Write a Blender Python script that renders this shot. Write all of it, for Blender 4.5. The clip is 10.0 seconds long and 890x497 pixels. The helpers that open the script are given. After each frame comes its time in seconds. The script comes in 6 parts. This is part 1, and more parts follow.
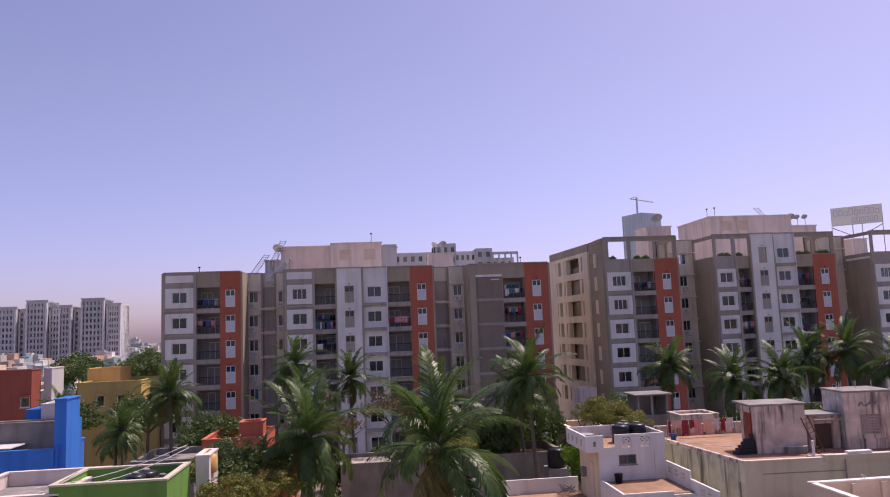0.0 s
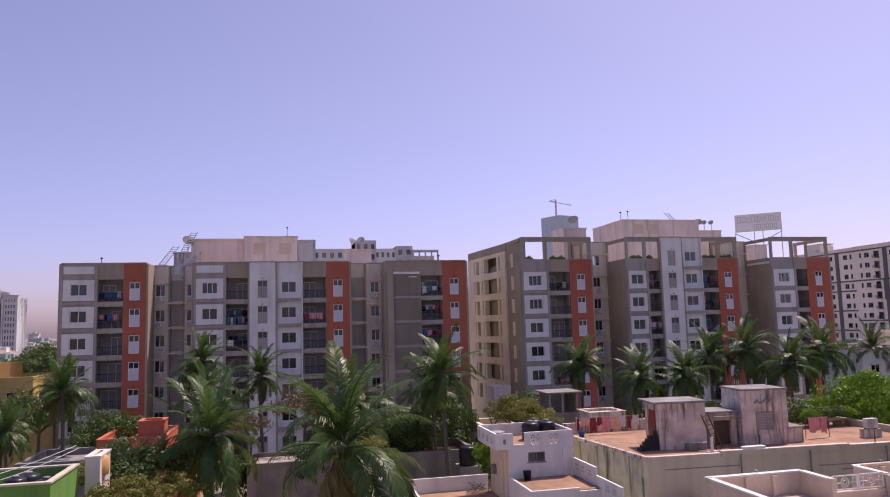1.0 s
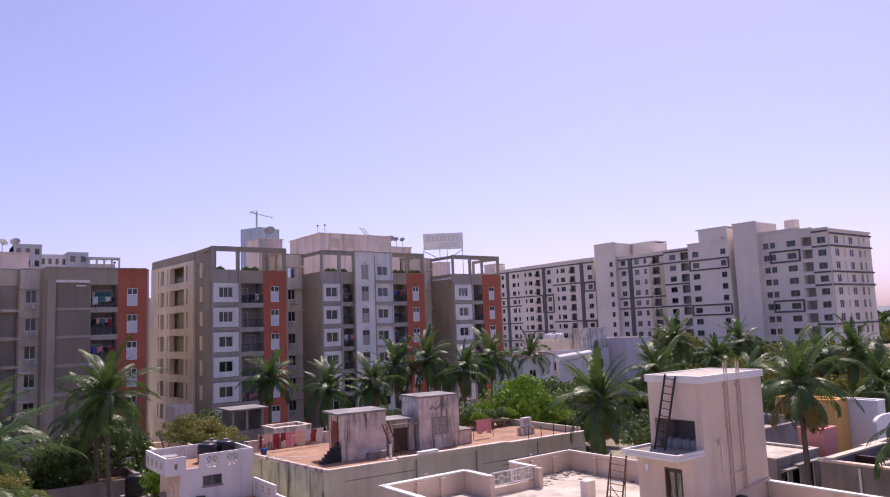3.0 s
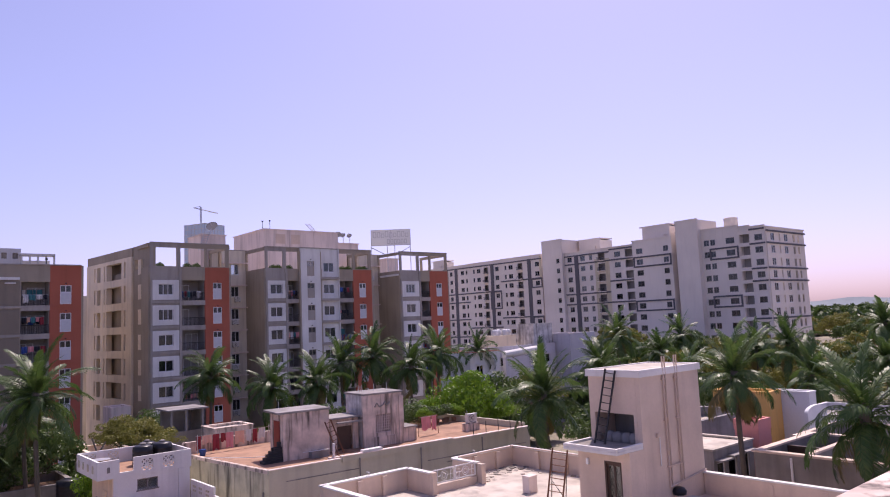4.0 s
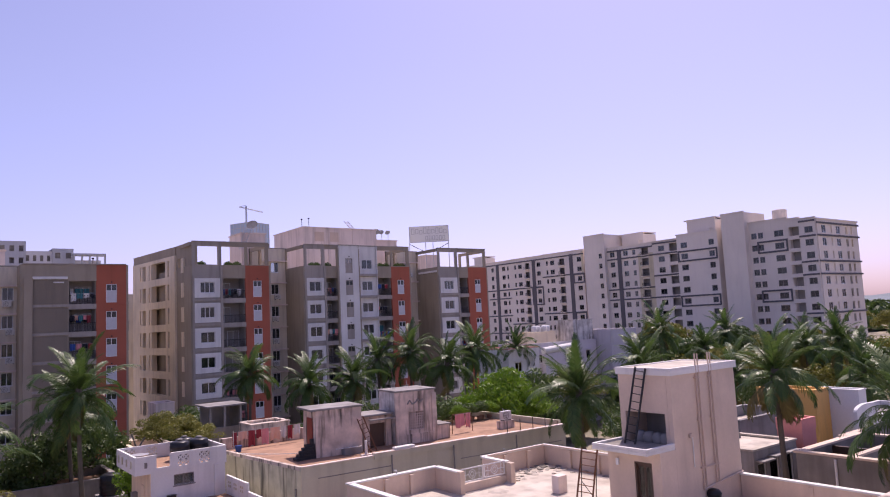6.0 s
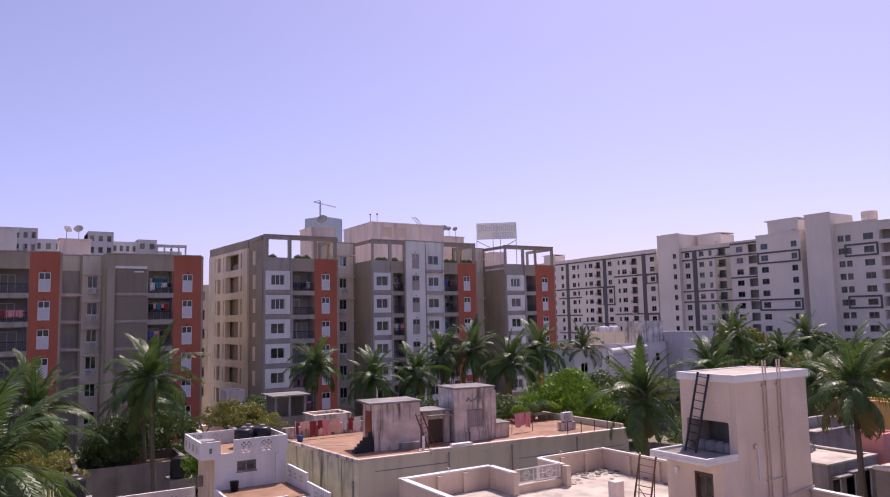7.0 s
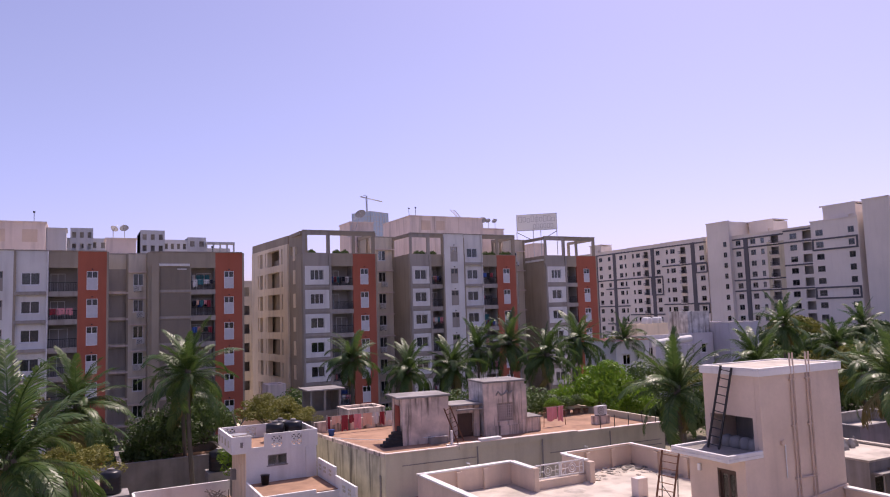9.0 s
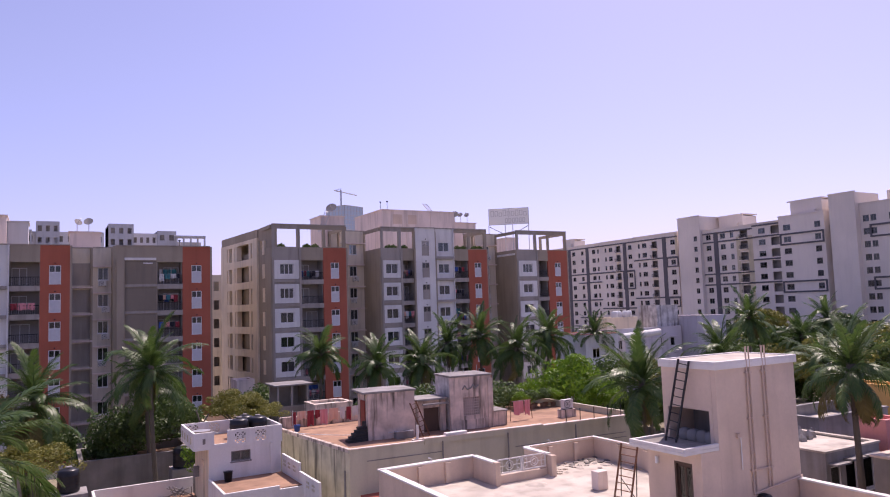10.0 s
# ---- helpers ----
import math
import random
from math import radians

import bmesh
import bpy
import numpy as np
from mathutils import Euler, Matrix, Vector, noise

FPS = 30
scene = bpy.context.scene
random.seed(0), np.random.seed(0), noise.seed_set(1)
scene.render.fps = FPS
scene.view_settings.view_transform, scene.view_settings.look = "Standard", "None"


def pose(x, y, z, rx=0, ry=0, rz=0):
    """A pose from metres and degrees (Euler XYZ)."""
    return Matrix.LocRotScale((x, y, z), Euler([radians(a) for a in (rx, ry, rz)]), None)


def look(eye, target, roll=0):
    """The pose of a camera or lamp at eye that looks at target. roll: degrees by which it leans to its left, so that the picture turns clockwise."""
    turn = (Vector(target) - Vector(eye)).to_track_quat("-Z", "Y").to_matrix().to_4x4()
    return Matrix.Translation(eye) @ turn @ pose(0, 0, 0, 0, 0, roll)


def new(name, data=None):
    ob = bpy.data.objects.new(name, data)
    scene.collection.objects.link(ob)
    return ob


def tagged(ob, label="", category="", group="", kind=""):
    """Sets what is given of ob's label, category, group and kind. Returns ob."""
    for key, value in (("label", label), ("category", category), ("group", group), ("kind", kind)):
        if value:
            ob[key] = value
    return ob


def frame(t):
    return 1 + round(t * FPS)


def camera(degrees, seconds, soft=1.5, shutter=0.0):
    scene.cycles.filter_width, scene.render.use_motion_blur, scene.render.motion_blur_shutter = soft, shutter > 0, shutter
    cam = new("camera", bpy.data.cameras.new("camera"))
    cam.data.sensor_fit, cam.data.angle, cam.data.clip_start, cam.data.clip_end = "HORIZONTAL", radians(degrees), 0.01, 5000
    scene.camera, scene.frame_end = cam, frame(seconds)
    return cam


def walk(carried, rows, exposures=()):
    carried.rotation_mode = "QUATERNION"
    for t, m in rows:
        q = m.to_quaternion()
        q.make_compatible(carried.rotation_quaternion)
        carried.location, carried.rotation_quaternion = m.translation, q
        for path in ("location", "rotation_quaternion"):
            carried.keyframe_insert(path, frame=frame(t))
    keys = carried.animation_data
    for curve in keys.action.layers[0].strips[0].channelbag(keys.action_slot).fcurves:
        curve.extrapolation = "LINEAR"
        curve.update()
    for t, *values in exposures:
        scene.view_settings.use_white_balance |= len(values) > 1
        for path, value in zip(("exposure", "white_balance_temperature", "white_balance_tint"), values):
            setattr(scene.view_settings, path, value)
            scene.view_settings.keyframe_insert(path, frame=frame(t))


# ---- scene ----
# ---------------------------------------------------------------- camera
cam = camera(64.28, 10.0, soft=1.1)
# seconds, eye x y z, yaw to the left of +y, pitch, roll
PATH = [
    (0.0, 0.000, -0.000, 15.500, -6.329, 6.362, -2.256),
    (0.5, 0.267, 0.302, 15.460, -8.964, 6.190, -2.103),
    (1.0, 0.536, 0.555, 15.396, -12.662, 6.011, -1.600),
    (1.5, 0.861, 0.823, 15.329, -18.311, 5.941, -1.832),
    (2.0, 1.181, 1.112, 15.270, -24.182, 6.046, -2.094),
    (2.5, 1.484, 1.333, 15.231, -31.444, 6.281, -2.081),
    (4.0, 2.210, 1.493, 15.160, -40.693, 5.937, -2.556),
    (4.5, 2.400, 1.572, 15.173, -41.204, 5.684, -2.649),
    (5.0, 2.602, 1.573, 15.185, -38.368, 5.832, -3.155),
    (6.5, 3.359, 1.255, 15.164, -35.943, 5.664, -2.259),
    (7.0, 3.737, 1.284, 15.166, -31.432, 5.729, -1.198),
    (7.5, 4.148, 1.347, 15.183, -27.027, 5.670, -1.425),
    (8.0, 4.529, 1.284, 15.195, -21.706, 5.805, -1.823),
    (8.5, 4.871, 1.117, 15.199, -23.321, 5.414, -2.113),
    (9.0, 5.157, 0.956, 15.196, -27.486, 5.226, -1.845),
    (9.5, 5.428, 0.929, 15.200, -28.215, 4.992, -2.020),
    (10.0, 5.765, 0.845, 15.193, -29.442, 4.685, -1.959),
]


def aim(x, y, z, yaw, pitch, roll):
    a, b = radians(yaw), radians(pitch)
    eye = Vector((x, y, z))
    return look(eye, eye + 50 * Vector((-math.sin(a) * math.cos(b), math.cos(a) * math.cos(b), math.sin(b))), roll)


walk(cam, [(t, aim(*r)) for t, *r in PATH], exposures=[(0.0, 0.30, 7150, 27), (1.5, 0.35, 7100, 28), (2.5, 0.49, 6850, 30), (4.5, 0.46, 6750, 30), (6.5, 0.43, 6900, 30), (8.0, 0.32, 7100, 29), (8.5, 0.42, 7250, 30), (9.0, 0.43, 7000, 30), (10.0, 0.50, 6850, 31)])

# ---------------------------------------------------------------- daylight
SUN_EL, SUN_AZ = 62.0, 56.0  # degrees: height, and turn from +y towards +x
world = bpy.data.worlds.new("world")
scene.world = world
world.use_nodes = True
wn = world.node_tree
sky = wn.nodes.new("ShaderNodeTexSky")
sky.sky_type, sky.sun_disc = "NISHITA", False
sky.sun_elevation, sky.sun_rotation = radians(SUN_EL), radians(SUN_AZ)
sky.altitude, sky.air_density, sky.dust_density, sky.ozone_density = 20, 1.0, 1.3, 3.5
wn.nodes["Background"].inputs["Strength"].default_value = 0.108
hue = wn.nodes.new("ShaderNodeMix")  # a hazy city sky leans to violet-blue
hue.data_type, hue.blend_type = "RGBA", "MULTIPLY"
hue.inputs[0].default_value, hue.inputs[7].default_value = 1.0, (1.21, 1.0, 1.12, 1.0)
wn.links.new(sky.outputs[0], hue.inputs[6])
# lilac haze thickening towards the horizon all round
way = wn.nodes.new("ShaderNodeTexCoord")
axes = wn.nodes.new("ShaderNodeSeparateXYZ")
wn.links.new(way.outputs["Generated"], axes.inputs[0])
low = wn.nodes.new("ShaderNodeMapRange")
low.interpolation_type = "SMOOTHSTEP"
for k_, v_ in zip(("From Min", "From Max", "To Min", "To Max"), (0.0, 0.34, 1.0, 0.0)):
    low.inputs[k_].default_value = v_
wn.links.new(axes.outputs["Z"], low.inputs["Value"])
haze = wn.nodes.new("ShaderNodeMix")
haze.data_type, haze.blend_type = "RGBA", "MULTIPLY"
haze.inputs[7].default_value = (0.85, 0.89, 1.12, 1.0)
wn.links.new(low.outputs["Result"], haze.inputs[0])
wn.links.new(hue.outputs[2], haze.inputs[6])
wn.links.new(haze.outputs[2], wn.nodes["Background"].inputs["Color"])
sun = new("sun", bpy.data.lights.new("sun", "SUN"))
sun.data.energy, sun.data.angle, sun.data.color = 3.5, radians(0.5), (1.0, 0.975, 0.89)
ca = math.cos(radians(SUN_EL))
sun.matrix_world = look((0, 0, 60), Vector((0, 0, 60)) - Vector((math.sin(radians(SUN_AZ)) * ca, math.cos(radians(SUN_AZ)) * ca, math.sin(radians(SUN_EL)))))


# ---------------------------------------------------------------- materials
def shader(name, rough=0.8, metal=0.0, spec=0.4):
    m = bpy.data.materials.new(name)
    m.use_nodes = True
    b = m.node_tree.nodes["Principled BSDF"]
    b.inputs["Roughness"].default_value, b.inputs["Metallic"].default_value = rough, metal
    b.inputs["Specular IOR Level"].default_value = spec
    return m, m.node_tree, b


def noise_tex(nt, scale, detail=4.0, stretch=None, local=False):
    n = nt.nodes.new("ShaderNodeTexNoise")
    n.inputs["Scale"].default_value, n.inputs["Detail"].default_value = scale, detail
    if local:
        src = nt.nodes.new("ShaderNodeTexCoord").outputs["Object"]
    else:
        src = nt.nodes.new("ShaderNodeNewGeometry").outputs["Position"]
    if stretch:
        mp = nt.nodes.new("ShaderNodeMapping")
        mp.inputs["Scale"].default_value = stretch
        nt.links.new(src, mp.inputs["Vector"])
        src = mp.outputs["Vector"]
    nt.links.new(src, n.inputs["Vector"])
    return n.outputs["Fac"]


def remap(nt, value, a, b, lo=0.0, hi=1.0):
    r = nt.nodes.new("ShaderNodeMapRange")
    for k, v in zip(("From Min", "From Max", "To Min", "To Max"), (a, b, lo, hi)):
        r.inputs[k].default_value = v
    nt.links.new(value, r.inputs["Value"])
    return r.outputs["Result"]


def mixed(nt, fac, a, b):
    m = nt.nodes.new("ShaderNodeMix")
    m.data_type = "RGBA"
    for sock, v in ((m.inputs[0], fac), (m.inputs[6], a), (m.inputs[7], b)):
        if isinstance(v, (int, float)):
            sock.default_value = v
        elif isinstance(v, tuple):
            sock.default_value = (*v, 1.0)
        else:
            nt.links.new(v, sock)
    return m.outputs[2]


def relief(nt, b, value, strength, dist=0.02):
    bp = nt.nodes.new("ShaderNodeBump")
    bp.inputs["Strength"].default_value, bp.inputs["Distance"].default_value = strength, dist
    nt.links.new(value, bp.inputs["Height"])
    nt.links.new(bp.outputs["Normal"], b.inputs["Normal"])


def plaster(name, col, dirt=(0.12, 0.10, 0.085), amount=0.35, rough=0.85, big=0.25, shade=0.82, vary=0.0, fine=1.6, cut=(0.48, 0.78)):
    """Painted render with rain streaks, blotches and grain."""
    m, nt, b = shader(name, rough, 0, 0.25)
    grain = noise_tex(nt, 9.0, 5)
    blot = noise_tex(nt, big, 5)
    streak = noise_tex(nt, 1.0, 5, (fine, fine, fine * 0.1))
    c = mixed(nt, remap(nt, blot, 0.35, 0.7), col, tuple(v * shade for v in col))
    c = mixed(nt, remap(nt, grain, 0.3, 0.8, 0.0, 0.25), c, tuple(v * 0.7 for v in col))
    c = mixed(nt, remap(nt, streak, cut[0], cut[1], 0.0, amount), c, dirt)
    if vary:
        rnd = nt.nodes.new("ShaderNodeObjectInfo").outputs["Random"]
        c = mixed(nt, remap(nt, rnd, 0, 1, 0, vary), c, tuple(v * 0.5 for v in col))
    nt.links.new(c, b.inputs["Base Color"])
    relief(nt, b, grain, 0.25)
    return m


def plain(name, col, rough=0.5, metal=0.0, spec=0.4, vary=0.25):
    m, nt, b = shader(name, rough, metal, spec)
    g = noise_tex(nt, 3.0, 4)
    c = mixed(nt, remap(nt, g, 0.3, 0.75, 0, vary), col, tuple(v * 0.55 for v in col))
    nt.links.new(c, b.inputs["Base Color"])
    return m


def glass(name, tint):
    m, nt, b = shader(name, 0.06, 0, 0.5)
    tr, gl = nt.nodes.new("ShaderNodeBsdfTransparent"), nt.nodes.new("ShaderNodeBsdfGlossy")
    tr.inputs["Color"].default_value = (*tint, 1)
    gl.inputs["Roughness"].default_value = 0.04
    fr = nt.nodes.new("ShaderNodeFresnel")
    fr.inputs["IOR"].default_value = 1.6
    ms = nt.nodes.new("ShaderNodeMixShader")
    nt.links.new(fr.outputs[0], ms.inputs[0])
    nt.links.new(tr.outputs[0], ms.inputs[1])
    nt.links.new(gl.outputs[0], ms.inputs[2])
    nt.links.new(ms.outputs[0], nt.nodes["Material Output"].inputs["Surface"])
    return m


def foliage(name, col, tip, rough=0.45, through_light=0.3):
    m, nt, b = shader(name, rough, 0, 0.42)
    rnd = nt.nodes.new("ShaderNodeObjectInfo").outputs["Random"]
    isl = nt.nodes.new("ShaderNodeNewGeometry").outputs["Random Per Island"]
    c = mixed(nt, remap(nt, isl, 0, 1, 0, 1), col, tip)
    c = mixed(nt, remap(nt, rnd, 0.0, 1, 0, 0.45), c, tuple(v * 0.7 for v in col))
    nt.links.new(c, b.inputs["Base Color"])
    tl = nt.nodes.new("ShaderNodeBsdfTranslucent")
    nt.links.new(c, tl.inputs["Color"])
    ms = nt.nodes.new("ShaderNodeMixShader")
    ms.inputs[0].default_value = through_light
    nt.links.new(b.outputs[0], ms.inputs[1])
    nt.links.new(tl.outputs[0], ms.inputs[2])
    nt.links.new(ms.outputs[0], nt.nodes["Material Output"].inputs["Surface"])
    return m


def patchwork(name, cols):
    """Small far houses, each in its own paint."""
    m, nt, b = shader(name, 0.9, 0, 0.2)
    rp = nt.nodes.new("ShaderNodeValToRGB")
    rp.color_ramp.interpolation = "CONSTANT"
    for i, c in enumerate(cols):
        e = rp.color_ramp.elements[i] if i < 2 else rp.color_ramp.elements.new(i / len(cols))
        e.position, e.color = i / len(cols), (*c, 1)
    nt.links.new(nt.nodes.new("ShaderNodeNewGeometry").outputs["Random Per Island"], rp.inputs["Fac"])
    c = mixed(nt, remap(nt, noise_tex(nt, 0.4, 4), 0.35, 0.75, 0, 0.6), rp.outputs["Color"], (0.22, 0.20, 0.18))
    nt.links.new(c, b.inputs["Base Color"])
    return m


M = dict(
    beige=plaster("beige_recess_paint", (0.76, 0.68, 0.55), amount=0.35),
    block=plaster("dark_block_wall", (0.30, 0.275, 0.25), amount=0.6, big=0.6, shade=0.6),
    weathered_wall=plaster("stained_cream_render", (0.66, 0.60, 0.43), dirt=(0.07, 0.06, 0.05), amount=0.85, big=0.9, shade=0.6, fine=2.6, cut=(0.5, 0.7)),
    umber=plaster("umber_panel_paint", (0.27, 0.225, 0.175), amount=0.35),
    # bluish grey-green with the distance haze mixed into the colour
    ridge=plaster("haze_tinted_hills", (0.20, 0.24, 0.27), amount=0.3, big=0.01),
    sheet=foliage("translucent_pale_sheet", (0.72, 0.72, 0.72), (0.78, 0.78, 0.78), 0.6, 0.5),
    town=patchwork("town_paint", ((0.75, 0.73, 0.70), (0.55, 0.50, 0.45), (0.70, 0.62, 0.52), (0.45, 0.45, 0.46), (0.60, 0.36, 0.26), (0.78, 0.77, 0.75), (0.30, 0.42, 0.44))),
    white=plaster("white_paint", (0.82, 0.80, 0.76), amount=0.22),
    taupe=plaster("taupe_paint", (0.40, 0.335, 0.255), amount=0.3),
    band=plaster("grey_band_paint", (0.42, 0.375, 0.33), amount=0.45),
    orange=plaster("orange_paint", (0.48, 0.14, 0.085), dirt=(0.25, 0.09, 0.05), amount=0.3),
    cream=plaster("cream_paint", (0.88, 0.74, 0.55), amount=0.25),
    offwhite=plaster("off_white_render", (0.82, 0.69, 0.63), amount=0.35),
    rosewash=plaster("faded_rose_render", (0.84, 0.66, 0.58), amount=0.3),
    # dim grey that puts some of the recesses' shade into the wall colour
    inner=plaster("shade_grey_room_wall", (0.38, 0.35, 0.32), amount=0.1),
    hive=plaster("pale_stone_paint", (0.88, 0.78, 0.69), amount=0.07, big=0.08),
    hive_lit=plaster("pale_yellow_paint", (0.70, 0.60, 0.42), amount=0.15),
    # slate lightened to mid-grey, standing in for haze over the far block
    slate=plaster("haze_lifted_slate_paint", (0.15, 0.14, 0.15), amount=0.1),
    pink=plaster("pink_beige_paint", (0.72, 0.565, 0.455), dirt=(0.2, 0.15, 0.12), amount=0.22, big=0.5),
    coping=plaster("white_coping_paint", (0.80, 0.77, 0.74), amount=0.25),
    slab=plaster("sunlit_roof_screed", (0.60, 0.53, 0.45), dirt=(0.2, 0.17, 0.14), amount=0.5, big=0.7, shade=0.65),
    terracotta=plaster("terracotta_roof_tiles", (0.42, 0.25, 0.165), dirt=(0.14, 0.08, 0.06), amount=0.5, big=0.6, shade=0.6),
    olive=plaster("olive_grey_render", (0.60, 0.56, 0.43), dirt=(0.2, 0.18, 0.14), amount=0.3, big=0.3),
    weathered=plaster("weathered_render", (0.78, 0.63, 0.54), dirt=(0.07, 0.058, 0.048), amount=0.9, big=1.3, shade=0.55, fine=3.2, cut=(0.5, 0.68)),
    blotched=plaster("peeling_white_render", (0.72, 0.69, 0.67), dirt=(0.13, 0.11, 0.10), amount=0.8, big=1.6, shade=0.5, fine=2.4, cut=(0.5, 0.7)),
    lime=plaster("limewash_white", (0.80, 0.79, 0.77), dirt=(0.28, 0.26, 0.25), amount=0.3),
    yellow=plaster("mustard_paint", (0.55, 0.40, 0.14), amount=0.3),
    amber=plaster("amber_paint", (0.75, 0.44, 0.15), amount=0.25),
    blue=plaster("blue_paint", (0.04, 0.22, 0.70), dirt=(0.03, 0.06, 0.15), amount=0.3),
    brick_red=plaster("brick_red_paint", (0.36, 0.10, 0.07), dirt=(0.15, 0.05, 0.04), amount=0.3),
    coral=plaster("coral_paint", (0.62, 0.17, 0.10), dirt=(0.2, 0.07, 0.05), amount=0.35),
    leafgreen=plaster("leaf_green_paint", (0.15, 0.32, 0.07), dirt=(0.05, 0.07, 0.04), amount=0.35),
    rosy=plaster("rose_paint", (0.72, 0.30, 0.27), dirt=(0.3, 0.12, 0.1), amount=0.25),
    concrete=plaster("grey_concrete", (0.33, 0.31, 0.30), amount=0.6, big=0.6, shade=0.6),
    # grey made paler to carry the haze over the distant towers
    tower_grey=plaster("haze_paled_grey_paint", (0.52, 0.53, 0.56), amount=0.15, big=0.05),
    tower_pale=plaster("distant_pale_paint", (0.70, 0.69, 0.70), amount=0.12, big=0.05),
    # glazing blue with the far tower's haze put into it
    glazing=plain("hazy_blue_curtain_wall", (0.52, 0.63, 0.74), 0.3, 0.0, 0.5, vary=0.4),
    mauve=plaster("pale_mauve_render", (0.66, 0.62, 0.66), amount=0.3),
    paving=plaster("pale_bounce_paving", (0.58, 0.52, 0.44), amount=0.4, big=0.3),
    earth=plaster("earth_and_scrub", (0.36, 0.31, 0.23), dirt=(0.05, 0.07, 0.03), amount=0.7, big=0.05, shade=0.6),
    frame=plain("white_window_frame", (0.75, 0.75, 0.76), 0.4),
    panel=plain("pale_shutter_panel", (0.62, 0.62, 0.64), 0.5),
    pane=glass("window_glass", (0.62, 0.66, 0.68)),
    curtain=plaster("curtain_cloth", (0.40, 0.37, 0.36), amount=0.1, vary=1.0),
    iron=plain("dark_iron", (0.05, 0.045, 0.045), 0.5, 0.6),
    rust=plain("rusty_iron", (0.20, 0.09, 0.05), 0.7, 0.3, vary=0.6),
    steel=plain("galvanised_steel", (0.55, 0.55, 0.56), 0.4, 0.7),
    pvc=plain("beige_pvc_pipe", (0.60, 0.45, 0.36), 0.45),
    pvc_white=plain("white_pvc_pipe", (0.72, 0.70, 0.68), 0.4),
    tank=plain("black_polythene", (0.015, 0.015, 0.018), 0.35),
    ac=plain("air_conditioner_white", (0.66, 0.65, 0.63), 0.45),
    dark=plain("black_timber_and_shade", (0.03, 0.03, 0.033), 0.7),
    wood=plain("brown_door_wood", (0.09, 0.05, 0.035), 0.5, vary=0.5),
    red_door=plain("dark_red_door", (0.28, 0.045, 0.03), 0.5, vary=0.5),
    bark=plaster("palm_bark", (0.14, 0.12, 0.095), dirt=(0.07, 0.06, 0.05), amount=0.6, big=1.5),
    frond=foliage("palm_leaf", (0.045, 0.105, 0.022), (0.125, 0.185, 0.048), 0.40, 0.38),
    frond_old=foliage("dry_palm_leaf", (0.16, 0.14, 0.045), (0.25, 0.20, 0.07), 0.6, 0.25),
    leaf_bright=foliage("bright_leaf", (0.10, 0.22, 0.015), (0.22, 0.34, 0.035), 0.45, 0.45),
    leaf_dark=foliage("deep_leaf", (0.055, 0.105, 0.028), (0.12, 0.175, 0.045), 0.5, 0.35),
    leaf_olive=foliage("olive_leaf", (0.15, 0.165, 0.035), (0.29, 0.265, 0.06), 0.55, 0.35),
    leaf_brown=foliage("withered_leaf", (0.14, 0.10, 0.045), (0.20, 0.17, 0.06), 0.6, 0.3),
    nut=plain("green_coconut", (0.16, 0.15, 0.04), 0.4),
)
CLOTHS = [plain("cloth_" + n, c, 0.9, spec=0.1) for n, c in (
    ("red", (0.30, 0.05, 0.06)), ("pink", (0.70, 0.28, 0.30)), ("white", (0.62, 0.60, 0.59)), ("teal", (0.06, 0.20, 0.22)),
    ("peach", (0.72, 0.43, 0.33)), ("blue", (0.06, 0.12, 0.36)), ("black", (0.03, 0.03, 0.04)), ("mustard", (0.42, 0.27, 0.10)))]


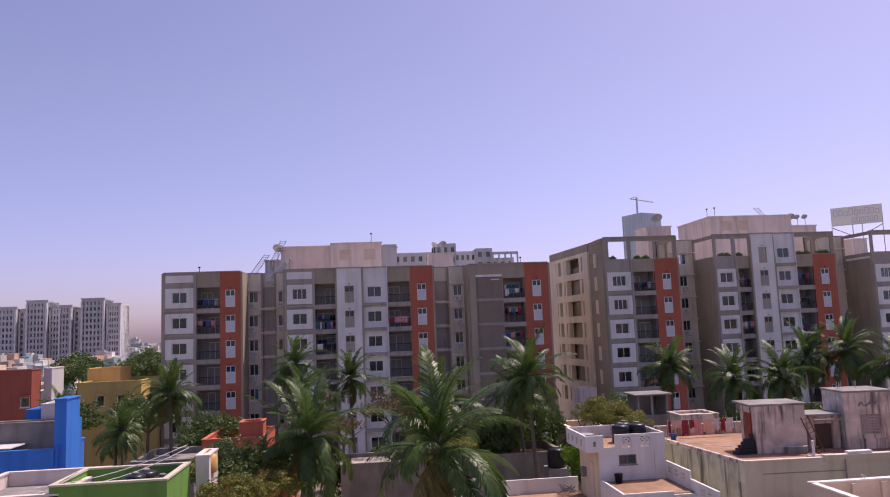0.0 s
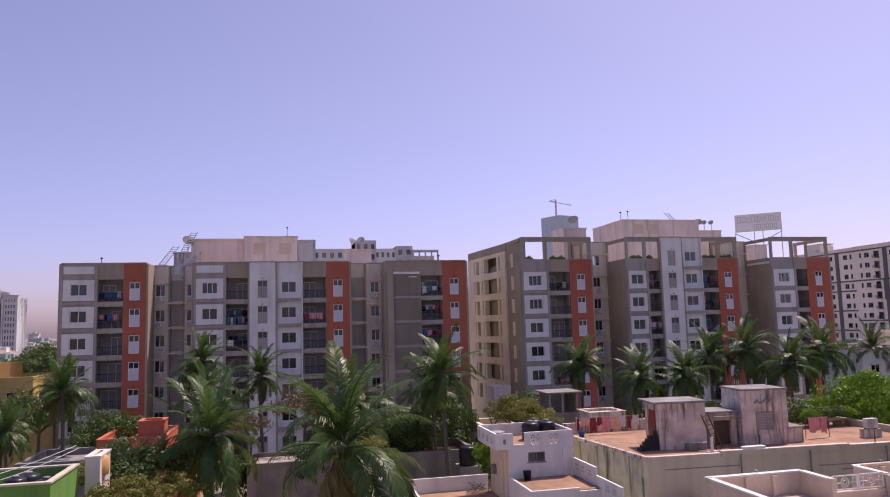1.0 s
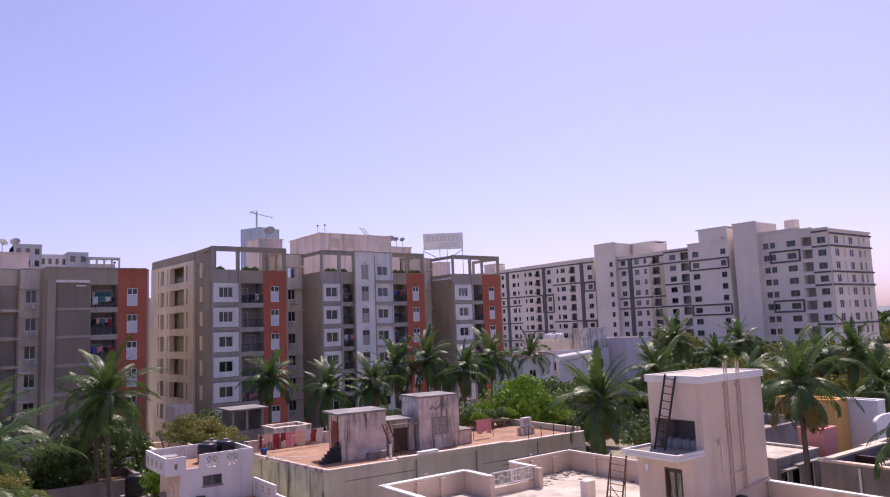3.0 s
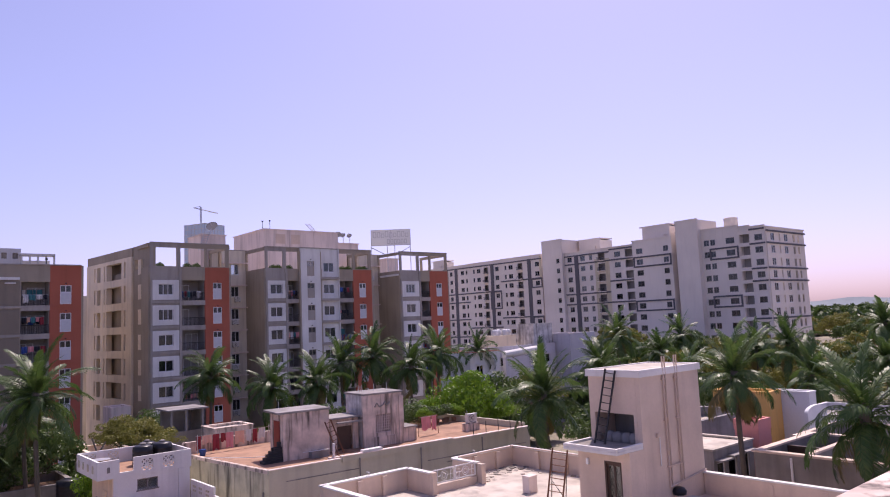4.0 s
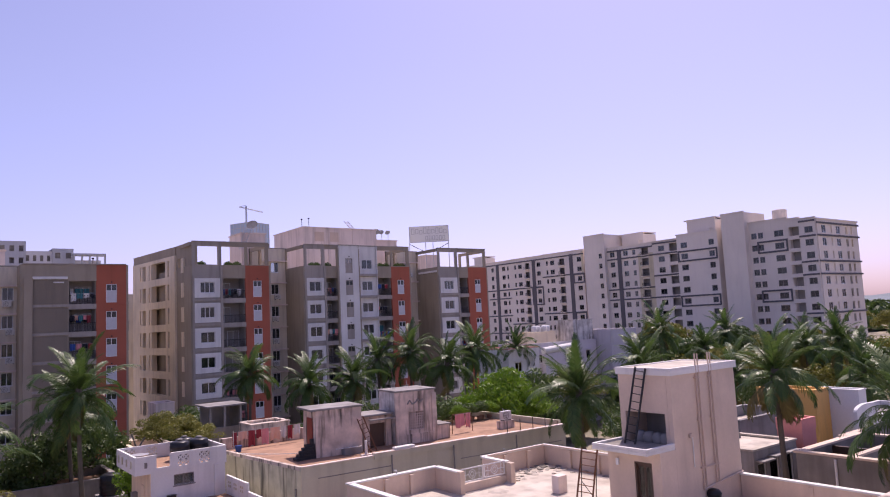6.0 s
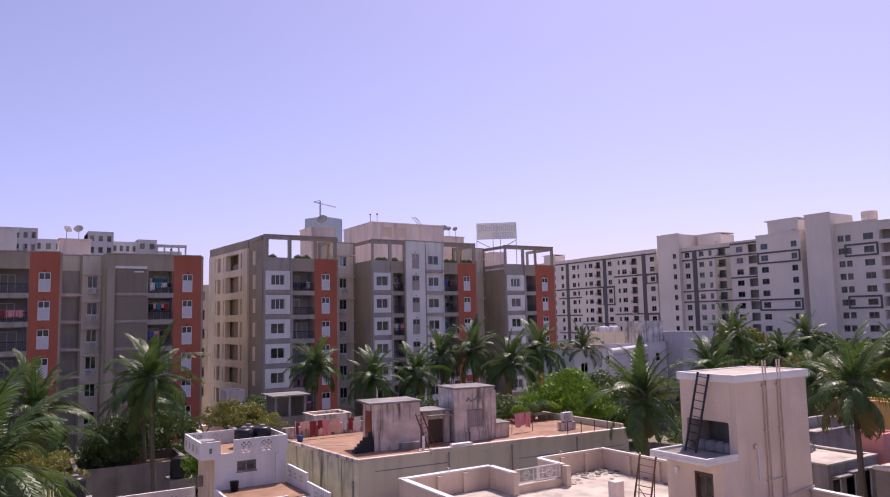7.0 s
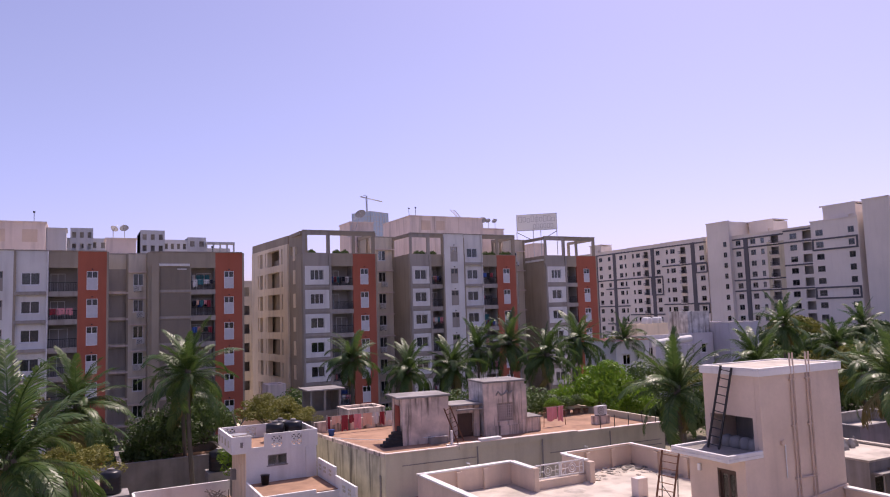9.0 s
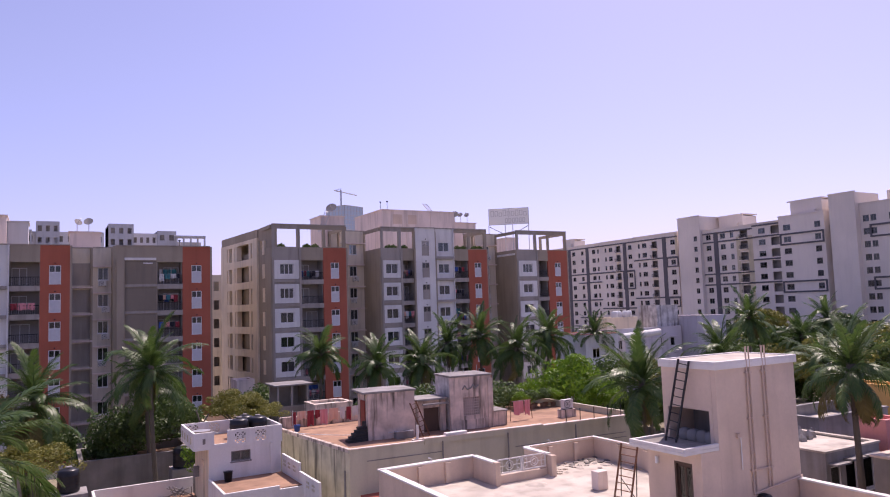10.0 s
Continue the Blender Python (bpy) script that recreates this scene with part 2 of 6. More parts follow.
# ---------------------------------------------------------------- building blocks
class Shape:
    """Vertices and faces of one mesh."""

    def __init__(self):
        self.v, self.f = [], []

    def quad(self, *p):
        n = len(self.v)
        self.v += [tuple(q) for q in p]
        self.f.append(tuple(range(n, n + len(p))))
        return self

    def box(self, x0, x1, y0, y1, z0, z1):
        n = len(self.v)
        self.v += [(x, y, z) for z in (z0, z1) for x, y in ((x0, y0), (x1, y0), (x1, y1), (x0, y1))]
        self.f += [tuple(n + i for i in q) for q in ((3, 2, 1, 0), (4, 5, 6, 7), (0, 1, 5, 4), (1, 2, 6, 5), (2, 3, 7, 6), (3, 0, 4, 7))]
        return self

    def tube(self, p, q, r, n=8, r2=None):
        p, q = Vector(p), Vector(q)
        a = (q - p).normalized()
        s = a.orthogonal().normalized()
        t = a.cross(s)
        k = len(self.v)
        for c, rr in ((p, r), (q, r if r2 is None else r2)):
            self.v += [tuple(c + rr * (math.cos(w) * s + math.sin(w) * t)) for w in (2 * math.pi * i / n for i in range(n))]
        self.f += [(k + i, k + (i + 1) % n, k + n + (i + 1) % n, k + n + i) for i in range(n)]
        self.f += [tuple(k + i for i in reversed(range(n))), tuple(k + n + i for i in range(n))]
        return self

    def path(self, pts, r, n=6):
        for a, b in zip(pts, pts[1:]):
            self.tube(a, b, r, n)
        return self

    def prism(self, pts, z0, z1):
        n, k = len(pts), len(self.v)
        self.v += [(x, y, z) for z in (z0, z1) for x, y in pts]
        self.f += [tuple(k + i for i in reversed(range(n))), tuple(k + n + i for i in range(n))]
        self.f += [(k + i, k + (i + 1) % n, k + n + (i + 1) % n, k + n + i) for i in range(n)]
        return self

    def lathe(self, cx, cy, prof, n=20):
        k = len(self.v)
        for r, z in prof:
            self.v += [(cx + r * math.cos(2 * math.pi * i / n), cy + r * math.sin(2 * math.pi * i / n), z) for i in range(n)]
        for j in range(len(prof) - 1):
            self.f += [(k + j * n + i, k + j * n + (i + 1) % n, k + (j + 1) * n + (i + 1) % n, k + (j + 1) * n + i) for i in range(n)]
        self.f += [tuple(k + i for i in reversed(range(n))), tuple(k + (len(prof) - 1) * n + i for i in range(n))]
        return self

    def wall(self, u0, u1, z0, z1, d0, d1, holes=()):
        """A wall along x from d0 to d1 in depth (y), with holes (u0, u1, z0, z1) cut through."""
        us = sorted({u0, u1, *[min(max(h[i], u0), u1) for h in holes for i in (0, 1)]})
        zs = sorted({z0, z1, *[min(max(h[i], z0), z1) for h in holes for i in (2, 3)]})
        us = [a for i, a in enumerate(us) if i == 0 or a - us[i - 1] > 1e-4]
        zs = [a for i, a in enumerate(zs) if i == 0 or a - zs[i - 1] > 1e-4]
        nu, nz = len(us) - 1, len(zs) - 1

        def solid(i, j):
            if not (0 <= i < nu and 0 <= j < nz):
                return False
            u, z = (us[i] + us[i + 1]) / 2, (zs[j] + zs[j + 1]) / 2
            return not any(h[0] < u < h[1] and h[2] < z < h[3] for h in holes)

        for i in range(nu):
            for j in range(nz):
                if not solid(i, j):
                    continue
                a, b, c, d = us[i], us[i + 1], zs[j], zs[j + 1]
                self.quad((a, d0, c), (b, d0, c), (b, d0, d), (a, d0, d))
                self.quad((b, d1, c), (a, d1, c), (a, d1, d), (b, d1, d))
                if not solid(i - 1, j):
                    self.quad((a, d1, c), (a, d0, c), (a, d0, d), (a, d1, d))
                if not solid(i + 1, j):
                    self.quad((b, d0, c), (b, d1, c), (b, d1, d), (b, d0, d))
                if not solid(i, j - 1):
                    self.quad((a, d1, c), (b, d1, c), (b, d0, c), (a, d0, c))
                if not solid(i, j + 1):
                    self.quad((a, d0, d), (b, d0, d), (b, d1, d), (a, d1, d))
        return self

    def mesh(self, name, material, smooth=False):
        me = bpy.data.meshes.new(name)
        me.from_pydata(self.v, [], self.f)
        me.materials.append(material)
        if smooth:
            me.polygons.foreach_set("use_smooth", [True] * len(me.polygons))
        me.update()
        return me


def part(name, shape, material, parent=None, label="", bevel=0.0, smooth=False, at=None):
    """One mesh object under a thing or a part."""
    me = shape if isinstance(shape, bpy.types.Mesh) else shape.mesh(name, material, smooth)
    ob = new(name, me)
    ob.parent = parent
    if at is not None:
        ob.matrix_basis = at
    if bevel:
        md = ob.modifiers.new("bevel", "BEVEL")
        md.width, md.segments, md.limit_method = bevel, 2, "ANGLE"
    if label:
        ob["label"] = label
    return ob


def thing(name, label, category, m=None, group="", kind=""):
    ob = new(name)
    ob.matrix_basis = m or Matrix()
    return tagged(ob, label, category, group, kind)


def move(x, y, z, turn=0.0, s=1.0):
    return Matrix.Translation((x, y, z)) @ Matrix.Rotation(radians(turn), 4, "Z") @ Matrix.Scale(s, 4)

# ---------------------------------------------------------------- ground
g = Shape()
N = 24
for i in range(N):
    for j in range(N):
        x0, x1, y0, y1 = (-2600 + 5200 * i / N, -2600 + 5200 * (i + 1) / N, -2600 + 5200 * j / N, -2600 + 5200 * (j + 1) / N)
        g.quad((x0, y0, 0), (x1, y0, 0), (x1, y1, 0), (x0, y1, 0))
tagged(part("ground", g, M["earth"]), "brown earth and scrub between the houses", "ground", kind="structure")

# unseen pale paving, added to bounce light up the flank and facades
pv = Shape().box(21.0, 31.0, 72.0, 135.0, 0.004, 0.06).box(-28.0, 20.99, 80.0, 86.4, 0.004, 0.06).box(31.01, 80.0, 80.0, 86.4, 0.004, 0.06)
tagged(part("pavement", pv, M["paving"]), "unseen pale concrete paving added to bounce light onto the apartment blocks", "pavement", kind="structure")

# ---------------------------------------------------------------- windows, balconies, shutters
CACHE = {}
rng = random.Random(7)


def cached(key, make):
    if key not in CACHE:
        CACHE[key] = make()
    return CACHE[key]


def window(parent, u, z, d, w, h, n=2, fm="frame", curtain=0.45):
    """A window centred at (u, z) in a wall whose face is at depth d."""
    def frame_mesh():
        s = Shape().wall(-w / 2, w / 2, -h / 2, h / 2, 0.05, 0.13,
                         [(-w / 2 + 0.07 + k * (w - 0.07) / n, -w / 2 + (k + 1) * (w - 0.07) / n, -h / 2 + 0.07, h / 2 - 0.07) for k in range(n)])
        s.box(-w / 2 - 0.06, w / 2 + 0.06, -0.06, 0.05, -h / 2 - 0.07, -h / 2)
        return s.mesh("window", M[fm])

    def pane_mesh():
        pw = (w - 0.07) / n - 0.07
        return Shape().box(-pw / 2, pw / 2, 0.085, 0.095, -h / 2 + 0.07, h / 2 - 0.07).mesh("pane", M["pane"])

    ob = part("window", cached(("f", w, h, n, fm), frame_mesh), None, parent, at=Matrix.Translation((u, d, z)))
    pw = (w - 0.07) / n
    for k in range(n):
        p = part("pane", cached(("p", w, h, n), pane_mesh), None, ob, at=Matrix.Translation((-w / 2 + 0.035 + (k + 0.5) * pw, 0, 0)))
        p.visible_shadow = False
    if rng.random() < curtain:
        k = rng.choice((1, 1, 2)) if n > 1 else 1
        cw = w * k / max(n, 1)
        o = rng.choice((-1, 1)) * (w - cw) / 2
        part("curtain", cached(("c", w, h, k), lambda: pleated(cw * 0.96, h * 0.98)), None, ob, at=Matrix.Translation((o, 0.24, 0)))
    return ob


def pleated(w, h):
    s, n = Shape(), max(6, int(w / 0.12))
    for i in range(n):
        a, b = -w / 2 + w * i / n, -w / 2 + w * (i + 1) / n
        ya, yb = (0.03 if i % 2 else 0), (0 if i % 2 else 0.03)
        s.quad((a, ya, -h / 2), (b, yb, -h / 2), (b, yb, h / 2), (a, ya, h / 2))
    return s.mesh("curtain", M["curtain"])


def hatch(parent, u, z, d, w=1.12, h=2.05, low="panel"):
    """A small two-light window over a plain shutter panel, in one opening."""
    def make():
        return Shape().wall(-w / 2, w / 2, -h / 2, h / 2, 0.03, 0.12, [(-w / 2 + 0.07, -0.035, h * 0.16, h / 2 - 0.07), (0.035, w / 2 - 0.07, h * 0.16, h / 2 - 0.07)]).mesh("shutter_window", M["frame" if low == "panel" else "band"])

    ob = part("shutter_window", cached(("h", w, h, low), make), None, parent, at=Matrix.Translation((u, d, z)))
    pm = cached(("hp", w, h), lambda: Shape().box(-w / 4 + 0.04, w / 4 - 0.05, 0.07, 0.08, h * 0.16, h / 2 - 0.07).mesh("pane", M["pane"]))
    for k in (-1, 1):
        part("pane", pm, None, ob, at=Matrix.Translation((k * w / 4, 0, 0))).visible_shadow = False
    lm = cached(("hl", w, h, low), lambda: Shape().box(-w / 2 + 0.09, w / 2 - 0.09, 0.0, 0.03, -h / 2 + 0.09, h * 0.12).mesh("shutter", M[low]))
    part("shutter", lm, None, ob)
    part("canopy", cached(("hc", w, h), lambda: Shape().box(-0.07, 0.07, -0.1, -0.02, h / 2 + 0.16, h / 2 + 0.28).mesh("canopy", M["iron"])), None, ob)
    return ob


def railing_mesh(w, h=1.0):
    s = Shape().box(-w / 2, w / 2, -0.03, 0.03, h - 0.06, h).box(-w / 2, w / 2, -0.02, 0.02, 0.08, 0.12)
    n = int(w / 0.16)
    for i in range(n + 1):
        x = -w / 2 + 0.03 + (w - 0.06) * i / n
        s.box(x - 0.014, x + 0.014, -0.014, 0.014, 0.1, h - 0.04)
    return s.mesh("railing", M["iron"])


def washing(m, w, items, group="laundry on the balconies", drop=0.85, label="mixed red, pink and white laundry drying on a line", tones=(0, 1, 1, 2, 2, 5, 3, 4, 5, 6, 6, 6), wide=1.0):
    """A line of washing, each cloth a part."""
    ob = thing("laundry", label, "laundry", m, group)
    part("line", Shape().tube((-w / 2, 0, 0), (w / 2, 0, 0), 0.01, 4), M["steel"], ob)
    x = -w / 2 + 0.05
    for _ in range(items):
        cw = wide * rng.uniform(0.3, 0.75) * w / max(1.0, items * 0.5)
        if x + cw > w / 2:
            break
        h = drop * rng.uniform(0.55, 1.1)
        s = Shape()
        nx, nz = 6, 4
        ph = rng.uniform(0, 6)
        pt = [[(x + cw * i / nx, 0.05 * math.sin(ph + i * 1.9) * (0.3 + j / nz) + 0.01, -h * j / nz * (1 + 0.08 * math.sin(ph + i))) for i in range(nx + 1)] for j in range(nz + 1)]
        for j in range(nz):
            for i in range(nx):
                s.quad(pt[j + 1][i], pt[j + 1][i + 1], pt[j][i + 1], pt[j][i])
        part("cloth", s, CLOTHS[rng.choice(tones)], ob)
        x += cw + rng.uniform(0.03, 0.12)
    return ob


def balcony(parent, u0, u1, z, d, deep=1.5, wash=True, base=Matrix(), rail=True, back="inner"):
    """One balcony: slab with an edge band, railing, a sliding door behind. z: its floor."""
    w, c = u1 - u0, (u0 + u1) / 2
    ob = part("balcony", cached(("bs", round(w, 2), deep), lambda: Shape().box(-w / 2, w / 2, 0, deep, -0.28, 0.0).box(-w / 2, w / 2, -0.02, 0.12, -0.42, 0.16).mesh("balcony", M["band"])), None, parent, at=Matrix.Translation((c, d, z)))
    if rail:
        tagged(part("railing", cached(("br", round(w, 2)), lambda: railing_mesh(w - 0.1)), None, ob, at=Matrix.Translation((0, 0.06, 0.1))), kind="stuff")
    dw = w * rng.choice((0.5, 0.62))
    do = rng.choice((-1, 1)) * (w - dw) * 0.35
    dm = cached(("bd", round(dw, 2)), lambda: Shape().wall(-dw / 2, dw / 2, 0, 2.15, 0, 0.06, [(-dw / 2 + 0.06, -0.03, 0.1, 2.08), (0.03, dw / 2 - 0.06, 0.1, 2.08)]).mesh("sliding_door", M["frame"]))
    part("sliding_door", dm, None, ob, at=Matrix.Translation((do, deep - 0.08, 0)))
    if wash and rng.random() < 0.62:
        washing(base @ Matrix.Translation((c, d + rng.uniform(-0.06, 0.5), z + rng.uniform(1.0, 1.95))), w * 0.9, rng.randint(4, 9), drop=0.85)
        if rng.random() < 0.5:
            washing(base @ Matrix.Translation((c, d + 1.2, z + 1.9)), w * 0.8, rng.randint(3, 6), tones=(2, 5, 6, 6, 3, 0))
    return ob


def ac_unit(m, group="air conditioner units on the walls"):
    def make_body():
        return Shape().box(-0.42, 0.42, -0.32, 0, -0.3, 0.3).mesh("body", M["ac"])

    def make_fan():
        s = Shape()
        n = 18
        for r0, r1 in ((0.23, 0.26), (0.12, 0.145), (0.0, 0.05)):
            for i in range(n):
                a, b = 2 * math.pi * i / n, 2 * math.pi * (i + 1) / n
                s.quad(*[(-0.1 + r * math.cos(w), -0.335, r * math.sin(w)) for r, w in ((r0, a), (r1, a), (r1, b), (r0, b))])
        return s.mesh("fan_grille", M["iron"])

    ob = thing("air_conditioner", "white outdoor air conditioner unit on a wall bracket", "air conditioner", m, group)
    part("body", cached("acb", make_body), None, ob)
    part("fan_grille", cached("acf", make_fan), None, ob)
    for sx in (-1, 1):
        part("bracket", cached("acr", lambda: Shape().box(-0.025, 0.025, -0.34, 0.02, -0.36, -0.3).mesh("bracket", M["iron"])), None, ob, at=Matrix.Translation((sx * 0.325, 0, 0)))
    return ob


# ---------------------------------------------------------------- orange and white apartment blocks
def apartment(name, label, base, bays, rows, roof, top, back, terrace=False):
    """rows: heights of the window centres. bays: (kind, u0, u1, setback). roof: roof slab; top: parapet top; back: depth."""
    b = thing(name, label, "apartment building", base, "orange and white apartment blocks")
    for n, (kind, u0, u1, d) in enumerate(bays):
        w, c = u1 - u0, (u0 + u1) / 2
        walls = {"white": "band", "tower": "white", "plainwhite": "white", "orange": "orange", "brown": "taupe", "wing": "beige", "slot": "beige"}
        zs = [z for z in rows if z < roof]
        if kind == "balcony":
            # back wall in the darker inner grey, to deepen the balcony's shade
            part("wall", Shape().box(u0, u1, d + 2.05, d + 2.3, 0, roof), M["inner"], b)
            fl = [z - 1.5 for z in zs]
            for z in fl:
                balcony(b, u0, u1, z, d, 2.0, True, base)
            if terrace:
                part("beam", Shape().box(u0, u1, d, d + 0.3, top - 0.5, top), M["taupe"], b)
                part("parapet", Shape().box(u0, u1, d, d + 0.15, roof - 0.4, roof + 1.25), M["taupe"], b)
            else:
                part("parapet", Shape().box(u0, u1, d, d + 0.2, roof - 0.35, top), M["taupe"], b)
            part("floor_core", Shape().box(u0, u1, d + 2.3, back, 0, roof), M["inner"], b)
            # pale slab added to throw sunlight back onto the roof rooms
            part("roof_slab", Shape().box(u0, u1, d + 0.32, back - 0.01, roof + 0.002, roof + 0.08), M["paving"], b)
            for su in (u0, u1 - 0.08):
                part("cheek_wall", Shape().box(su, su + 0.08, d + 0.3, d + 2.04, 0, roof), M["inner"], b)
            continue
        holes = []
        if kind == "white":
            hw, hh = 1.72, 1.3
            holes = [(c - hw / 2, c + hw / 2, z - hh / 2, z + hh / 2) for z in zs]
        elif kind in ("orange", "tower"):
            hs = [z for z in (rows if kind == "tower" else zs)]
            holes = [(c - 0.56, c + 0.56, z - 1.25, z + 0.8) for z in hs]
        elif kind == "plainwhite":
            holes = [(c - 0.86, c + 0.86, z - 0.65, z + 0.65) for z in rows]
        elif kind == "wing":
            holes = [(c - 0.55, c + 0.55, z - 0.7, z + 0.7) for z in rows]
        if terrace and kind in ("white", "orange"):
            holes.append((u0 + 0.35, u1 - 0.45, roof + 1.3, top - 0.5))
        split = terrace and kind == "orange"
        part("wall", Shape().wall(u0, u1, 0, roof + 1.2 if split else top, d, d + 0.25, holes[:len(zs)] if split else holes), M[walls[kind]], b)
        if split:
            part("wall", Shape().wall(u0, u1, roof + 1.2, top, d, d + 0.25, holes[len(zs):]), M["taupe"], b)
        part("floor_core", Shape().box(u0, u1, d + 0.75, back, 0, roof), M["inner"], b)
        # same added pale slab, bouncing light off the roof
        part("roof_slab", Shape().box(u0, u1, d + 0.27, back - 0.01, roof + 0.002, roof + 0.08), M["paving"], b)
        if kind == "white":
            for z in zs:
                part("panel", cached(("wp", round(w, 2)), lambda: Shape().wall(-w / 2 + 0.22, w / 2 - 0.22, -1.22, 1.12, -0.09, -0.003, [(-0.86, 0.86, -0.65, 0.65)]).mesh("panel", M["white"])), None, b, at=Matrix.Translation((c, d, z)))
                window(b, c, z, d, 1.72, 1.3, 2 if rng.random() < 0.8 else 3)
                part("ledge", cached(("wl", round(w, 2)), lambda: Shape().box(-w / 2, w / 2, -0.16, -0.003, -0.12, 0.12).mesh("ledge", M["band"])), None, b, at=Matrix.Translation((c, d, z - 1.5)))
            if not terrace:
                part("panel", Shape().box(u0 + 0.25, u1 - 0.25, d - 0.06, d - 0.003, roof + 0.3, top - 0.3), M["white"], b)
            part("pilaster", Shape().box(u0 - 0.02, u0 + 0.2, d - 0.15, d - 0.003, 0, roof), M["band"], b)
            part("pilaster", Shape().box(u1 - 0.2, u1 + 0.1, d - 0.15, d - 0.003, 0, roof + (1.2 if terrace else 1.0)), M["band"], b)
        elif kind in ("orange", "tower"):
            for z in (rows if kind == "tower" else zs):
                hatch(b, c, z - 0.225, d, low="panel" if kind == "orange" else "band")
            for z in zs[::2]:
                part("groove", Shape().box(u0, u1, d - 0.05, d - 0.003, z - 1.5, z - 1.42), M[walls[kind]], b)
        elif kind == "plainwhite":
            for z in rows:
                window(b, c, z, d, 1.72, 1.3, 2)
                part("ledge", cached(("pl", round(w, 2)), lambda: Shape().box(-w / 2 + 0.05, w / 2 - 0.12, -0.45, -0.003, -0.25, 0.1).mesh("ledge", M["band"])), None, b, at=Matrix.Translation((c, d, z - 1.45)))
            part("downpipe", Shape().tube((u1 - 0.02, d - 0.12, 0), (u1 - 0.02, d - 0.12, top), 0.1, 8), M["pvc_white"], b)
        elif kind == "wing":
            for z in rows:
                window(b, c, z, d, 1.1, 1.4, 2)
                part("ledge", cached(("gl", round(w, 2)), lambda: Shape().box(-w / 2, w / 2, -0.5, -0.003, -0.08, 0.06).mesh("ledge", M["offwhite"])), None, b, at=Matrix.Translation((c, d, z + 0.85)))
                if rng.random() < 0.75:
                    ac_unit(base @ Matrix.Translation((c + rng.choice((-0.1, 0.25)), d - 0.04, z - 1.05)))
        elif kind == "brown":
            for z in zs:
                part("panel", Shape().box(u0 + 1.0, u1 - 0.1, d - 0.03, d - 0.004, z - 1.3, z + 1.3), M["umber"], b)
                part("ledge", Shape().box(u0 + 0.9, u1, d - 0.12, d - 0.003, z - 1.62, z - 1.36), M["band"], b)
            part("pilaster", Shape().box(u0 + 0.1, u0 + 0.9, d - 0.25, d - 0.003, 0, roof), M["taupe"], b)
        elif kind == "slot":
            for z in zs:
                part("panel", Shape().box(u0 + 0.15, u1 - 0.15, d - 0.03, d - 0.004, z - 1.25, z + 1.25), M["band"], b)
                part("ledge", Shape().box(u0, u1, d - 0.7, d - 0.003, z - 1.6, z - 1.4), M["offwhite"], b)
    # side walls where the front steps back, ends and back
    edges = [(bays[0][1], bays[0][3], back, 1)]
    for p, q in zip(bays, bays[1:]):
        if abs(p[3] - q[3]) > 0.01:
            edges.append((q[1], min(p[3], q[3]), max(p[3], q[3]) + 0.25, 1 if q[3] < p[3] else -1))
    edges.append((bays[-1][2], bays[-1][3], back, -1))
    for u, a, z, s in edges:
        part("side_wall", Shape().box(min(u, u - 0.22 * s), max(u, u - 0.22 * s), a + (0.002), z, 0, roof + 1.25 if terrace else top), M["taupe"], b)
        if terrace:
            x0, x1 = min(u, u - 0.22 * s), max(u, u - 0.22 * s)
            part("side_beam", Shape().box(x0, x1, a + 0.26, min(z, a + 7), top - 0.45, top), M["taupe"], b)
            part("side_post", Shape().box(x0, x1, min(z, a + 7) - 0.5, min(z, a + 7) - 0.01, roof + 1.252, top - 0.452), M["taupe"], b)
    part("back_wall", Shape().box(bays[0][1], bays[-1][2], back, back + 0.25, 0, roof + 1.0), M["taupe"], b)
    for kind, u0, u1, d in bays:
        part("coping", Shape().box(u0, u1, d - 0.08, d + 0.33, top + 0.002, top + 0.12), M["band"], b)
    return b


def roof_room(name, label, x0, x1, y0, y1, z0, z1, m="offwhite", windows=()):
    ob = thing(name, label, "roof structure", move((x0 + x1) / 2, y0, z0), "rooms and tanks on the roofs")
    w, d, h = (x1 - x0) / 2, y1 - y0, z1 - z0
    part("wall", Shape().box(-w, w, 0, d, -0.02, h - 0.15), M[m], ob)
    part("roof_slab", Shape().box(-w - 0.12, w + 0.12, -0.12, d + 0.12, h - 0.15 + 0.002, h), M[m], ob)
    for u, z in windows:
        part("recessed_panel", Shape().box(u - 0.75, u + 0.75, -0.05, -0.003, z - 0.7, z + 0.7), M["pink"], ob)
    for i in range(1, int(2 * w / 3.2)):
        x = -w + 2 * w * i / int(2 * w / 3.2 + 0.01)
        part("rib", Shape().box(x - 0.12, x + 0.12, -0.1, -0.003, 0, h - 0.16), M[m], ob)
    return ob


ROWS_A = [20.2 - 3.0 * k for k in range(7)]
BASE_A = move(0, 87, 0)
BAYS_A = [("white", -24.1, -20.4, 0), ("balcony", -20.4, -17.6, 0), ("orange", -17.6, -15.17, 0),
          ("wing", -15.17, -13.4, 4.0), ("slot", -13.4, -11.5, 4.6), ("wing", -11.5, -9.97, 4.0),
          ("white", -9.97, -6.5, 0), ("balcony", -6.5, -3.74, 0), ("tower", -3.74, -0.8, -0.35), ("plainwhite", -0.8, 2.3, 0), ("balcony", 2.3, 5.15, 0), ("orange", 5.15, 7.95, 0),
          ("slot", 7.95, 10.3, 3.4), ("wing", 10.3, 12.4, 2.8), ("brown", 12.4, 16.74, 0), ("balcony", 16.74, 19.47, 0), ("orange", 19.47, 22.55, 0)]
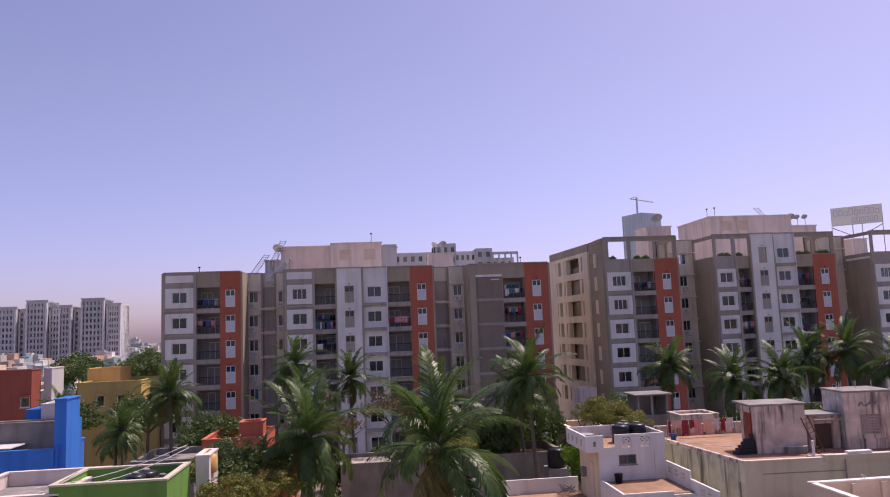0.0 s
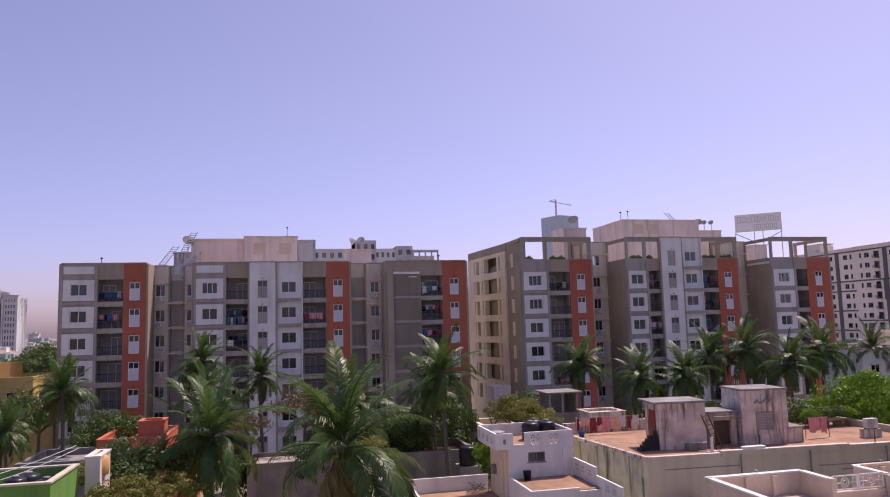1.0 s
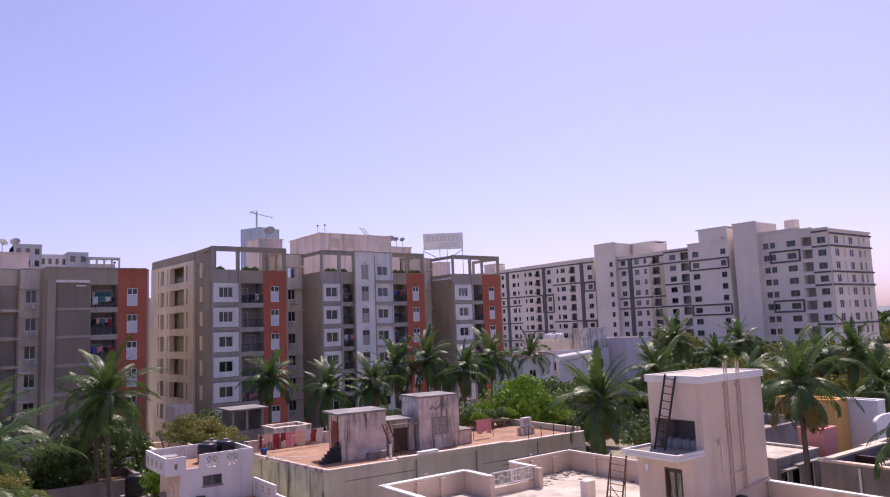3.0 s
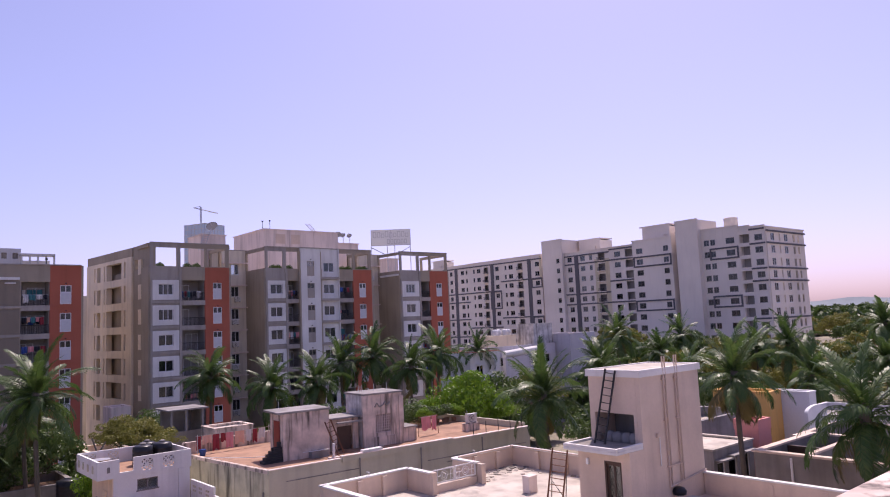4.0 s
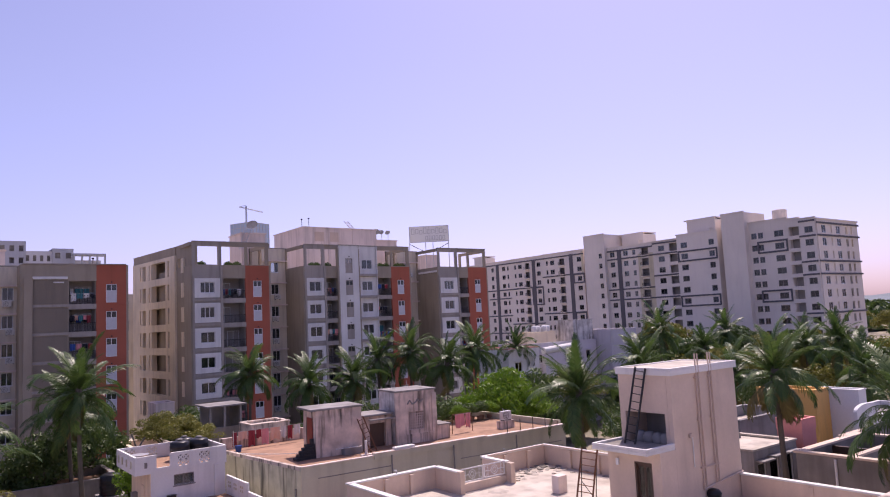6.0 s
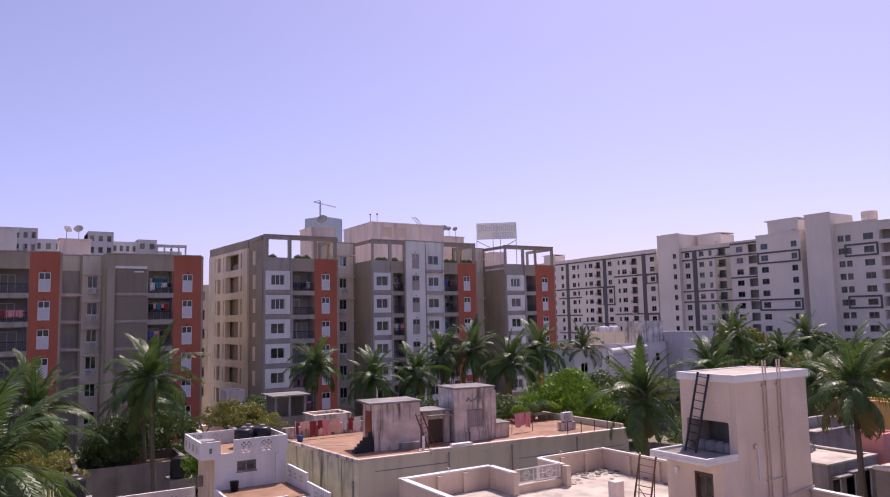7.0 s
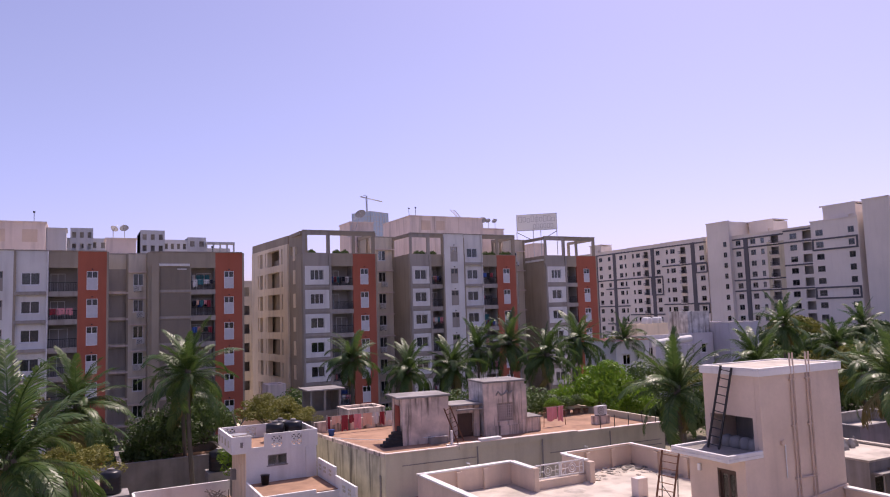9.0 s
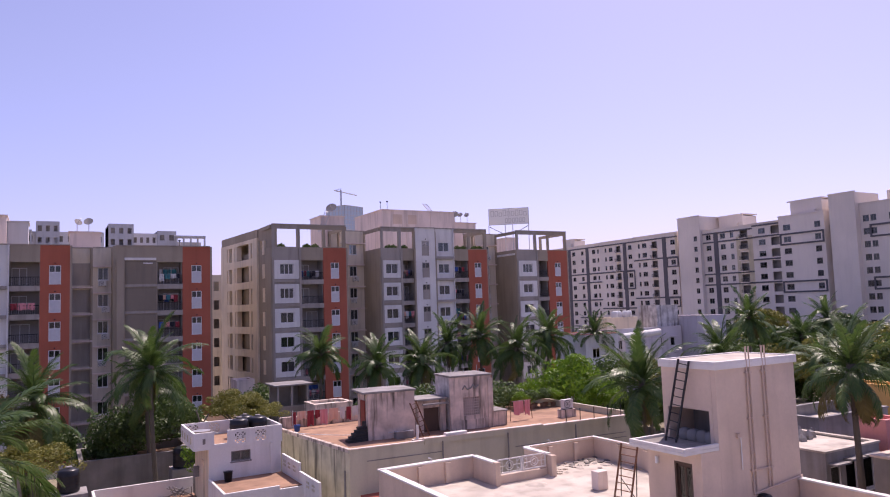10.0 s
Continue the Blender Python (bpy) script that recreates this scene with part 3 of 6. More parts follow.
apartment("apartment_building", "seven-storey apartment block with white panels and orange strips", BASE_A, BAYS_A, ROWS_A, 21.7, 23.15, 15)
roof_room("roof_room", "pinkish rendered lift room on the apartment roof", -11.0, -4.62, 92.3, 97, 21.7, 26.65, "rosewash")
roof_room("roof_room", "whitish stair room with recessed panels on the apartment roof", -4.6, 1.85, 91.7, 97, 21.7, 26.9, "offwhite", ((-1.4, 3.6), (1.7, 3.6)))
roof_room("water_tank", "square off-white concrete water tank on the roof", -12.9, -9.9, 91.5, 94, 21.7, 24.9, "blotched")
roof_room("water_tank", "square off-white concrete water tank on the roof", 8.0, 11.2, 91.5, 95, 21.7, 25.2, "offwhite")
roof_room("roof_room", "grey stair room on the apartment roof", 1.9, 3.9, 93, 97, 21.7, 26.4, "tower_grey")

ROWS_B = [23.5] + [20.5 - 3.0 * k for k in range(7)]
BASE_B = move(0, 87, 0)
BAYS_B = [("white", 29.95, 33.5, 0), ("balcony", 33.5, 36.5, 0), ("orange", 36.5, 39.6, 0), ("slot", 39.6, 41.0, 6.2), ("wing", 41.0, 44.6, 5.5),
          ("white", 44.6, 47.6, 0), ("balcony", 47.6, 49.6, 0), ("tower", 49.6, 52.6, -0.35), ("plainwhite", 52.6, 55.7, 0), ("balcony", 55.7, 58.15, 0), ("orange", 58.15, 61.3, 0),
          ("slot", 61.3, 62.8, 6.2), ("wing", 62.8, 66.6, 5.5), ("white", 66.6, 70.3, 0), ("balcony", 70.3, 72.3, 0), ("orange", 72.3, 76.0, 0)]
apartment("apartment_building", "tall apartment block with roof terraces, white panels and orange strips", BASE_B, BAYS_B, ROWS_B, 22.0, 26.05, 18, terrace=True)
roof_room("roof_room", "cream rendered lift room on the apartment roof", 48.3, 60.6, 94.7, 105.0, 22.0, 29.7, "offwhite", ((-3.6, 6.3), (-1.2, 6.3)))
roof_room("roof_room", "cream rendered stair room on the apartment roof", 38.6, 42.0, 93.5, 98, 22.0, 28.3, "offwhite")
roof_room("roof_room", "low cream tank room on the apartment roof", 61.2, 65.2, 96, 99, 22.0, 28.3, "offwhite")
roof_room("roof_room", "low cream tank room on the apartment roof", 76.5, 79.0, 104, 108, 22.0, 27.0, "offwhite")

for u0, u1, d0, d1, z in ((13.3, 16.6, -0.2, -0.003, 21.7),):
    st_ = thing("white_pipe", "white painted pipe fixed across the brown wall", "pipe", move((u0 + u1) / 2, 87 + d0, z))
    part("pipe", Shape().box(-(u1 - u0) / 2, (u1 - u0) / 2, 0, d1 - d0, -0.14, 0.14), M["white"], st_)
    part("bracket", Shape().box(0.3, 1.3, 0.02, d1 - d0, -0.55, -0.42), M["white"], st_)
st_ = thing("white_pipe", "white painted pipe fixed across the brown wall", "pipe", move(66.3, 89.5, 22.6))
part("pipe", Shape().box(-0.12, 0.07, -2.4, 2.2, -0.14, 0.14), M["white"], st_)

# the cream flank of the second block
FLANK = Matrix.Translation((28.3, 105, 0)) @ Matrix.Rotation(math.atan2(-18.0, 1.6), 4, "Z")
LEN = math.hypot(18.0, 1.6)
fl = thing("apartment_flank", "cream gridded side wing of the apartment block with deep openings", "apartment building", FLANK, "orange and white apartment blocks")
holes = []
for z in ROWS_B[:-1]:
    holes += [(0.4, 0.75, z - 1.0, z + 0.9), (1.3, 2.6, z - 1.1, z + 0.9), (3.75, 4.1, z - 1.1, z + 0.9), (4.65, 9.6, z - 1.15, z + 0.95), (10.35, 10.9, z - 1.1, z + 0.9)]
part("wall", Shape().wall(0, 12.7, 0, 24.9, 0, 0.7, holes), M["cream"], fl)
holes = [(13.2, 14.3, z - 1.1, z + 0.9) for z in ROWS_B[:-1]]
part("wall", Shape().wall(12.7, LEN - 0.02, 0, 26.05, 0.25, 0.7, holes), M["taupe"], fl)
part("wall", Shape().box(0, 12.7, 0.1, 0.7, 24.902, 26.0), M["taupe"], fl)
part("inner_wall", Shape().box(0.1, 12.6, 1.9, 2.2, 0, 24.88), M["taupe"], fl)
part("inner_wall", Shape().box(12.61, LEN - 0.4, 1.9, 2.2, 0, 22), M["taupe"], fl)
part("roof_slab", Shape().box(0.1, 12.6, 0.71, 2.2, 24.9, 25.1), M["paving"], fl)
for z in ROWS_B[:-1]:
    part("floor_slab", Shape().box(0.1, 14.2, 0.71, 1.9, z - 1.45, z - 1.2), M["cream"], fl)
    part("mullion", Shape().box(8.2, 8.5, 0.9, 1.1, z - 1.15, z + 0.8), M["taupe"], fl)
    part("lintel", Shape().box(14.7, 15.5, 0.0, 0.246, z - 1.0, z + 0.8), M["cream"], fl)
    window(fl, 1.95, z - 0.1, 0.45, 1.3, 1.9, 2)
part("wall", Shape().box(-2.4, -0.002, 0, 0.7, 0, 24.9), M["cream"], fl)
part("wall", Shape().box(-2.4, -0.002, 0.1, 0.7, 24.902, 26.0), M["taupe"], fl)
part("end_wall", Shape().box(-2.4, -2.15, 0.71, 12, 0, 24.9), M["taupe"], fl)

# ---------------------------------------------------------------- long pale block with slate trim (faces west)
BASE_C = Matrix.Translation((170, 196, 0)) @ Matrix.Rotation(radians(-90), 4, "Z")
ROWS_C = [32.2 - 3.0 * k for k in range(11)]
cb = thing("apartment_building", "long pale nine-storey apartment block with slate trim bands", "apartment building", BASE_C)


def pale_wing(u0, u1, d, top, wins, bands=(), posts=(), mat="hive", balc=(), frames=(), rows=ROWS_C, depth=14, dim=()):
    """wins: (u, width); bands: heights of slate lines over the whole wing; posts: slate uprights (u0, u1); balc: (u, width)."""
    wins = [(u, w * 1.18) for u, w in wins]
    hs = [(u - w / 2, u + w / 2, z - 0.7, z + 0.7) for u, w in wins for z in rows]
    hs += [(u - w / 2, u + w / 2, z - 1.2, z + 0.9) for u, w in balc for z in rows]
    hs += [(a, b2, z - 1.05, z + 1.05) for a, b2 in dim for z in rows]
    part("wall", Shape().wall(u0, u1, 0, top, d, d + 0.3, hs), M[mat], cb)
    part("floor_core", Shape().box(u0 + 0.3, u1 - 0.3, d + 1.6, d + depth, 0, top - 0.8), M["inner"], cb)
    part("end_wall", Shape().box(u0, u0 + 0.3, d + 0.302, d + depth, 0, top), M[mat], cb)
    part("end_wall", Shape().box(u1 - 0.3, u1, d + 0.302, d + depth, 0, top), M[mat], cb)
    part("roof_slab", Shape().box(u0 + 0.31, u1 - 0.31, d + 0.31, d + depth, top - 0.79, top - 0.6), M["slab"], cb)
    part("coping", Shape().box(u0 - 0.1, u1 + 0.1, d - 0.15, d + 0.35, top + 0.002, top + 0.25), M[mat], cb)
    for u, w in wins:
        for z in rows:
            window(cb, u, z, d, w, 1.4, 2 if w > 1 else 1, "concrete", curtain=0.12)
    for u, w in balc:
        for z in rows:
            part("balcony", cached(("cb", w), lambda: Shape().box(-w / 2 - 0.1, w / 2 + 0.1, -0.7, 0.0, -1.4, -1.2).mesh("balcony", M["hive"])), None, cb, at=Matrix.Translation((u, d, z)))
            tagged(part("railing", cached(("cr", w), lambda: railing_mesh(w + 0.1, 0.95)), None, cb, at=Matrix.Translation((u, d - 0.66, z - 1.2))), kind="stuff")
    for z in bands:
        part("trim", Shape().box(u0, u1, d - 0.16, d - 0.003, z - 0.2, z + 0.2), M["slate"], cb)
    for a, b2 in posts:
        part("trim", Shape().box(a, b2, d - 0.18, d - 0.004, 4, top - 0.9), M["slate"], cb)
    for a, b2, z0, z1 in frames:
        part("trim", Shape().wall(a, b2, z0, z1, d - 0.2, d - 0.005, [(a + 0.4, b2 - 0.4, z0 + 0.4, z1 - 0.4)]), M["slate"], cb)


FL = [z - 1.5 for z in ROWS_C]
pale_wing(0, 11.8, 0, 34.8, [(2.2, 1.1), (8.2, 1.4), (10.4, 0.7)], [FL[k] for k in (-1, 2, 3, 5, 7)] + [33.8], [(4.2, 5.6)])
pale_wing(-16.0, -0.01, 0, 34.7, [(-13.4, 1.4), (-9.6, 0.8), (-2.4, 1.4)], [33.8, FL[2], FL[5]], [(-5.4, -4.0)], balc=[(-7.2, 2.0)])
pale_wing(11.8, 27.4, 0, 34.9, [(14.2, 0.7), (16.6, 1.5), (25.6, 1.4)], [33.8, FL[2], FL[6]], [(22.6, 24.0)], balc=[(20.2, 2.0)], frames=[(22.2, 27.5, FL[4], FL[2])])
pale_wing(27.4, 45.5, 0, 35.0, [(29.6, 0.7), (32.0, 1.6), (43.6, 1.5)], [33.8, FL[1], FL[5]], [(39.6, 41.0)], balc=[(36.2, 2.2)], frames=[(41.0, 45.6, FL[2], FL[1]), (41.0, 45.6, FL[6], FL[5])])
pale_wing(47.0, 55.0, -1.2, 38.6, [(53.3, 1.0)], depth=10)
pale_wing(45.5, 47.0, 1.5, 33.5, [], depth=8)
pale_wing(55.0, 71.8, 0, 34.2, [(56.9, 1.4), (61.8, 1.4), (64.8, 0.9)], [33.2, FL[0], FL[3], FL[4], FL[8]], [(58.8, 60.2)], balc=[(68.6, 2.4)])
pale_wing(71.8, 80.0, -0.6, 34.2, [(74.6, 1.7)], [FL[-1] + 33, FL[0], FL[2], FL[4]], dim=[(77.2, 79.8)])
pale_wing(80.0, 92.2, -1.0, 35.0, [(82.2, 1.7), (90.4, 1.3)], [], frames=[(80.2, 92.0, FL[1], FL[0]), (80.2, 92.0, FL[5], FL[4])])
pale_wing(92.2, 94.0, 1.2, 36.0, [(93.2, 1.0)], depth=9)
pale_wing(94.0, 100.2, -1.6, 38.5, [], depth=10)
pale_wing(100.2, 110.1, 0, 35.6, [(101.6, 1.2), (103.3, 1.1), (107.9, 1.9)], [], frames=[(102.4, 110.0, FL[1], FL[0]), (102.4, 110.0, FL[5], FL[4])])
pale_wing(110.1, 113.0, 0.05, 35.2, [], [], dim=[(110.3, 112.8)])
pale_wing(113.0, 116.8, -0.3, 34.8, [(115.2, 1.6)], [34.2, FL[0], FL[2], FL[3], FL[6]])
# warm cream panels beside the balconies and shafts
for u0, u1, z0, z1, d in ((66.2, 67.3, 4, 31.5, 0), (69.9, 71.7, 4, 31.5, 0), (44.6, 45.4, 28, 34.6, 0)):
    part("cream_panel", Shape().box(u0, u1, d - 0.06, d - 0.004, z0, z1), M["hive_lit"], cb)
# its end face
END = Matrix.Translation((170.0, 79.2, 0))
ce = thing("apartment_end_wing", "pale end face of the slate-trimmed apartment block with tall shaft slots", "apartment building", END)
hs = [(u - w / 2, u + w / 2, z - 0.9, z + 0.9) for u, w in ((3.0, 2.0), (6.6, 1.2), (10.2, 2.0), (14.6, 1.2), (17.2, 1.0)) for z in ROWS_C]
part("wall", Shape().wall(0, 20.6, 0, 34.4, -0.31, -0.01, hs), M["hive"], ce)
part("coping", Shape().box(-0.2, 20.8, -0.5, 0, 34.402, 34.7), M["hive"], ce)
part("end_wall", Shape().box(20.3, 20.6, 0, 14, 0, 34.4), M["hive"], ce)
part("inner_wall", Shape().box(0.3, 17.6, 1.0, 1.3, 0, 34), M["inner"], ce)
for z in [33.6] + [FL[k] for k in (0, 2, 3, 6)]:
    part("trim", Shape().box(-0.3, 21.0, -0.55, -0.312, z - 0.2, z + 0.2), M["slate"], ce)
for z in ROWS_C:
    for u, w in ((3.0, 2.0), (10.2, 2.0)):
        window(ce, u, z, -0.3, w, 1.8, 2)


def roof_box_c(name, label, u0, u1, z1, d0, d1, z0=34.0):
    ob = thing(name, label, "roof structure", BASE_C @ Matrix.Translation(((u0 + u1) / 2, d0, z0)), "rooms on the pale block's roof")
    w, d = (u1 - u0) / 2, d1 - d0
    part("wall", Shape().wall(-w, w, 0, z1 - z0, 0, 0.3, [(w - 1.8, w - 0.6, 0.8, 2.0)]), M["hive"], ob)
    part("wall", Shape().box(-w, w, 0.302, d, 0, z1 - z0 - 0.3), M["hive"], ob)
    part("roof_slab", Shape().box(-w - 0.8, w + 0.1, -0.1, d + 0.2, z1 - z0 + 0.002, z1 - z0 + 0.3), M["hive"], ob)
    return ob


roof_box_c("stair_room", "cream stair room at the far end of the roof", -9.0, -3.0, 37.6, 1.0, 6)
roof_box_c("stair_room", "pale stair room with an overhanging slab", 82.6, 91.0, 38.6, 0.5, 6)
roof_box_c("stair_room", "pale lift room set back on the roof", 56.0, 64.0, 38.2, 6, 12)
tk = thing("water_tank", "round pale concrete water tank on the roof", "water tank", BASE_C @ Matrix.Translation((106.5, 4, 34.6)))
part("tank_body", Shape().lathe(0, 0, [(1.7, 1.2), (1.7, 3.6), (1.55, 3.75)], 24), M["hive"], tk)
for sx in (-1, 1):
    for sy in (-1, 1):
        part("leg", Shape().box(sx * 1.1 - 0.15, sx * 1.1 + 0.15, sy * 1.1 - 0.15, sy * 1.1 + 0.15, 0, 1.2), M["hive"], tk)

# ---------------------------------------------------------------- pink-beige house with terrace and stair tower
PX0, PX1, PY1, PF, PT = 17.7, 29.15, 28.15, 7.7, 8.66  # west, east, north edge, terrace floor, parapet top
ph = thing("terrace_house", "pink-beige house with a sunlit roof terrace and white-capped parapet", "house", move(24, 18, 0))


def lp(name, shape, material, parent=ph, label="", bevel=0.0, smooth=False):
    """A part given in world coordinates under a thing whose empty stands elsewhere."""
    return part(name, shape, material, parent, label, bevel, smooth, at=parent.matrix_basis.inverted())


lp("body", Shape().box(PX0 + 0.02, PX1 - 0.02, 6.0, PY1 - 0.02, 0, PF - 0.12), M["pink"])
lp("body", Shape().box(25.77, 30.15, 6.0, 17.8, 0, PF - 0.12), M["pink"])
lp("terrace_floor", Shape().box(PX0 + 0.16, PX1 - 0.16, 6.1, PY1 - 0.16, PF - 0.118, PF), M["slab"])
T_ = 0.18


def parapet(x0, y0, x1, y1, z0=PF - 0.3, z1=PT, parent=ph, mat="pink", cap="coping", t=T_, over=0.05, capz=0.07):
    xa, xb, ya, yb = min(x0, x1) - t / 2, max(x0, x1) + t / 2, min(y0, y1) - t / 2, max(y0, y1) + t / 2
    lp("parapet", Shape().box(xa, xb, ya, yb, z0, z1 - capz), M[mat], parent)
    lp("coping", Shape().box(xa - over, xb + over, ya - over, yb + over, z1 - capz + 0.002, z1), M[cap], parent, bevel=0.012)


parapet(PX0 + 0.09, 9, PX0 + 0.09, PY1 - 0.28)
parapet(PX0 + 0.09, PY1 - 0.09, 22.1, PY1 - 0.09)
parapet(22.2, 26.45, 22.2, PY1 - 0.28)
parapet(24.98, 26.45, 24.98, PY1 - 0.28)
parapet(25.08, PY1 - 0.09, PX1 - 0.28, PY1 - 0.09)
parapet(PX1 - 0.09, 21.6, PX1 - 0.09, PY1 - 0.09)
parapet(30.0, 7, 30.0, 17.7, z1=8.5)
lp("low_wall", Shape().box(22.3, 24.88, 26.3, 26.46, PF, PF + 0.34), M["pink"])
lp("post", Shape().box(24.9, 25.16, 26.0, 26.34, PF, PT - 0.06), M["pink"], bevel=0.02)
lp("post", Shape().box(22.08, 22.32, 26.1, 26.33, PF, PT), M["pink"], bevel=0.02)
for x in (19.5, 20.8, 26.3, 27.8):
    lp("pilaster", Shape().box(x - 0.12, x + 0.12, PY1 - 0.32, PY1 - 0.182, PF, PT - 0.12), M["pink"])
for y in (22.8, 24.4, 26.2):
    lp("pilaster", Shape().box(PX1 - 0.31, PX1 - 0.182, y - 0.12, y + 0.12, PF, PT - 0.12), M["pink"])
for y in (9.0, 11.0, 13.0, 15.0):
    lp("pilaster", Shape().box(29.86, 30.008, y - 0.1, y + 0.1, PF, 8.35), M["pink"])
lp("pipe", Shape().path([(25.1, PY1 - 0.32, PT + 0.03), (PX1 - 0.35, PY1 - 0.32, PT + 0.03), (PX1 - 0.3, 21.6, PT + 0.03)], 0.035), M["pvc"])
for x in (20.1, 26.4):
    lp("pipe_stub", Shape().path([(x, PY1 - 0.1, PT), (x, PY1 - 0.1, PT + 0.12), (x - 0.18, PY1 - 0.16, PT + 0.18)], 0.025), M["steel"])
# iron panels in the gap of the parapet, two framed panels with rings and rays
for k in range(2):
    x0, x1 = 22.34 + k * 1.28, 22.34 + (k + 1) * 1.28 - 0.04
    gr = lp("railing_panel", Shape().wall(x0, x1, PF + 0.4, PF + 1.0, 26.36, 26.4, [(x0 + 0.05, x1 - 0.05, PF + 0.45, PF + 0.95)]), M["pvc_white"], label="painted iron panel with ring ornament")
    cx, cz = (x0 + x1) / 2, PF + 0.7
    s = Shape()
    for r in (0.1, 0.19):
        ring = [(cx + r * math.cos(a), 26.38, cz + r * math.sin(a)) for a in [2 * math.pi * i / 14 for i in range(15)]]
        s.path(ring, 0.014, 5)
    for sx in (-1, 1):
        s.path([(cx + sx * 0.19, 26.38, cz), (cx + sx * 0.57, 26.38, cz)], 0.013, 5)
        s.path([(cx + sx * 0.38, 26.38, cz - 0.24), (cx + sx * 0.38, 26.38, cz + 0.24)], 0.013, 5)
        s.path([(cx, 26.38, cz + sx * 0.19), (cx, 26.38, cz + sx * 0.25)], 0.013, 5)
        s.path([(cx + sx * 0.38, 26.38, cz + 0.12), (cx + sx * 0.57, 26.38, cz + 0.24)], 0.011, 5)
        s.path([(cx + sx * 0.38, 26.38, cz - 0.12), (cx + sx * 0.57, 26.38, cz - 0.24)], 0.011, 5)
    part("ornament", s, M["pvc_white"], gr)
lp("rubble_mound", Shape().lathe(23.6, 25.4, [(0.5, PF), (0.35, PF + 0.06), (0.12, PF + 0.1)], 9), M["slab"])

# stair tower
tw = thing("stair_tower", "pink-beige stair tower with white roof slab and a dark loft opening", "stair tower", move(27.8, 19, PF))
TX0, TX1, TY0, TY1, TZ = 25.85, 30.15, 17.85, 20.3, 12.97
LX0 = 24.92  # west face of the wider lower storey


def tp(name, shape, mat, label="", bevel=0.0, parent=tw, smooth=False):
    return part(name, shape, M[mat], parent, label, bevel, smooth, at=parent.matrix_basis.inverted() if parent is tw else None)


# walls: south face, west face with the loft opening and door, east and north faces
def west_wall(y0, y1, z0, z1, x, t, holes):
    s = Shape().wall(y0, y1, z0, z1, 0, t, holes)
    s.v = [(x + d, u, z) for u, d, z in s.v]
    s.f = [tuple(reversed(f)) for f in s.f]
    return s


tp("south_wall", Shape().box(TX0, TX1, TY0, TY0 + 0.2, 0, TZ - 0.28), "pink", bevel=0.015)
tp("upper_west_wall", west_wall(TY0 + 0.201, TY1, 10.05, TZ - 0.28, TX0, 0.2, [(18.2, 20.05, 10.1, 11.26)]), "pink")
tp("lower_west_wall", west_wall(TY0 + 0.201, 20.3, 0, 9.978, LX0, 0.2, [(18.25, 19.05, 7.5, 9.58)]), "pink")
tp("lower_south_wall", Shape().box(LX0, TX0 - 0.002, TY0, TY0 + 0.2, 0, 9.978), "pink")
tp("east_wall", Shape().box(TX1 - 0.2, TX1, TY0 + 0.201, TY1, 0, TZ - 0.28), "pink")
tp("north_wall", Shape().box(TX0 + 0.201, TX1 - 0.201, TY1 - 0.2, TY1, 10, TZ - 0.28), "pink")
tp("lower_north_wall", Shape().box(LX0 + 0.201, TX1 - 0.201, TY1 - 0.2, TY1, 0, 9.9), "pink")
rf = tp("roof_slab", Shape().box(TX0 - 0.08, TX1 + 0.08, TY0 - 0.08, TY1 + 0.08, TZ - 0.278, TZ - 0.06), "coping", bevel=0.015)
for kx0, kx1, ky0, ky1 in ((TX0 - 0.08, TX1 + 0.08, TY0 - 0.08, TY0 + 0.05), (TX0 - 0.08, TX1 + 0.08, TY1 - 0.05, TY1 + 0.08), (TX0 - 0.08, TX0 + 0.05, TY0 + 0.051, TY1 - 0.051), (TX1 - 0.05, TX1 + 0.08, TY0 + 0.051, TY1 - 0.051)):
    tp("roof_kerb", Shape().box(kx0, kx1, ky0, ky1, TZ - 0.058, TZ), "coping")
tp("roof_top", Shape().box(TX0 + 0.07, TX1 - 0.07, TY0 + 0.07, TY1 - 0.07, TZ - 0.056, TZ - 0.035), "slab")
tp("loft_floor", Shape().box(TX0 + 0.21, TX1 - 0.21, TY0 + 0.21, TY1 - 0.21, 9.9, 10.08), "concrete")
lg = tp("ledge", Shape().box(24.15, TX0 - 0.001, TY0 + 0.0, 20.4, 9.98, 10.1), "coping", bevel=0.02, label="white projecting concrete ledge")
tp("ledge_kerb", Shape().box(24.15, 24.28, TY0, 20.4, 10.102, 10.22), "coping", bevel=0.015)
tp("ledge_kerb", Shape().box(24.281, TX0 - 0.002, TY0, TY0 + 0.12, 10.102, 10.22), "coping", bevel=0.015)
tp("ledge_kerb", Shape().box(24.281, TX0 - 0.002, 20.28, 20.4, 10.102, 10.22), "coping", bevel=0.015)
tp("ledge_floor", Shape().box(24.29, TX0 - 0.003, TY0 + 0.13, 20.27, 10.102, 10.13), "block", label="dark stained ledge floor")
# lid and back panel added to keep light out, so the loft opening reads dark
tp("loft_ceiling", Shape().box(TX0 + 0.21, TX1 - 0.21, TY0 + 0.21, TY1 - 0.21, 11.3, 11.4), "concrete")
tp("loft_back", Shape().box(27.2, 27.35, TY0 + 0.21, TY1 - 0.21, 10.081, 11.299), "concrete")
tp("wall_lamp", Shape().box(LX0 - 0.09, LX0 - 0.002, 19.75, 19.87, 9.35, 9.6), "frame", bevel=0.02)
dr = tp("door_frame", west_wall(18.25, 19.05, 7.5, 9.58, LX0 + 0.02, 0.12, [(18.32, 18.98, 7.5, 9.5)]), "wood")
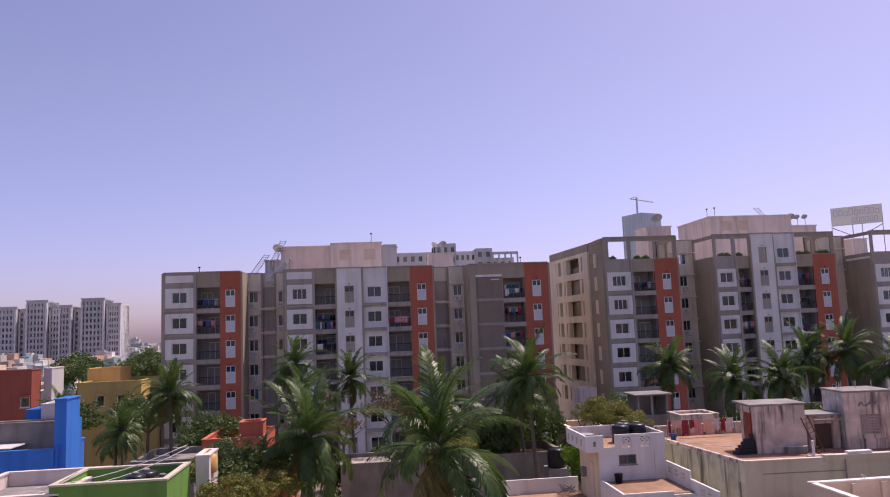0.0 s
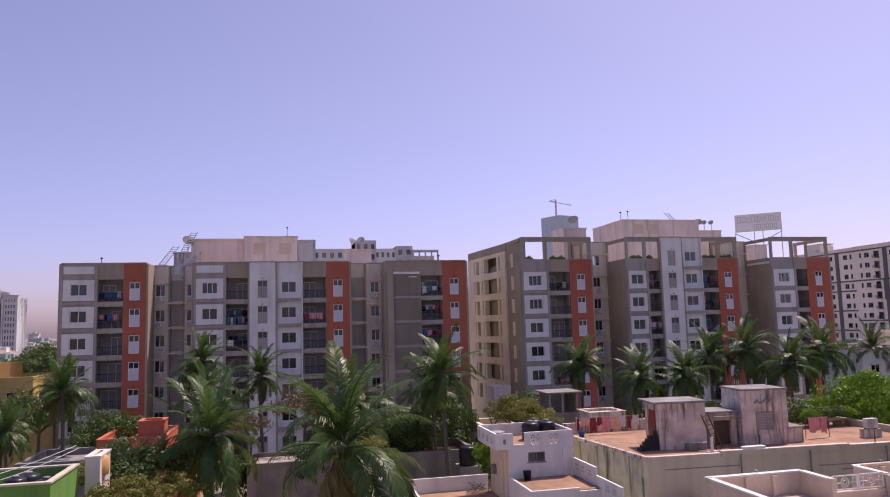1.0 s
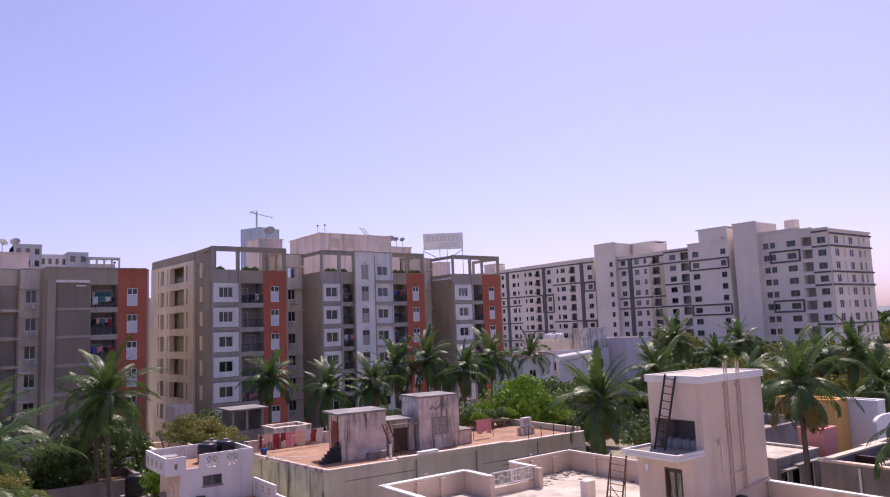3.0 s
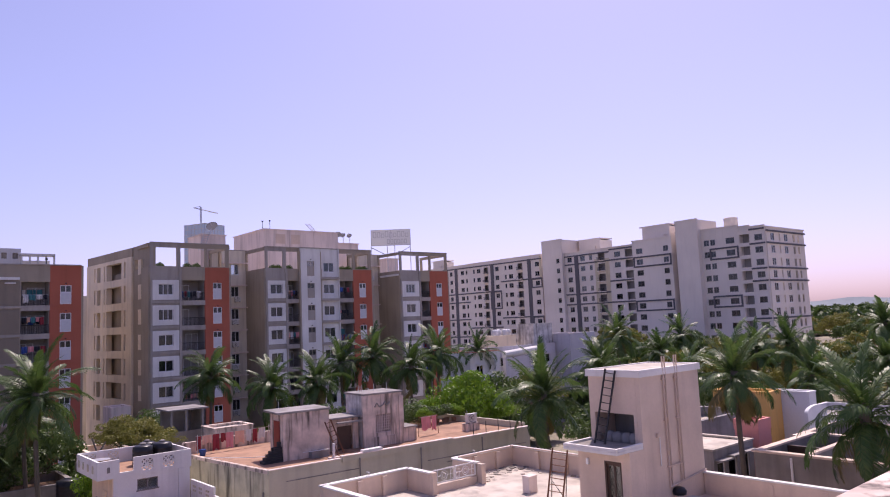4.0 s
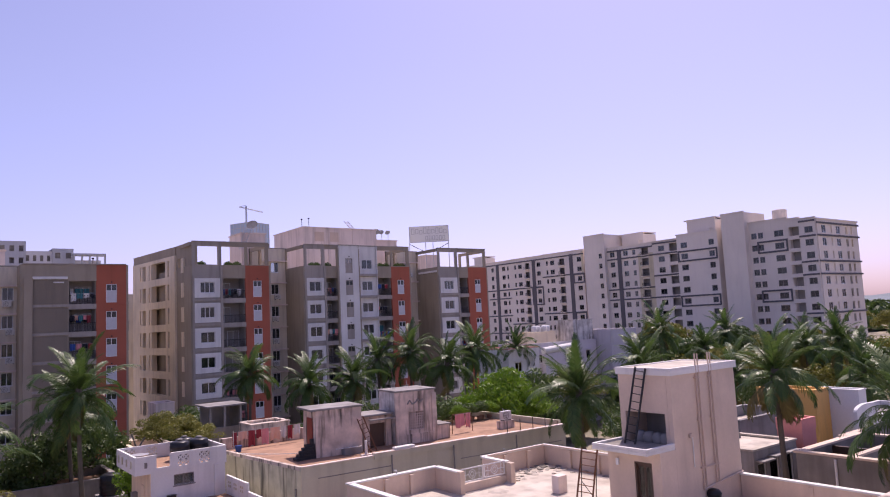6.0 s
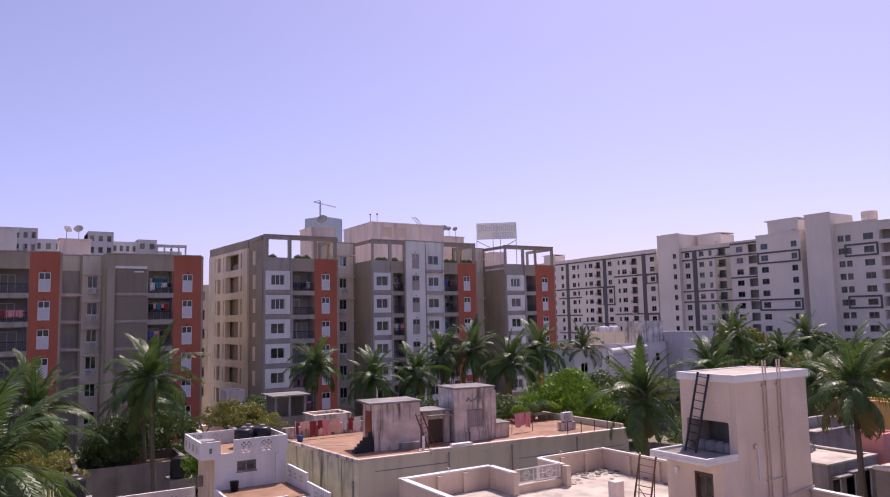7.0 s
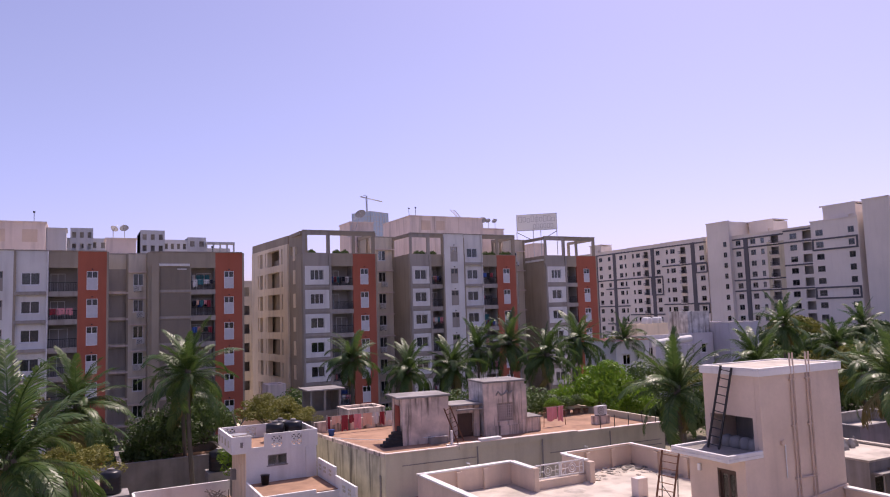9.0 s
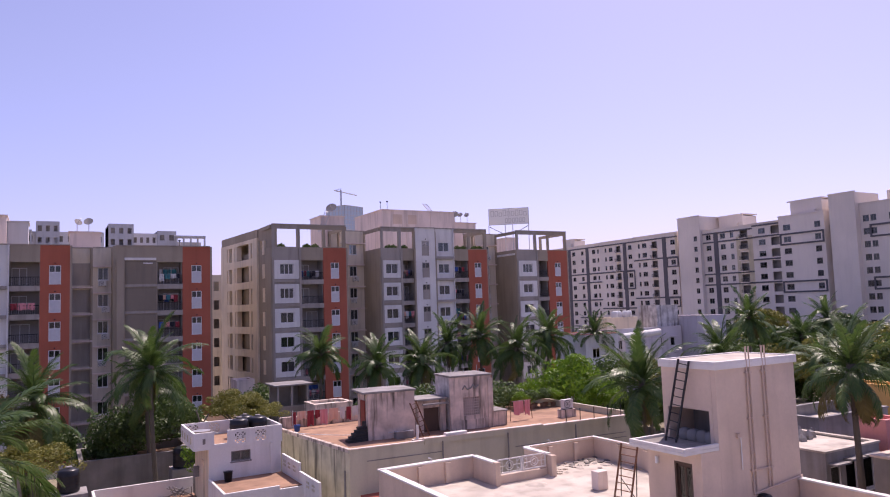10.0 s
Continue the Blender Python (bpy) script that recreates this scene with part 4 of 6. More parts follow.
tp("door_leaf", west_wall(18.32, 18.98, 7.5, 9.5, LX0 + 0.1, 0.05, [(18.39, 18.61, 8.2, 9.4), (18.69, 18.91, 8.2, 9.4)]), "wood")
tp("door_glass", west_wall(18.35, 18.95, 8.15, 9.45, LX0 + 0.12, 0.006, []), "pane")
# twin rising pipes with clamps on the south wall
for x in (27.42, 27.58, 28.28, 28.44):
    pp = tp("pipe", Shape().tube((x, TY0 - 0.06, 8.3 if x < 28 else 8.4), (x, TY0 - 0.06, TZ + 0.45), 0.03, 8), "pvc")
for x, z in ((27.5, 12.5), (28.36, 12.5), (27.5, 9.1), (28.36, 9.1), (27.5, 10.9), (28.36, 10.9)):
    tp("clamp", Shape().box(x - 0.17, x + 0.17, TY0 - 0.08, TY0 - 0.002, z - 0.025, z + 0.025), "pvc")
tp("pipe", Shape().path([(27.58, TY0 - 0.06, 9.1), (28.28, TY0 - 0.06, 9.1)], 0.035), "pvc")
tp("pipe", Shape().path([(27.42, TY0 - 0.06, 8.3), (28.44, TY0 - 0.06, 8.4), (30.1, TY0 - 0.06, 8.56)], 0.04), "pvc")
tp("wall_box", Shape().box(26.7, 26.85, TY0 - 0.1, TY0 - 0.002, 10.3, 10.46), "pvc", bevel=0.02)
tp("wall_cable", Shape().path([(26.78, TY0 - 0.05, 10.3), (26.9, TY0 - 0.05, 10.3), (26.9, TY0 - 0.05, 9.2)], 0.022), "pvc_white")
hb = thing("satellite_bowl", "small dark round vent bowl fixed low on the tower wall", "vent", move(27.8, TY0 - 0.18, 8.12))
part("bowl", Shape().lathe(0, 0, [(0.26, -0.14), (0.29, 0.0), (0.2, 0.12), (0.06, 0.16)], 16), M["tank"], hb, smooth=True)


def ladder(m, length, w, rungs, mat, label, group="iron ladders"):
    ob = thing("ladder", label, "ladder", m, group)
    for sx in (-1, 1):
        part("rail", Shape().box(sx * w / 2 - 0.032, sx * w / 2 + 0.032, -0.025, 0.025, 0, length), M[mat], ob)
    rm = Shape().tube((-w / 2, 0, 0), (w / 2, 0, 0), 0.018, 6).mesh("rung", M[mat])
    for i in range(rungs):
        part("rung", rm, None, ob, at=Matrix.Translation((0, 0, 0.15 + (length - 0.3) * i / (rungs - 1))))
    return ob


# leaning ladder up to the tower roof, from the ledge
foot, head = Vector((25.2, 19.42, 10.11)), Vector((25.68, 19.05, 12.95))
ax = (head - foot).normalized()
side = Vector((0.12, -1.0, 0.0)).normalized()
side = (side - side.dot(ax) * ax).normalized()
LM = Matrix((( side.x, ax.cross(side).x, ax.x, foot.x), (side.y, ax.cross(side).y, ax.y, foot.y), (side.z, ax.cross(side).z, ax.z, foot.z), (0, 0, 0, 1)))
ladder(LM, 2.95, 0.44, 10, "iron", "black iron ladder leaning from the ledge to the tower roof")
# iron stair-ladder on the terrace
st = ladder(Matrix.Translation((24.6, 21.4, PF)) @ Matrix.Rotation(radians(14), 4, "Y") @ Matrix.Rotation(radians(-60), 4, "Z"), 2.1, 0.62, 8, "rust", "rusty step ladder standing on the terrace")
part("back_leg", Shape().tube((-0.3, 0.9, 0.0), (-0.3, 0.05, 1.7), 0.022, 6), M["iron"], st)
part("back_leg", Shape().tube((0.3, 0.9, 0.0), (0.3, 0.05, 1.7), 0.022, 6), M["iron"], st)
part("brace", Shape().tube((-0.3, 0.5, 0.8), (0.3, 0.9, 0.1), 0.016, 6), M["iron"], st)
# bags inside the loft
for i, (y, r) in enumerate(((19.55, 0.22), (19.15, 0.24), (18.75, 0.22), (18.4, 0.2))):
    bg = thing("sack", "grey knotted plastic sack in the loft opening", "sack", move(26.1, y, 10.08), "sacks in the loft")
    part("bag", Shape().lathe(0, 0, [(r * 0.9, 0), (r * 1.05, 0.1), (r * 1.08, 0.25), (r * 0.85, 0.38), (r * 0.35, 0.44)], 12), M["concrete"], bg, smooth=True)
# masonry stub on the terrace
sb = thing("pillar_stub", "short plastered pillar stub on the terrace floor", "pillar", move(25.2, 23.3, PF))
part("stub", Shape().box(-0.26, 0.26, -0.2, 0.2, 0, 0.72), M["offwhite"], sb, bevel=0.02)
for i in range(16):
    a = rng.uniform(0, 1)
    rb = thing("rubble", "loose broken plaster lying on the terrace", "rubble", move(26.0 + rng.uniform(-1.2, 2.7), 26.9 + rng.uniform(-0.7, 0.7) - 0.3 * a, PF), "rubble on the terrace")
    part("chunk", Shape().lathe(0, 0, [(rng.uniform(0.1, 0.24), 0), (rng.uniform(0.06, 0.16), 0.05), (0.02, 0.08)], 6), M["slab"], rb)

def flake(r):
    """A thin irregular piece of fallen plaster."""
    n = r.randint(5, 7)
    rim = [(q * math.cos(2 * math.pi * i / n), q * math.sin(2 * math.pi * i / n)) for i in range(n) for q in (r.uniform(0.06, 0.2),)]
    return Shape().prism(rim, 0, r.uniform(0.015, 0.06))


fr_ = random.Random(77)
for i in range(46):
    a = fr_.random()
    x_, y_ = (fr_.uniform(25.2, 28.9), 27.85 - 1.1 * fr_.random() ** 2) if a < 0.7 else (28.85 - fr_.random() ** 2, fr_.uniform(22.5, 27.8))
    fk = thing("rubble", "dark broken plaster flake on the terrace floor", "rubble", move(x_, y_, PF), "rubble on the terrace")
    part("flake", flake(fr_), M["block" if fr_.random() < 0.6 else "slab"], fk)

# ---------------------------------------------------------------- our own roof edge
ow = thing("own_house", "pinkish concrete roof edge of the house the view is taken from", "house", move(4, -4, 0))
lp("body", Shape().box(-9, 17, -14, 5.0, 0, 12.2), M["concrete"], ow)
lp("parapet", Shape().box(-9, 17, 4.5, 5.0, 12.202, 13.0), M["weathered"], ow, bevel=0.03)
lp("upper_room", Shape().box(-6, 8.5, -8, 2.2, 12.202, 13.55), M["concrete"], ow)

# ---------------------------------------------------------------- olive house with terracotta roof
R1, RY1, RF = 39.9, 48.9, 7.3
rh = thing("olive_house", "olive-grey rendered house with a flat terracotta roof terrace", "house", move(29, 43, 0))
RA, RB, RC, RD = (20.42, 38.25), (39.9, 37.0), (39.9, 48.9), (19.35, 48.7)  # plan corners


def edge_y(x):
    """The front edge's y at x."""
    return RA[1] + (RB[1] - RA[1]) * (x - RA[0]) / (RB[0] - RA[0])


lp("body", Shape().prism([RA, RB, RC, RD], 0, RF), M["olive"], rh)
lp("west_wall_face", Shape().prism([(RA[0] - 0.03, RA[1] + 0.02), RA, RD, (RD[0] - 0.03, RD[1])], 1, RF), M["weathered_wall"], rh)
lp("roof_floor", Shape().prism([(RA[0] + 0.22, RA[1] + 0.2), (RB[0] - 0.2, RB[1] + 0.2), (RC[0] - 0.2, RC[1] - 0.2), (RD[0] + 0.22, RD[1] - 0.2)], RF + 0.002, RF + 0.06), M["terracotta"], rh)
for x0, x1, dz, out in ((20.42, 24.9, 0.18, 0.0), (24.902, 33.0, 0.3, 0.1), (33.002, 39.9, 0.24, 0.1)):
    lp("kerb", Shape().prism([(x0, edge_y(x0) - out), (x1, edge_y(x1) - out), (x1, edge_y(x1) + 0.2), (x0, edge_y(x0) + 0.2)], RF + 0.003, RF + dz), M["olive"], rh)
    lp("kerb_cap", Shape().prism([(x0, edge_y(x0) - out - 0.03), (x1, edge_y(x1) - out - 0.03), (x1, edge_y(x1) + 0.22), (x0, edge_y(x0) + 0.22)], RF + dz + 0.002, RF + dz + 0.05), M["offwhite"], rh)
lp("kerb", Shape().prism([(RA[0] - 0.02, RA[1] + 0.23), (RA[0] + 0.2, RA[1] + 0.23), (RD[0] + 0.2, RD[1]), (RD[0] - 0.03, RD[1])], RF + 0.004, RF + 0.2), M["weathered"], rh)
lp("back_parapet", Shape().box(RD[0] + 0.2, R1, RY1 - 0.35, RY1 - 0.12, RF + 0.004, RF + 0.8), M["weathered"], rh)
lp("east_parapet", Shape().box(R1 - 0.2, R1, 37.4, RY1 - 0.36, RF + 0.004, RF + 0.5), M["olive"], rh)
for x in (26.0, 30.4, 35.4):
    lp("downpipe", Shape().tube((x, edge_y(x) - 0.16, 2), (x, edge_y(x) - 0.16, RF + 0.1), 0.045, 8), M["concrete"], rh)
lp("downpipe", Shape().tube((RA[0] - 0.12, RA[1] + 0.5, 2), (RA[0] - 0.12, RA[1] + 0.5, RF - 1.0), 0.06, 8), M["concrete"], rh)
for k, (x0, x1) in enumerate(((21.4, 26.0), (31.0, 39.5), (32.5, 39.6))):
    z = RF - 0.55 - 0.3 * k
    lp("groove", Shape().prism([(x0, edge_y(x0) - 0.02), (x1, edge_y(x1) - 0.02), (x1, edge_y(x1) - 0.002), (x0, edge_y(x0) - 0.002)], z, z + 0.05), M["concrete"], rh)
lp("awning", Shape().box(20.9, 23.4, 37.0, 38.0, 4.9, 5.05), M["brick_red"], rh, "dark red sheet awning")
# store room on the roof with a red door
sr = thing("roof_store_room", "streaked weathered store room with thin overhanging slab and red door", "roof room", move(24.1, 40.6, RF + 0.06, -6))
part("wall", Shape().box(-1.5, 1.5, 0, 2.1, 0, 2.75), M["weathered"], sr)
part("roof_slab", Shape().box(-1.85, 1.6, -0.1, 2.4, 2.752, 2.88), M["concrete"], sr, bevel=0.02)
part("door", Shape().box(-1.56, -1.502, 0.5, 1.35, 0.05, 2.3), M["red_door"], sr, "dark red door")
part("plinth_block", Shape().box(0.1, 1.2, -0.5, -0.01, 0, 0.4), M["concrete"], sr)
# stair room beside it
s2r = thing("roof_stair_room", "blotched pinkish stair room with a lattice window", "roof room", move(29.6, 40.3, RF + 0.06, -6) @ Matrix.Diagonal((0.9, 1, 1, 1)))
part("wall", Shape().wall(-1.6, 1.6, 0, 3.3, 0, 0.25, [(-0.62, 0.62, 0.85, 2.0)]), M["weathered"], s2r)
part("wall", Shape().box(-1.6, -1.36, 0.252, 2.5, 0, 3.3), M["blotched"], s2r)
part("wall", Shape().box(1.36, 1.6, 0.252, 2.5, 0, 3.3), M["weathered"], s2r)
part("wall", Shape().box(-1.35, 1.35, 2.25, 2.5, 0, 3.3), M["weathered"], s2r)
part("roof_slab", Shape().box(-1.68, 1.68, -0.08, 2.58, 3.302, 3.42), M["concrete"], s2r, bevel=0.02)
part("base_course", Shape().box(-1.66, 1.66, -0.06, -0.003, 0, 0.6), M["weathered"], s2r)
s = Shape()
for i in range(9):
    x = -0.62 + 1.24 * i / 8
    s.box(x - 0.022, x + 0.022, 0.08, 0.14, 0.85, 2.0)
for i in range(8):
    z = 0.85 + 1.15 * i / 7
    s.box(-0.62, 0.62, 0.085, 0.135, z - 0.022, z + 0.022)
part("lattice", s, M["offwhite"], s2r)
part("plaster_relief", Shape().path([(-0.7, -0.02, 2.5), (-0.5, -0.02, 2.75), (-0.3, -0.02, 2.5), (0.0, -0.02, 2.6), (0.15, -0.02, 2.8), (0.3, -0.02, 2.55), (0.6, -0.02, 2.75)], 0.05, 5), M["concrete"], s2r)
part("corner_pier", Shape().box(-1.7, -1.35, -0.09, -0.004, 0, 3.1), M["weathered"], s2r)
part("corner_pier", Shape().box(1.3, 1.68, -0.09, -0.004, 0, 3.1), M["weathered"], s2r)
for x in (-1.1, -0.95, -0.8, 0.2, 1.3):
    part("pipe_stub", Shape().tube((x, 1.5, 3.4), (x, 1.5, 3.42 + rng.uniform(0.2, 0.5)), 0.025, 6), M["steel"], s2r)
lk = thing("roof_lobby", "low plastered lobby with a dark doorway and sloping canopy", "roof room", move(26.95, 41.0, RF + 0.06, -4))
part("wall", Shape().wall(-1.1, 1.1, 0, 2.0, 0, 0.2, [(-0.45, 0.7, 0, 1.5)]), M["weathered"], lk)
# near-black back wall: the doorway's shade is put into its colour
part("back_wall", Shape().box(-1.1, 1.1, 1.4, 1.6, 0, 2.0), M["dark"], lk)
part("roof_slab", Shape().box(-1.1, 1.12, -0.35, 1.7, 2.002, 2.12), M["concrete"], lk, bevel=0.02)
part("door_leaf", Shape().box(-0.45, 0.65, 0.15, 0.19, 0.02, 1.48), M["wood"], lk)
part("canopy", Shape().box(-0.7, 1.1, -0.6, -0.36, 1.75, 1.83), M["concrete"], lk)
ladder(Matrix.Translation((26.0, 39.75, RF + 0.06)) @ Matrix.Rotation(radians(-17), 4, "Y") @ Matrix.Rotation(radians(-12), 4, "X"), 2.25, 0.42, 8, "rust", "rusty iron ladder leaning against the lobby roof")
bx = thing("low_tank", "low plastered water trough beside the stair room", "tank", move(31.7, 40.2, RF + 0.06, -6))
part("trough", Shape().box(-0.5, 0.5, 0, 1.6, 0, 0.9), M["weathered"], bx, bevel=0.03)
part("cover_slab", Shape().box(-0.56, 0.56, -0.06, 1.66, 0.902, 0.98), M["concrete"], bx)
stp = thing("stacked_planks", "black stacked timbers stepped beside the store room", "timber stack", move(21.85, 41.0, RF + 0.06))
for i in range(5):
    part("timber", Shape().box(-0.5 + 0.18 * i, 0.75, -0.25 + 0.04 * i, 0.3, 0.17 * i, 0.17 * i + 0.155), M["dark"], stp)
part("post", Shape().box(0.5, 0.68, -0.1, 0.1, 0.86, 1.15), M["dark"], stp)
va = thing("vent_pipe", "white pipe stub with cap at the roof edge", "pipe", move(25.0, 39.0, RF + 0.06))
part("pipe", Shape().tube((0, 0, 0), (0, 0, 0.9), 0.08, 10), M["pvc_white"], va)
part("base", Shape().box(-0.35, 0.35, -0.12, 0.12, 0, 0.1), M["offwhite"], va)
kb = thing("white_slab", "white plastered block lying on the roof edge", "block", move(27.0, 37.95, RF + 0.352))
part("block", Shape().box(-0.7, 0.7, -0.2, 0.2, 0, 0.14), M["coping"], kb, bevel=0.02)
for x in (34.9, 36.0, 37.1, 38.2, 39.3):
    po = thing("fence_post", "thin dark iron post on the roof edge", "post", move(x, edge_y(x) + 0.1, RF + 0.29), "posts on the roof edge")
    part("post", Shape().tube((0, 0, 0), (0, 0, 0.75), 0.03, 6), M["iron"], po)
wl = washing(move(22.6, 47.6, RF + 1.25), 5.2, 14, "laundry on the roofs", 0.95, "row of red, pink and white clothes on a roof line", (1, 4, 1, 2, 0, 3, 1, 5), 1.25)
for x in (-2.5, 2.5):
    part("line_post", Shape().tube((x, 0, -1.1), (x, 0, 0.1), 0.03, 6), M["steel"], wl)
washing(move(34.0, 41.0, RF + 1.35), 1.5, 4, "laundry on the roofs", 1.15, "pink cloths hanging over a roof rack", (1, 1, 4), 1.5)
rk = thing("drying_rack", "thin bent iron drying rack on the roof", "drying rack", move(34.0, 41.1, RF + 0.06))
for x in (-0.9, 0.9):
    part("leg", Shape().tube((x, 0, 0), (x * 0.9, 0, 1.3), 0.025, 6), M["rust"], rk)
part("rail", Shape().tube((-0.85, 0, 1.3), (0.85, 0, 1.3), 0.02, 6), M["rust"], rk)
ac_unit(move(37.1, 40.2, RF + 0.95), "air conditioner units on the roofs")
pd = thing("unit_plinth", "plastered plinth under an air conditioner", "plinth", move(37.1, 40.05, RF + 0.06))
part("plinth", Shape().box(-0.6, 0.6, -0.25, 0.3, 0, 0.53), M["weathered"], pd)
ch = thing("blue_chair", "blue plastic bucket by the washing line", "bucket", move(20.2, 47.0, RF + 0.06))
part("bucket", Shape().lathe(0, 0, [(0.16, 0), (0.22, 0.4), (0.24, 0.41)], 14), CLOTHS[5], ch, smooth=True)

# ---------------------------------------------------------------- white house with pierced parapet
wh = thing("white_house", "whitewashed house with pierced roof parapets and stepped terrace wall", "house", move(16, 44, 0))
WZ, WT = 7.45, 8.4
lp("upper_body", Shape().wall(14.05, 18.28, 0, WZ, 44.1, 44.35, [(15.3, 16.45, 6.55, 7.15)]), M["lime"], wh)
lp("upper_body", Shape().box(14.06, 18.27, 44.6, 48.2, 0, WZ - 0.01), M["lime"], wh)
lp("west_wall", Shape().box(14.0, 14.05, 44.12, 48.2, 0, WZ - 0.01), M["cream"], wh)
lp("roof_slab", Shape().box(13.33, 18.22, 44.19, 48.29, WZ + 0.002, WZ + 0.12), M["terracotta"], wh)


def pierced(x0, x1, y, z0, z1, blocks, t=0.12):
    """A parapet strip with square flower-pierced blocks (x centre)."""
    hs, s = [], 0.62
    for c in blocks:
        hs.append((c - s / 2, c + s / 2, z0 + 0.2, z0 + 0.2 + s))
    lp("parapet", Shape().wall(x0, x1, z0, z1, y, y + t, hs), M["lime"], wh)
    for c in blocks:
        q = Shape()
        for i in range(2):
            for j in range(2):
                cx, cz = c - s / 4 + i * s / 2, z0 + 0.2 + s / 4 + j * s / 2
                q.path([(cx - s / 4, y + t / 2, cz - s / 4), (cx + s / 4, y + t / 2, cz + s / 4)], 0.045, 5)
                q.path([(cx - s / 4, y + t / 2, cz + s / 4), (cx + s / 4, y + t / 2, cz - s / 4)], 0.045, 5)
        q.path([(c, y + t / 2, z0 + 0.2), (c, y + t / 2, z0 + 0.2 + s)], 0.03, 5)
        q.path([(c - s / 2, y + t / 2, z0 + 0.2 + s / 2), (c + s / 2, y + t / 2, z0 + 0.2 + s / 2)], 0.03, 5)
        tagged(lp("pierced_block", q, M["lime"], wh), kind="stuff")


pierced(13.2, 14.35, 44.06, WZ - 0.05, WT, [])
pierced(15.1, 18.35, 44.06, WZ - 0.05, WT, [15.85, 17.05])
lp("gap_sill", Shape().box(14.352, 15.098, 44.06, 44.18, WZ - 0.05, WZ + 0.22), M["lime"], wh)
pierced(13.2, 18.35, 48.3, WZ, WT, [13.9, 15.2, 16.6, 17.8])
lp("parapet", Shape().box(13.2, 13.32, 44.182, 48.298, WZ - 0.05, WT), M["lime"], wh)
lp("parapet", Shape().box(18.23, 18.35, 44.182, 48.298, WZ, WT), M["lime"], wh)
for y in (44.9, 45.9, 46.9, 47.8):
    lp("vent_slot", Shape().box(13.16, 13.198, y - 0.12, y + 0.12, WZ + 0.25, WZ + 0.65), M["olive"], wh)
lp("vent_slot", Shape().box(13.7, 13.85, 44.03, 44.058, WZ + 0.3, WZ + 0.6), M["concrete"], wh)
wn_ = window(wh, -0.125, 6.85, 0.12, 1.15, 0.6, 2, "concrete", curtain=0)
lp("door", Shape().box(13.93, 13.998, 45.2, 45.9, 4.4, 6.6), M["cream"], wh)
lp("meter_box", Shape().box(13.7, 13.998, 46.8, 47.2, 5.4, 6.0), M["concrete"], wh)
lp("pier", Shape().box(17.6, 17.9, 44.0, 44.098, 4, WZ - 0.06), M["lime"], wh)
lp("terrace", Shape().box(14.0, 18.4, 40.0, 44.09, 0, 5.55), M["lime"], wh)
lp("terrace_floor", Shape().box(14.15, 18.28, 40.15, 44.08, 5.552, 5.6), M["terracotta"], wh)
lp("terrace_kerb", Shape().box(14.0, 14.14, 40.15, 44.08, 5.553, 5.75), M["lime"], wh, bevel=0.015)
lp("terrace_kerb", Shape().box(14.0, 17.0, 40.0, 40.14, 5.553, 5.75), M["lime"], wh, bevel=0.015)
lp("east_wall", Shape().box(18.32, 18.46, 40.8, 44.09, 0, 6.65), M["lime"], wh, bevel=0.01)
lp("east_wall", Shape().box(18.32, 18.46, 37.4, 40.798, 0, 6.2), M["lime"], wh, bevel=0.01)
for y in (38.3, 39.2, 41.6, 42.6, 43.5):
    z = 5.75 if y < 40.8 else 6.2
    s = Shape()
    for i in (-1, 1):
        for j in (-1, 1):
            s.box(18.29, 18.318, y + i * 0.13 - 0.07, y + i * 0.13 + 0.07, z + j * 0.11 - 0.06, z + j * 0.11 + 0.06)
    tagged(lp("pierced_block", s, M["olive"], wh), kind="stuff")
lp("lower_terrace", Shape().box(8.3, 13.99, 40.0, 49.0, 0, 4.0), M["lime"], wh)
lp("lower_floor", Shape().box(8.5, 13.98, 40.1, 48.8, 4.002, 4.05), M["terracotta"], wh)
lp("north_parapet", Shape().box(8.3, 13.98, 48.85, 49.0, 4.003, 5.0), M["lime"], wh, bevel=0.015)
lp("west_parapet", Shape().box(8.2, 8.35, 40.0, 48.84, 4.003, 5.0), M["lime"], wh, bevel=0.015)
pot = thing("dark_bucket", "black bucket standing on the white terrace", "bucket", move(15.0, 43.5, 5.6))
part("bucket", Shape().lathe(0, 0, [(0.2, 0), (0.26, 0.55), (0.28, 0.56)], 14), M["tank"], pot, smooth=True)


def water_tank(x, y, z, r=0.55, h=1.0, group="black water tanks"):
    ob = thing("water_tank", "black ribbed polythene water tank with a domed lid", "water tank", move(x, y, z), group)
    prof = [(r * 0.96, 0)]
    for i in range(5):
        prof += [(r, h * (0.05 + 0.15 * i)), (r, h * (0.12 + 0.15 * i)), (r * 0.96, h * (0.16 + 0.15 * i))]
    prof += [(r * 0.97, h * 0.9), (r * 0.7, h * 0.96), (r * 0.35, h)]
    part("body", Shape().lathe(0, 0, prof, 22), M["tank"], ob, smooth=True)
    part("lid", Shape().lathe(0, 0, [(r * 0.32, h + 0.001), (r * 0.32, h + 0.06), (r * 0.2, h + 0.09)], 16), M["concrete"], ob, smooth=True)
    return ob


water_tank(16.3, 46.3, WZ + 0.12, 0.58, 1.15)
water_tank(17.5, 46.5, WZ + 0.12, 0.58, 1.15)
water_tank(16.9, 47.4, WZ + 0.12, 0.55, 1.15)
dsh = thing("satellite_dish", "grey satellite dish lying on the white roof", "satellite dish", move(14.2, 47.2, WZ + 0.12))
part("dish", Shape().lathe(0, 0, [(0.05, 0.3), (0.35, 0.36), (0.55, 0.5), (0.57, 0.5)], 18), M["steel"], dsh, smooth=True)
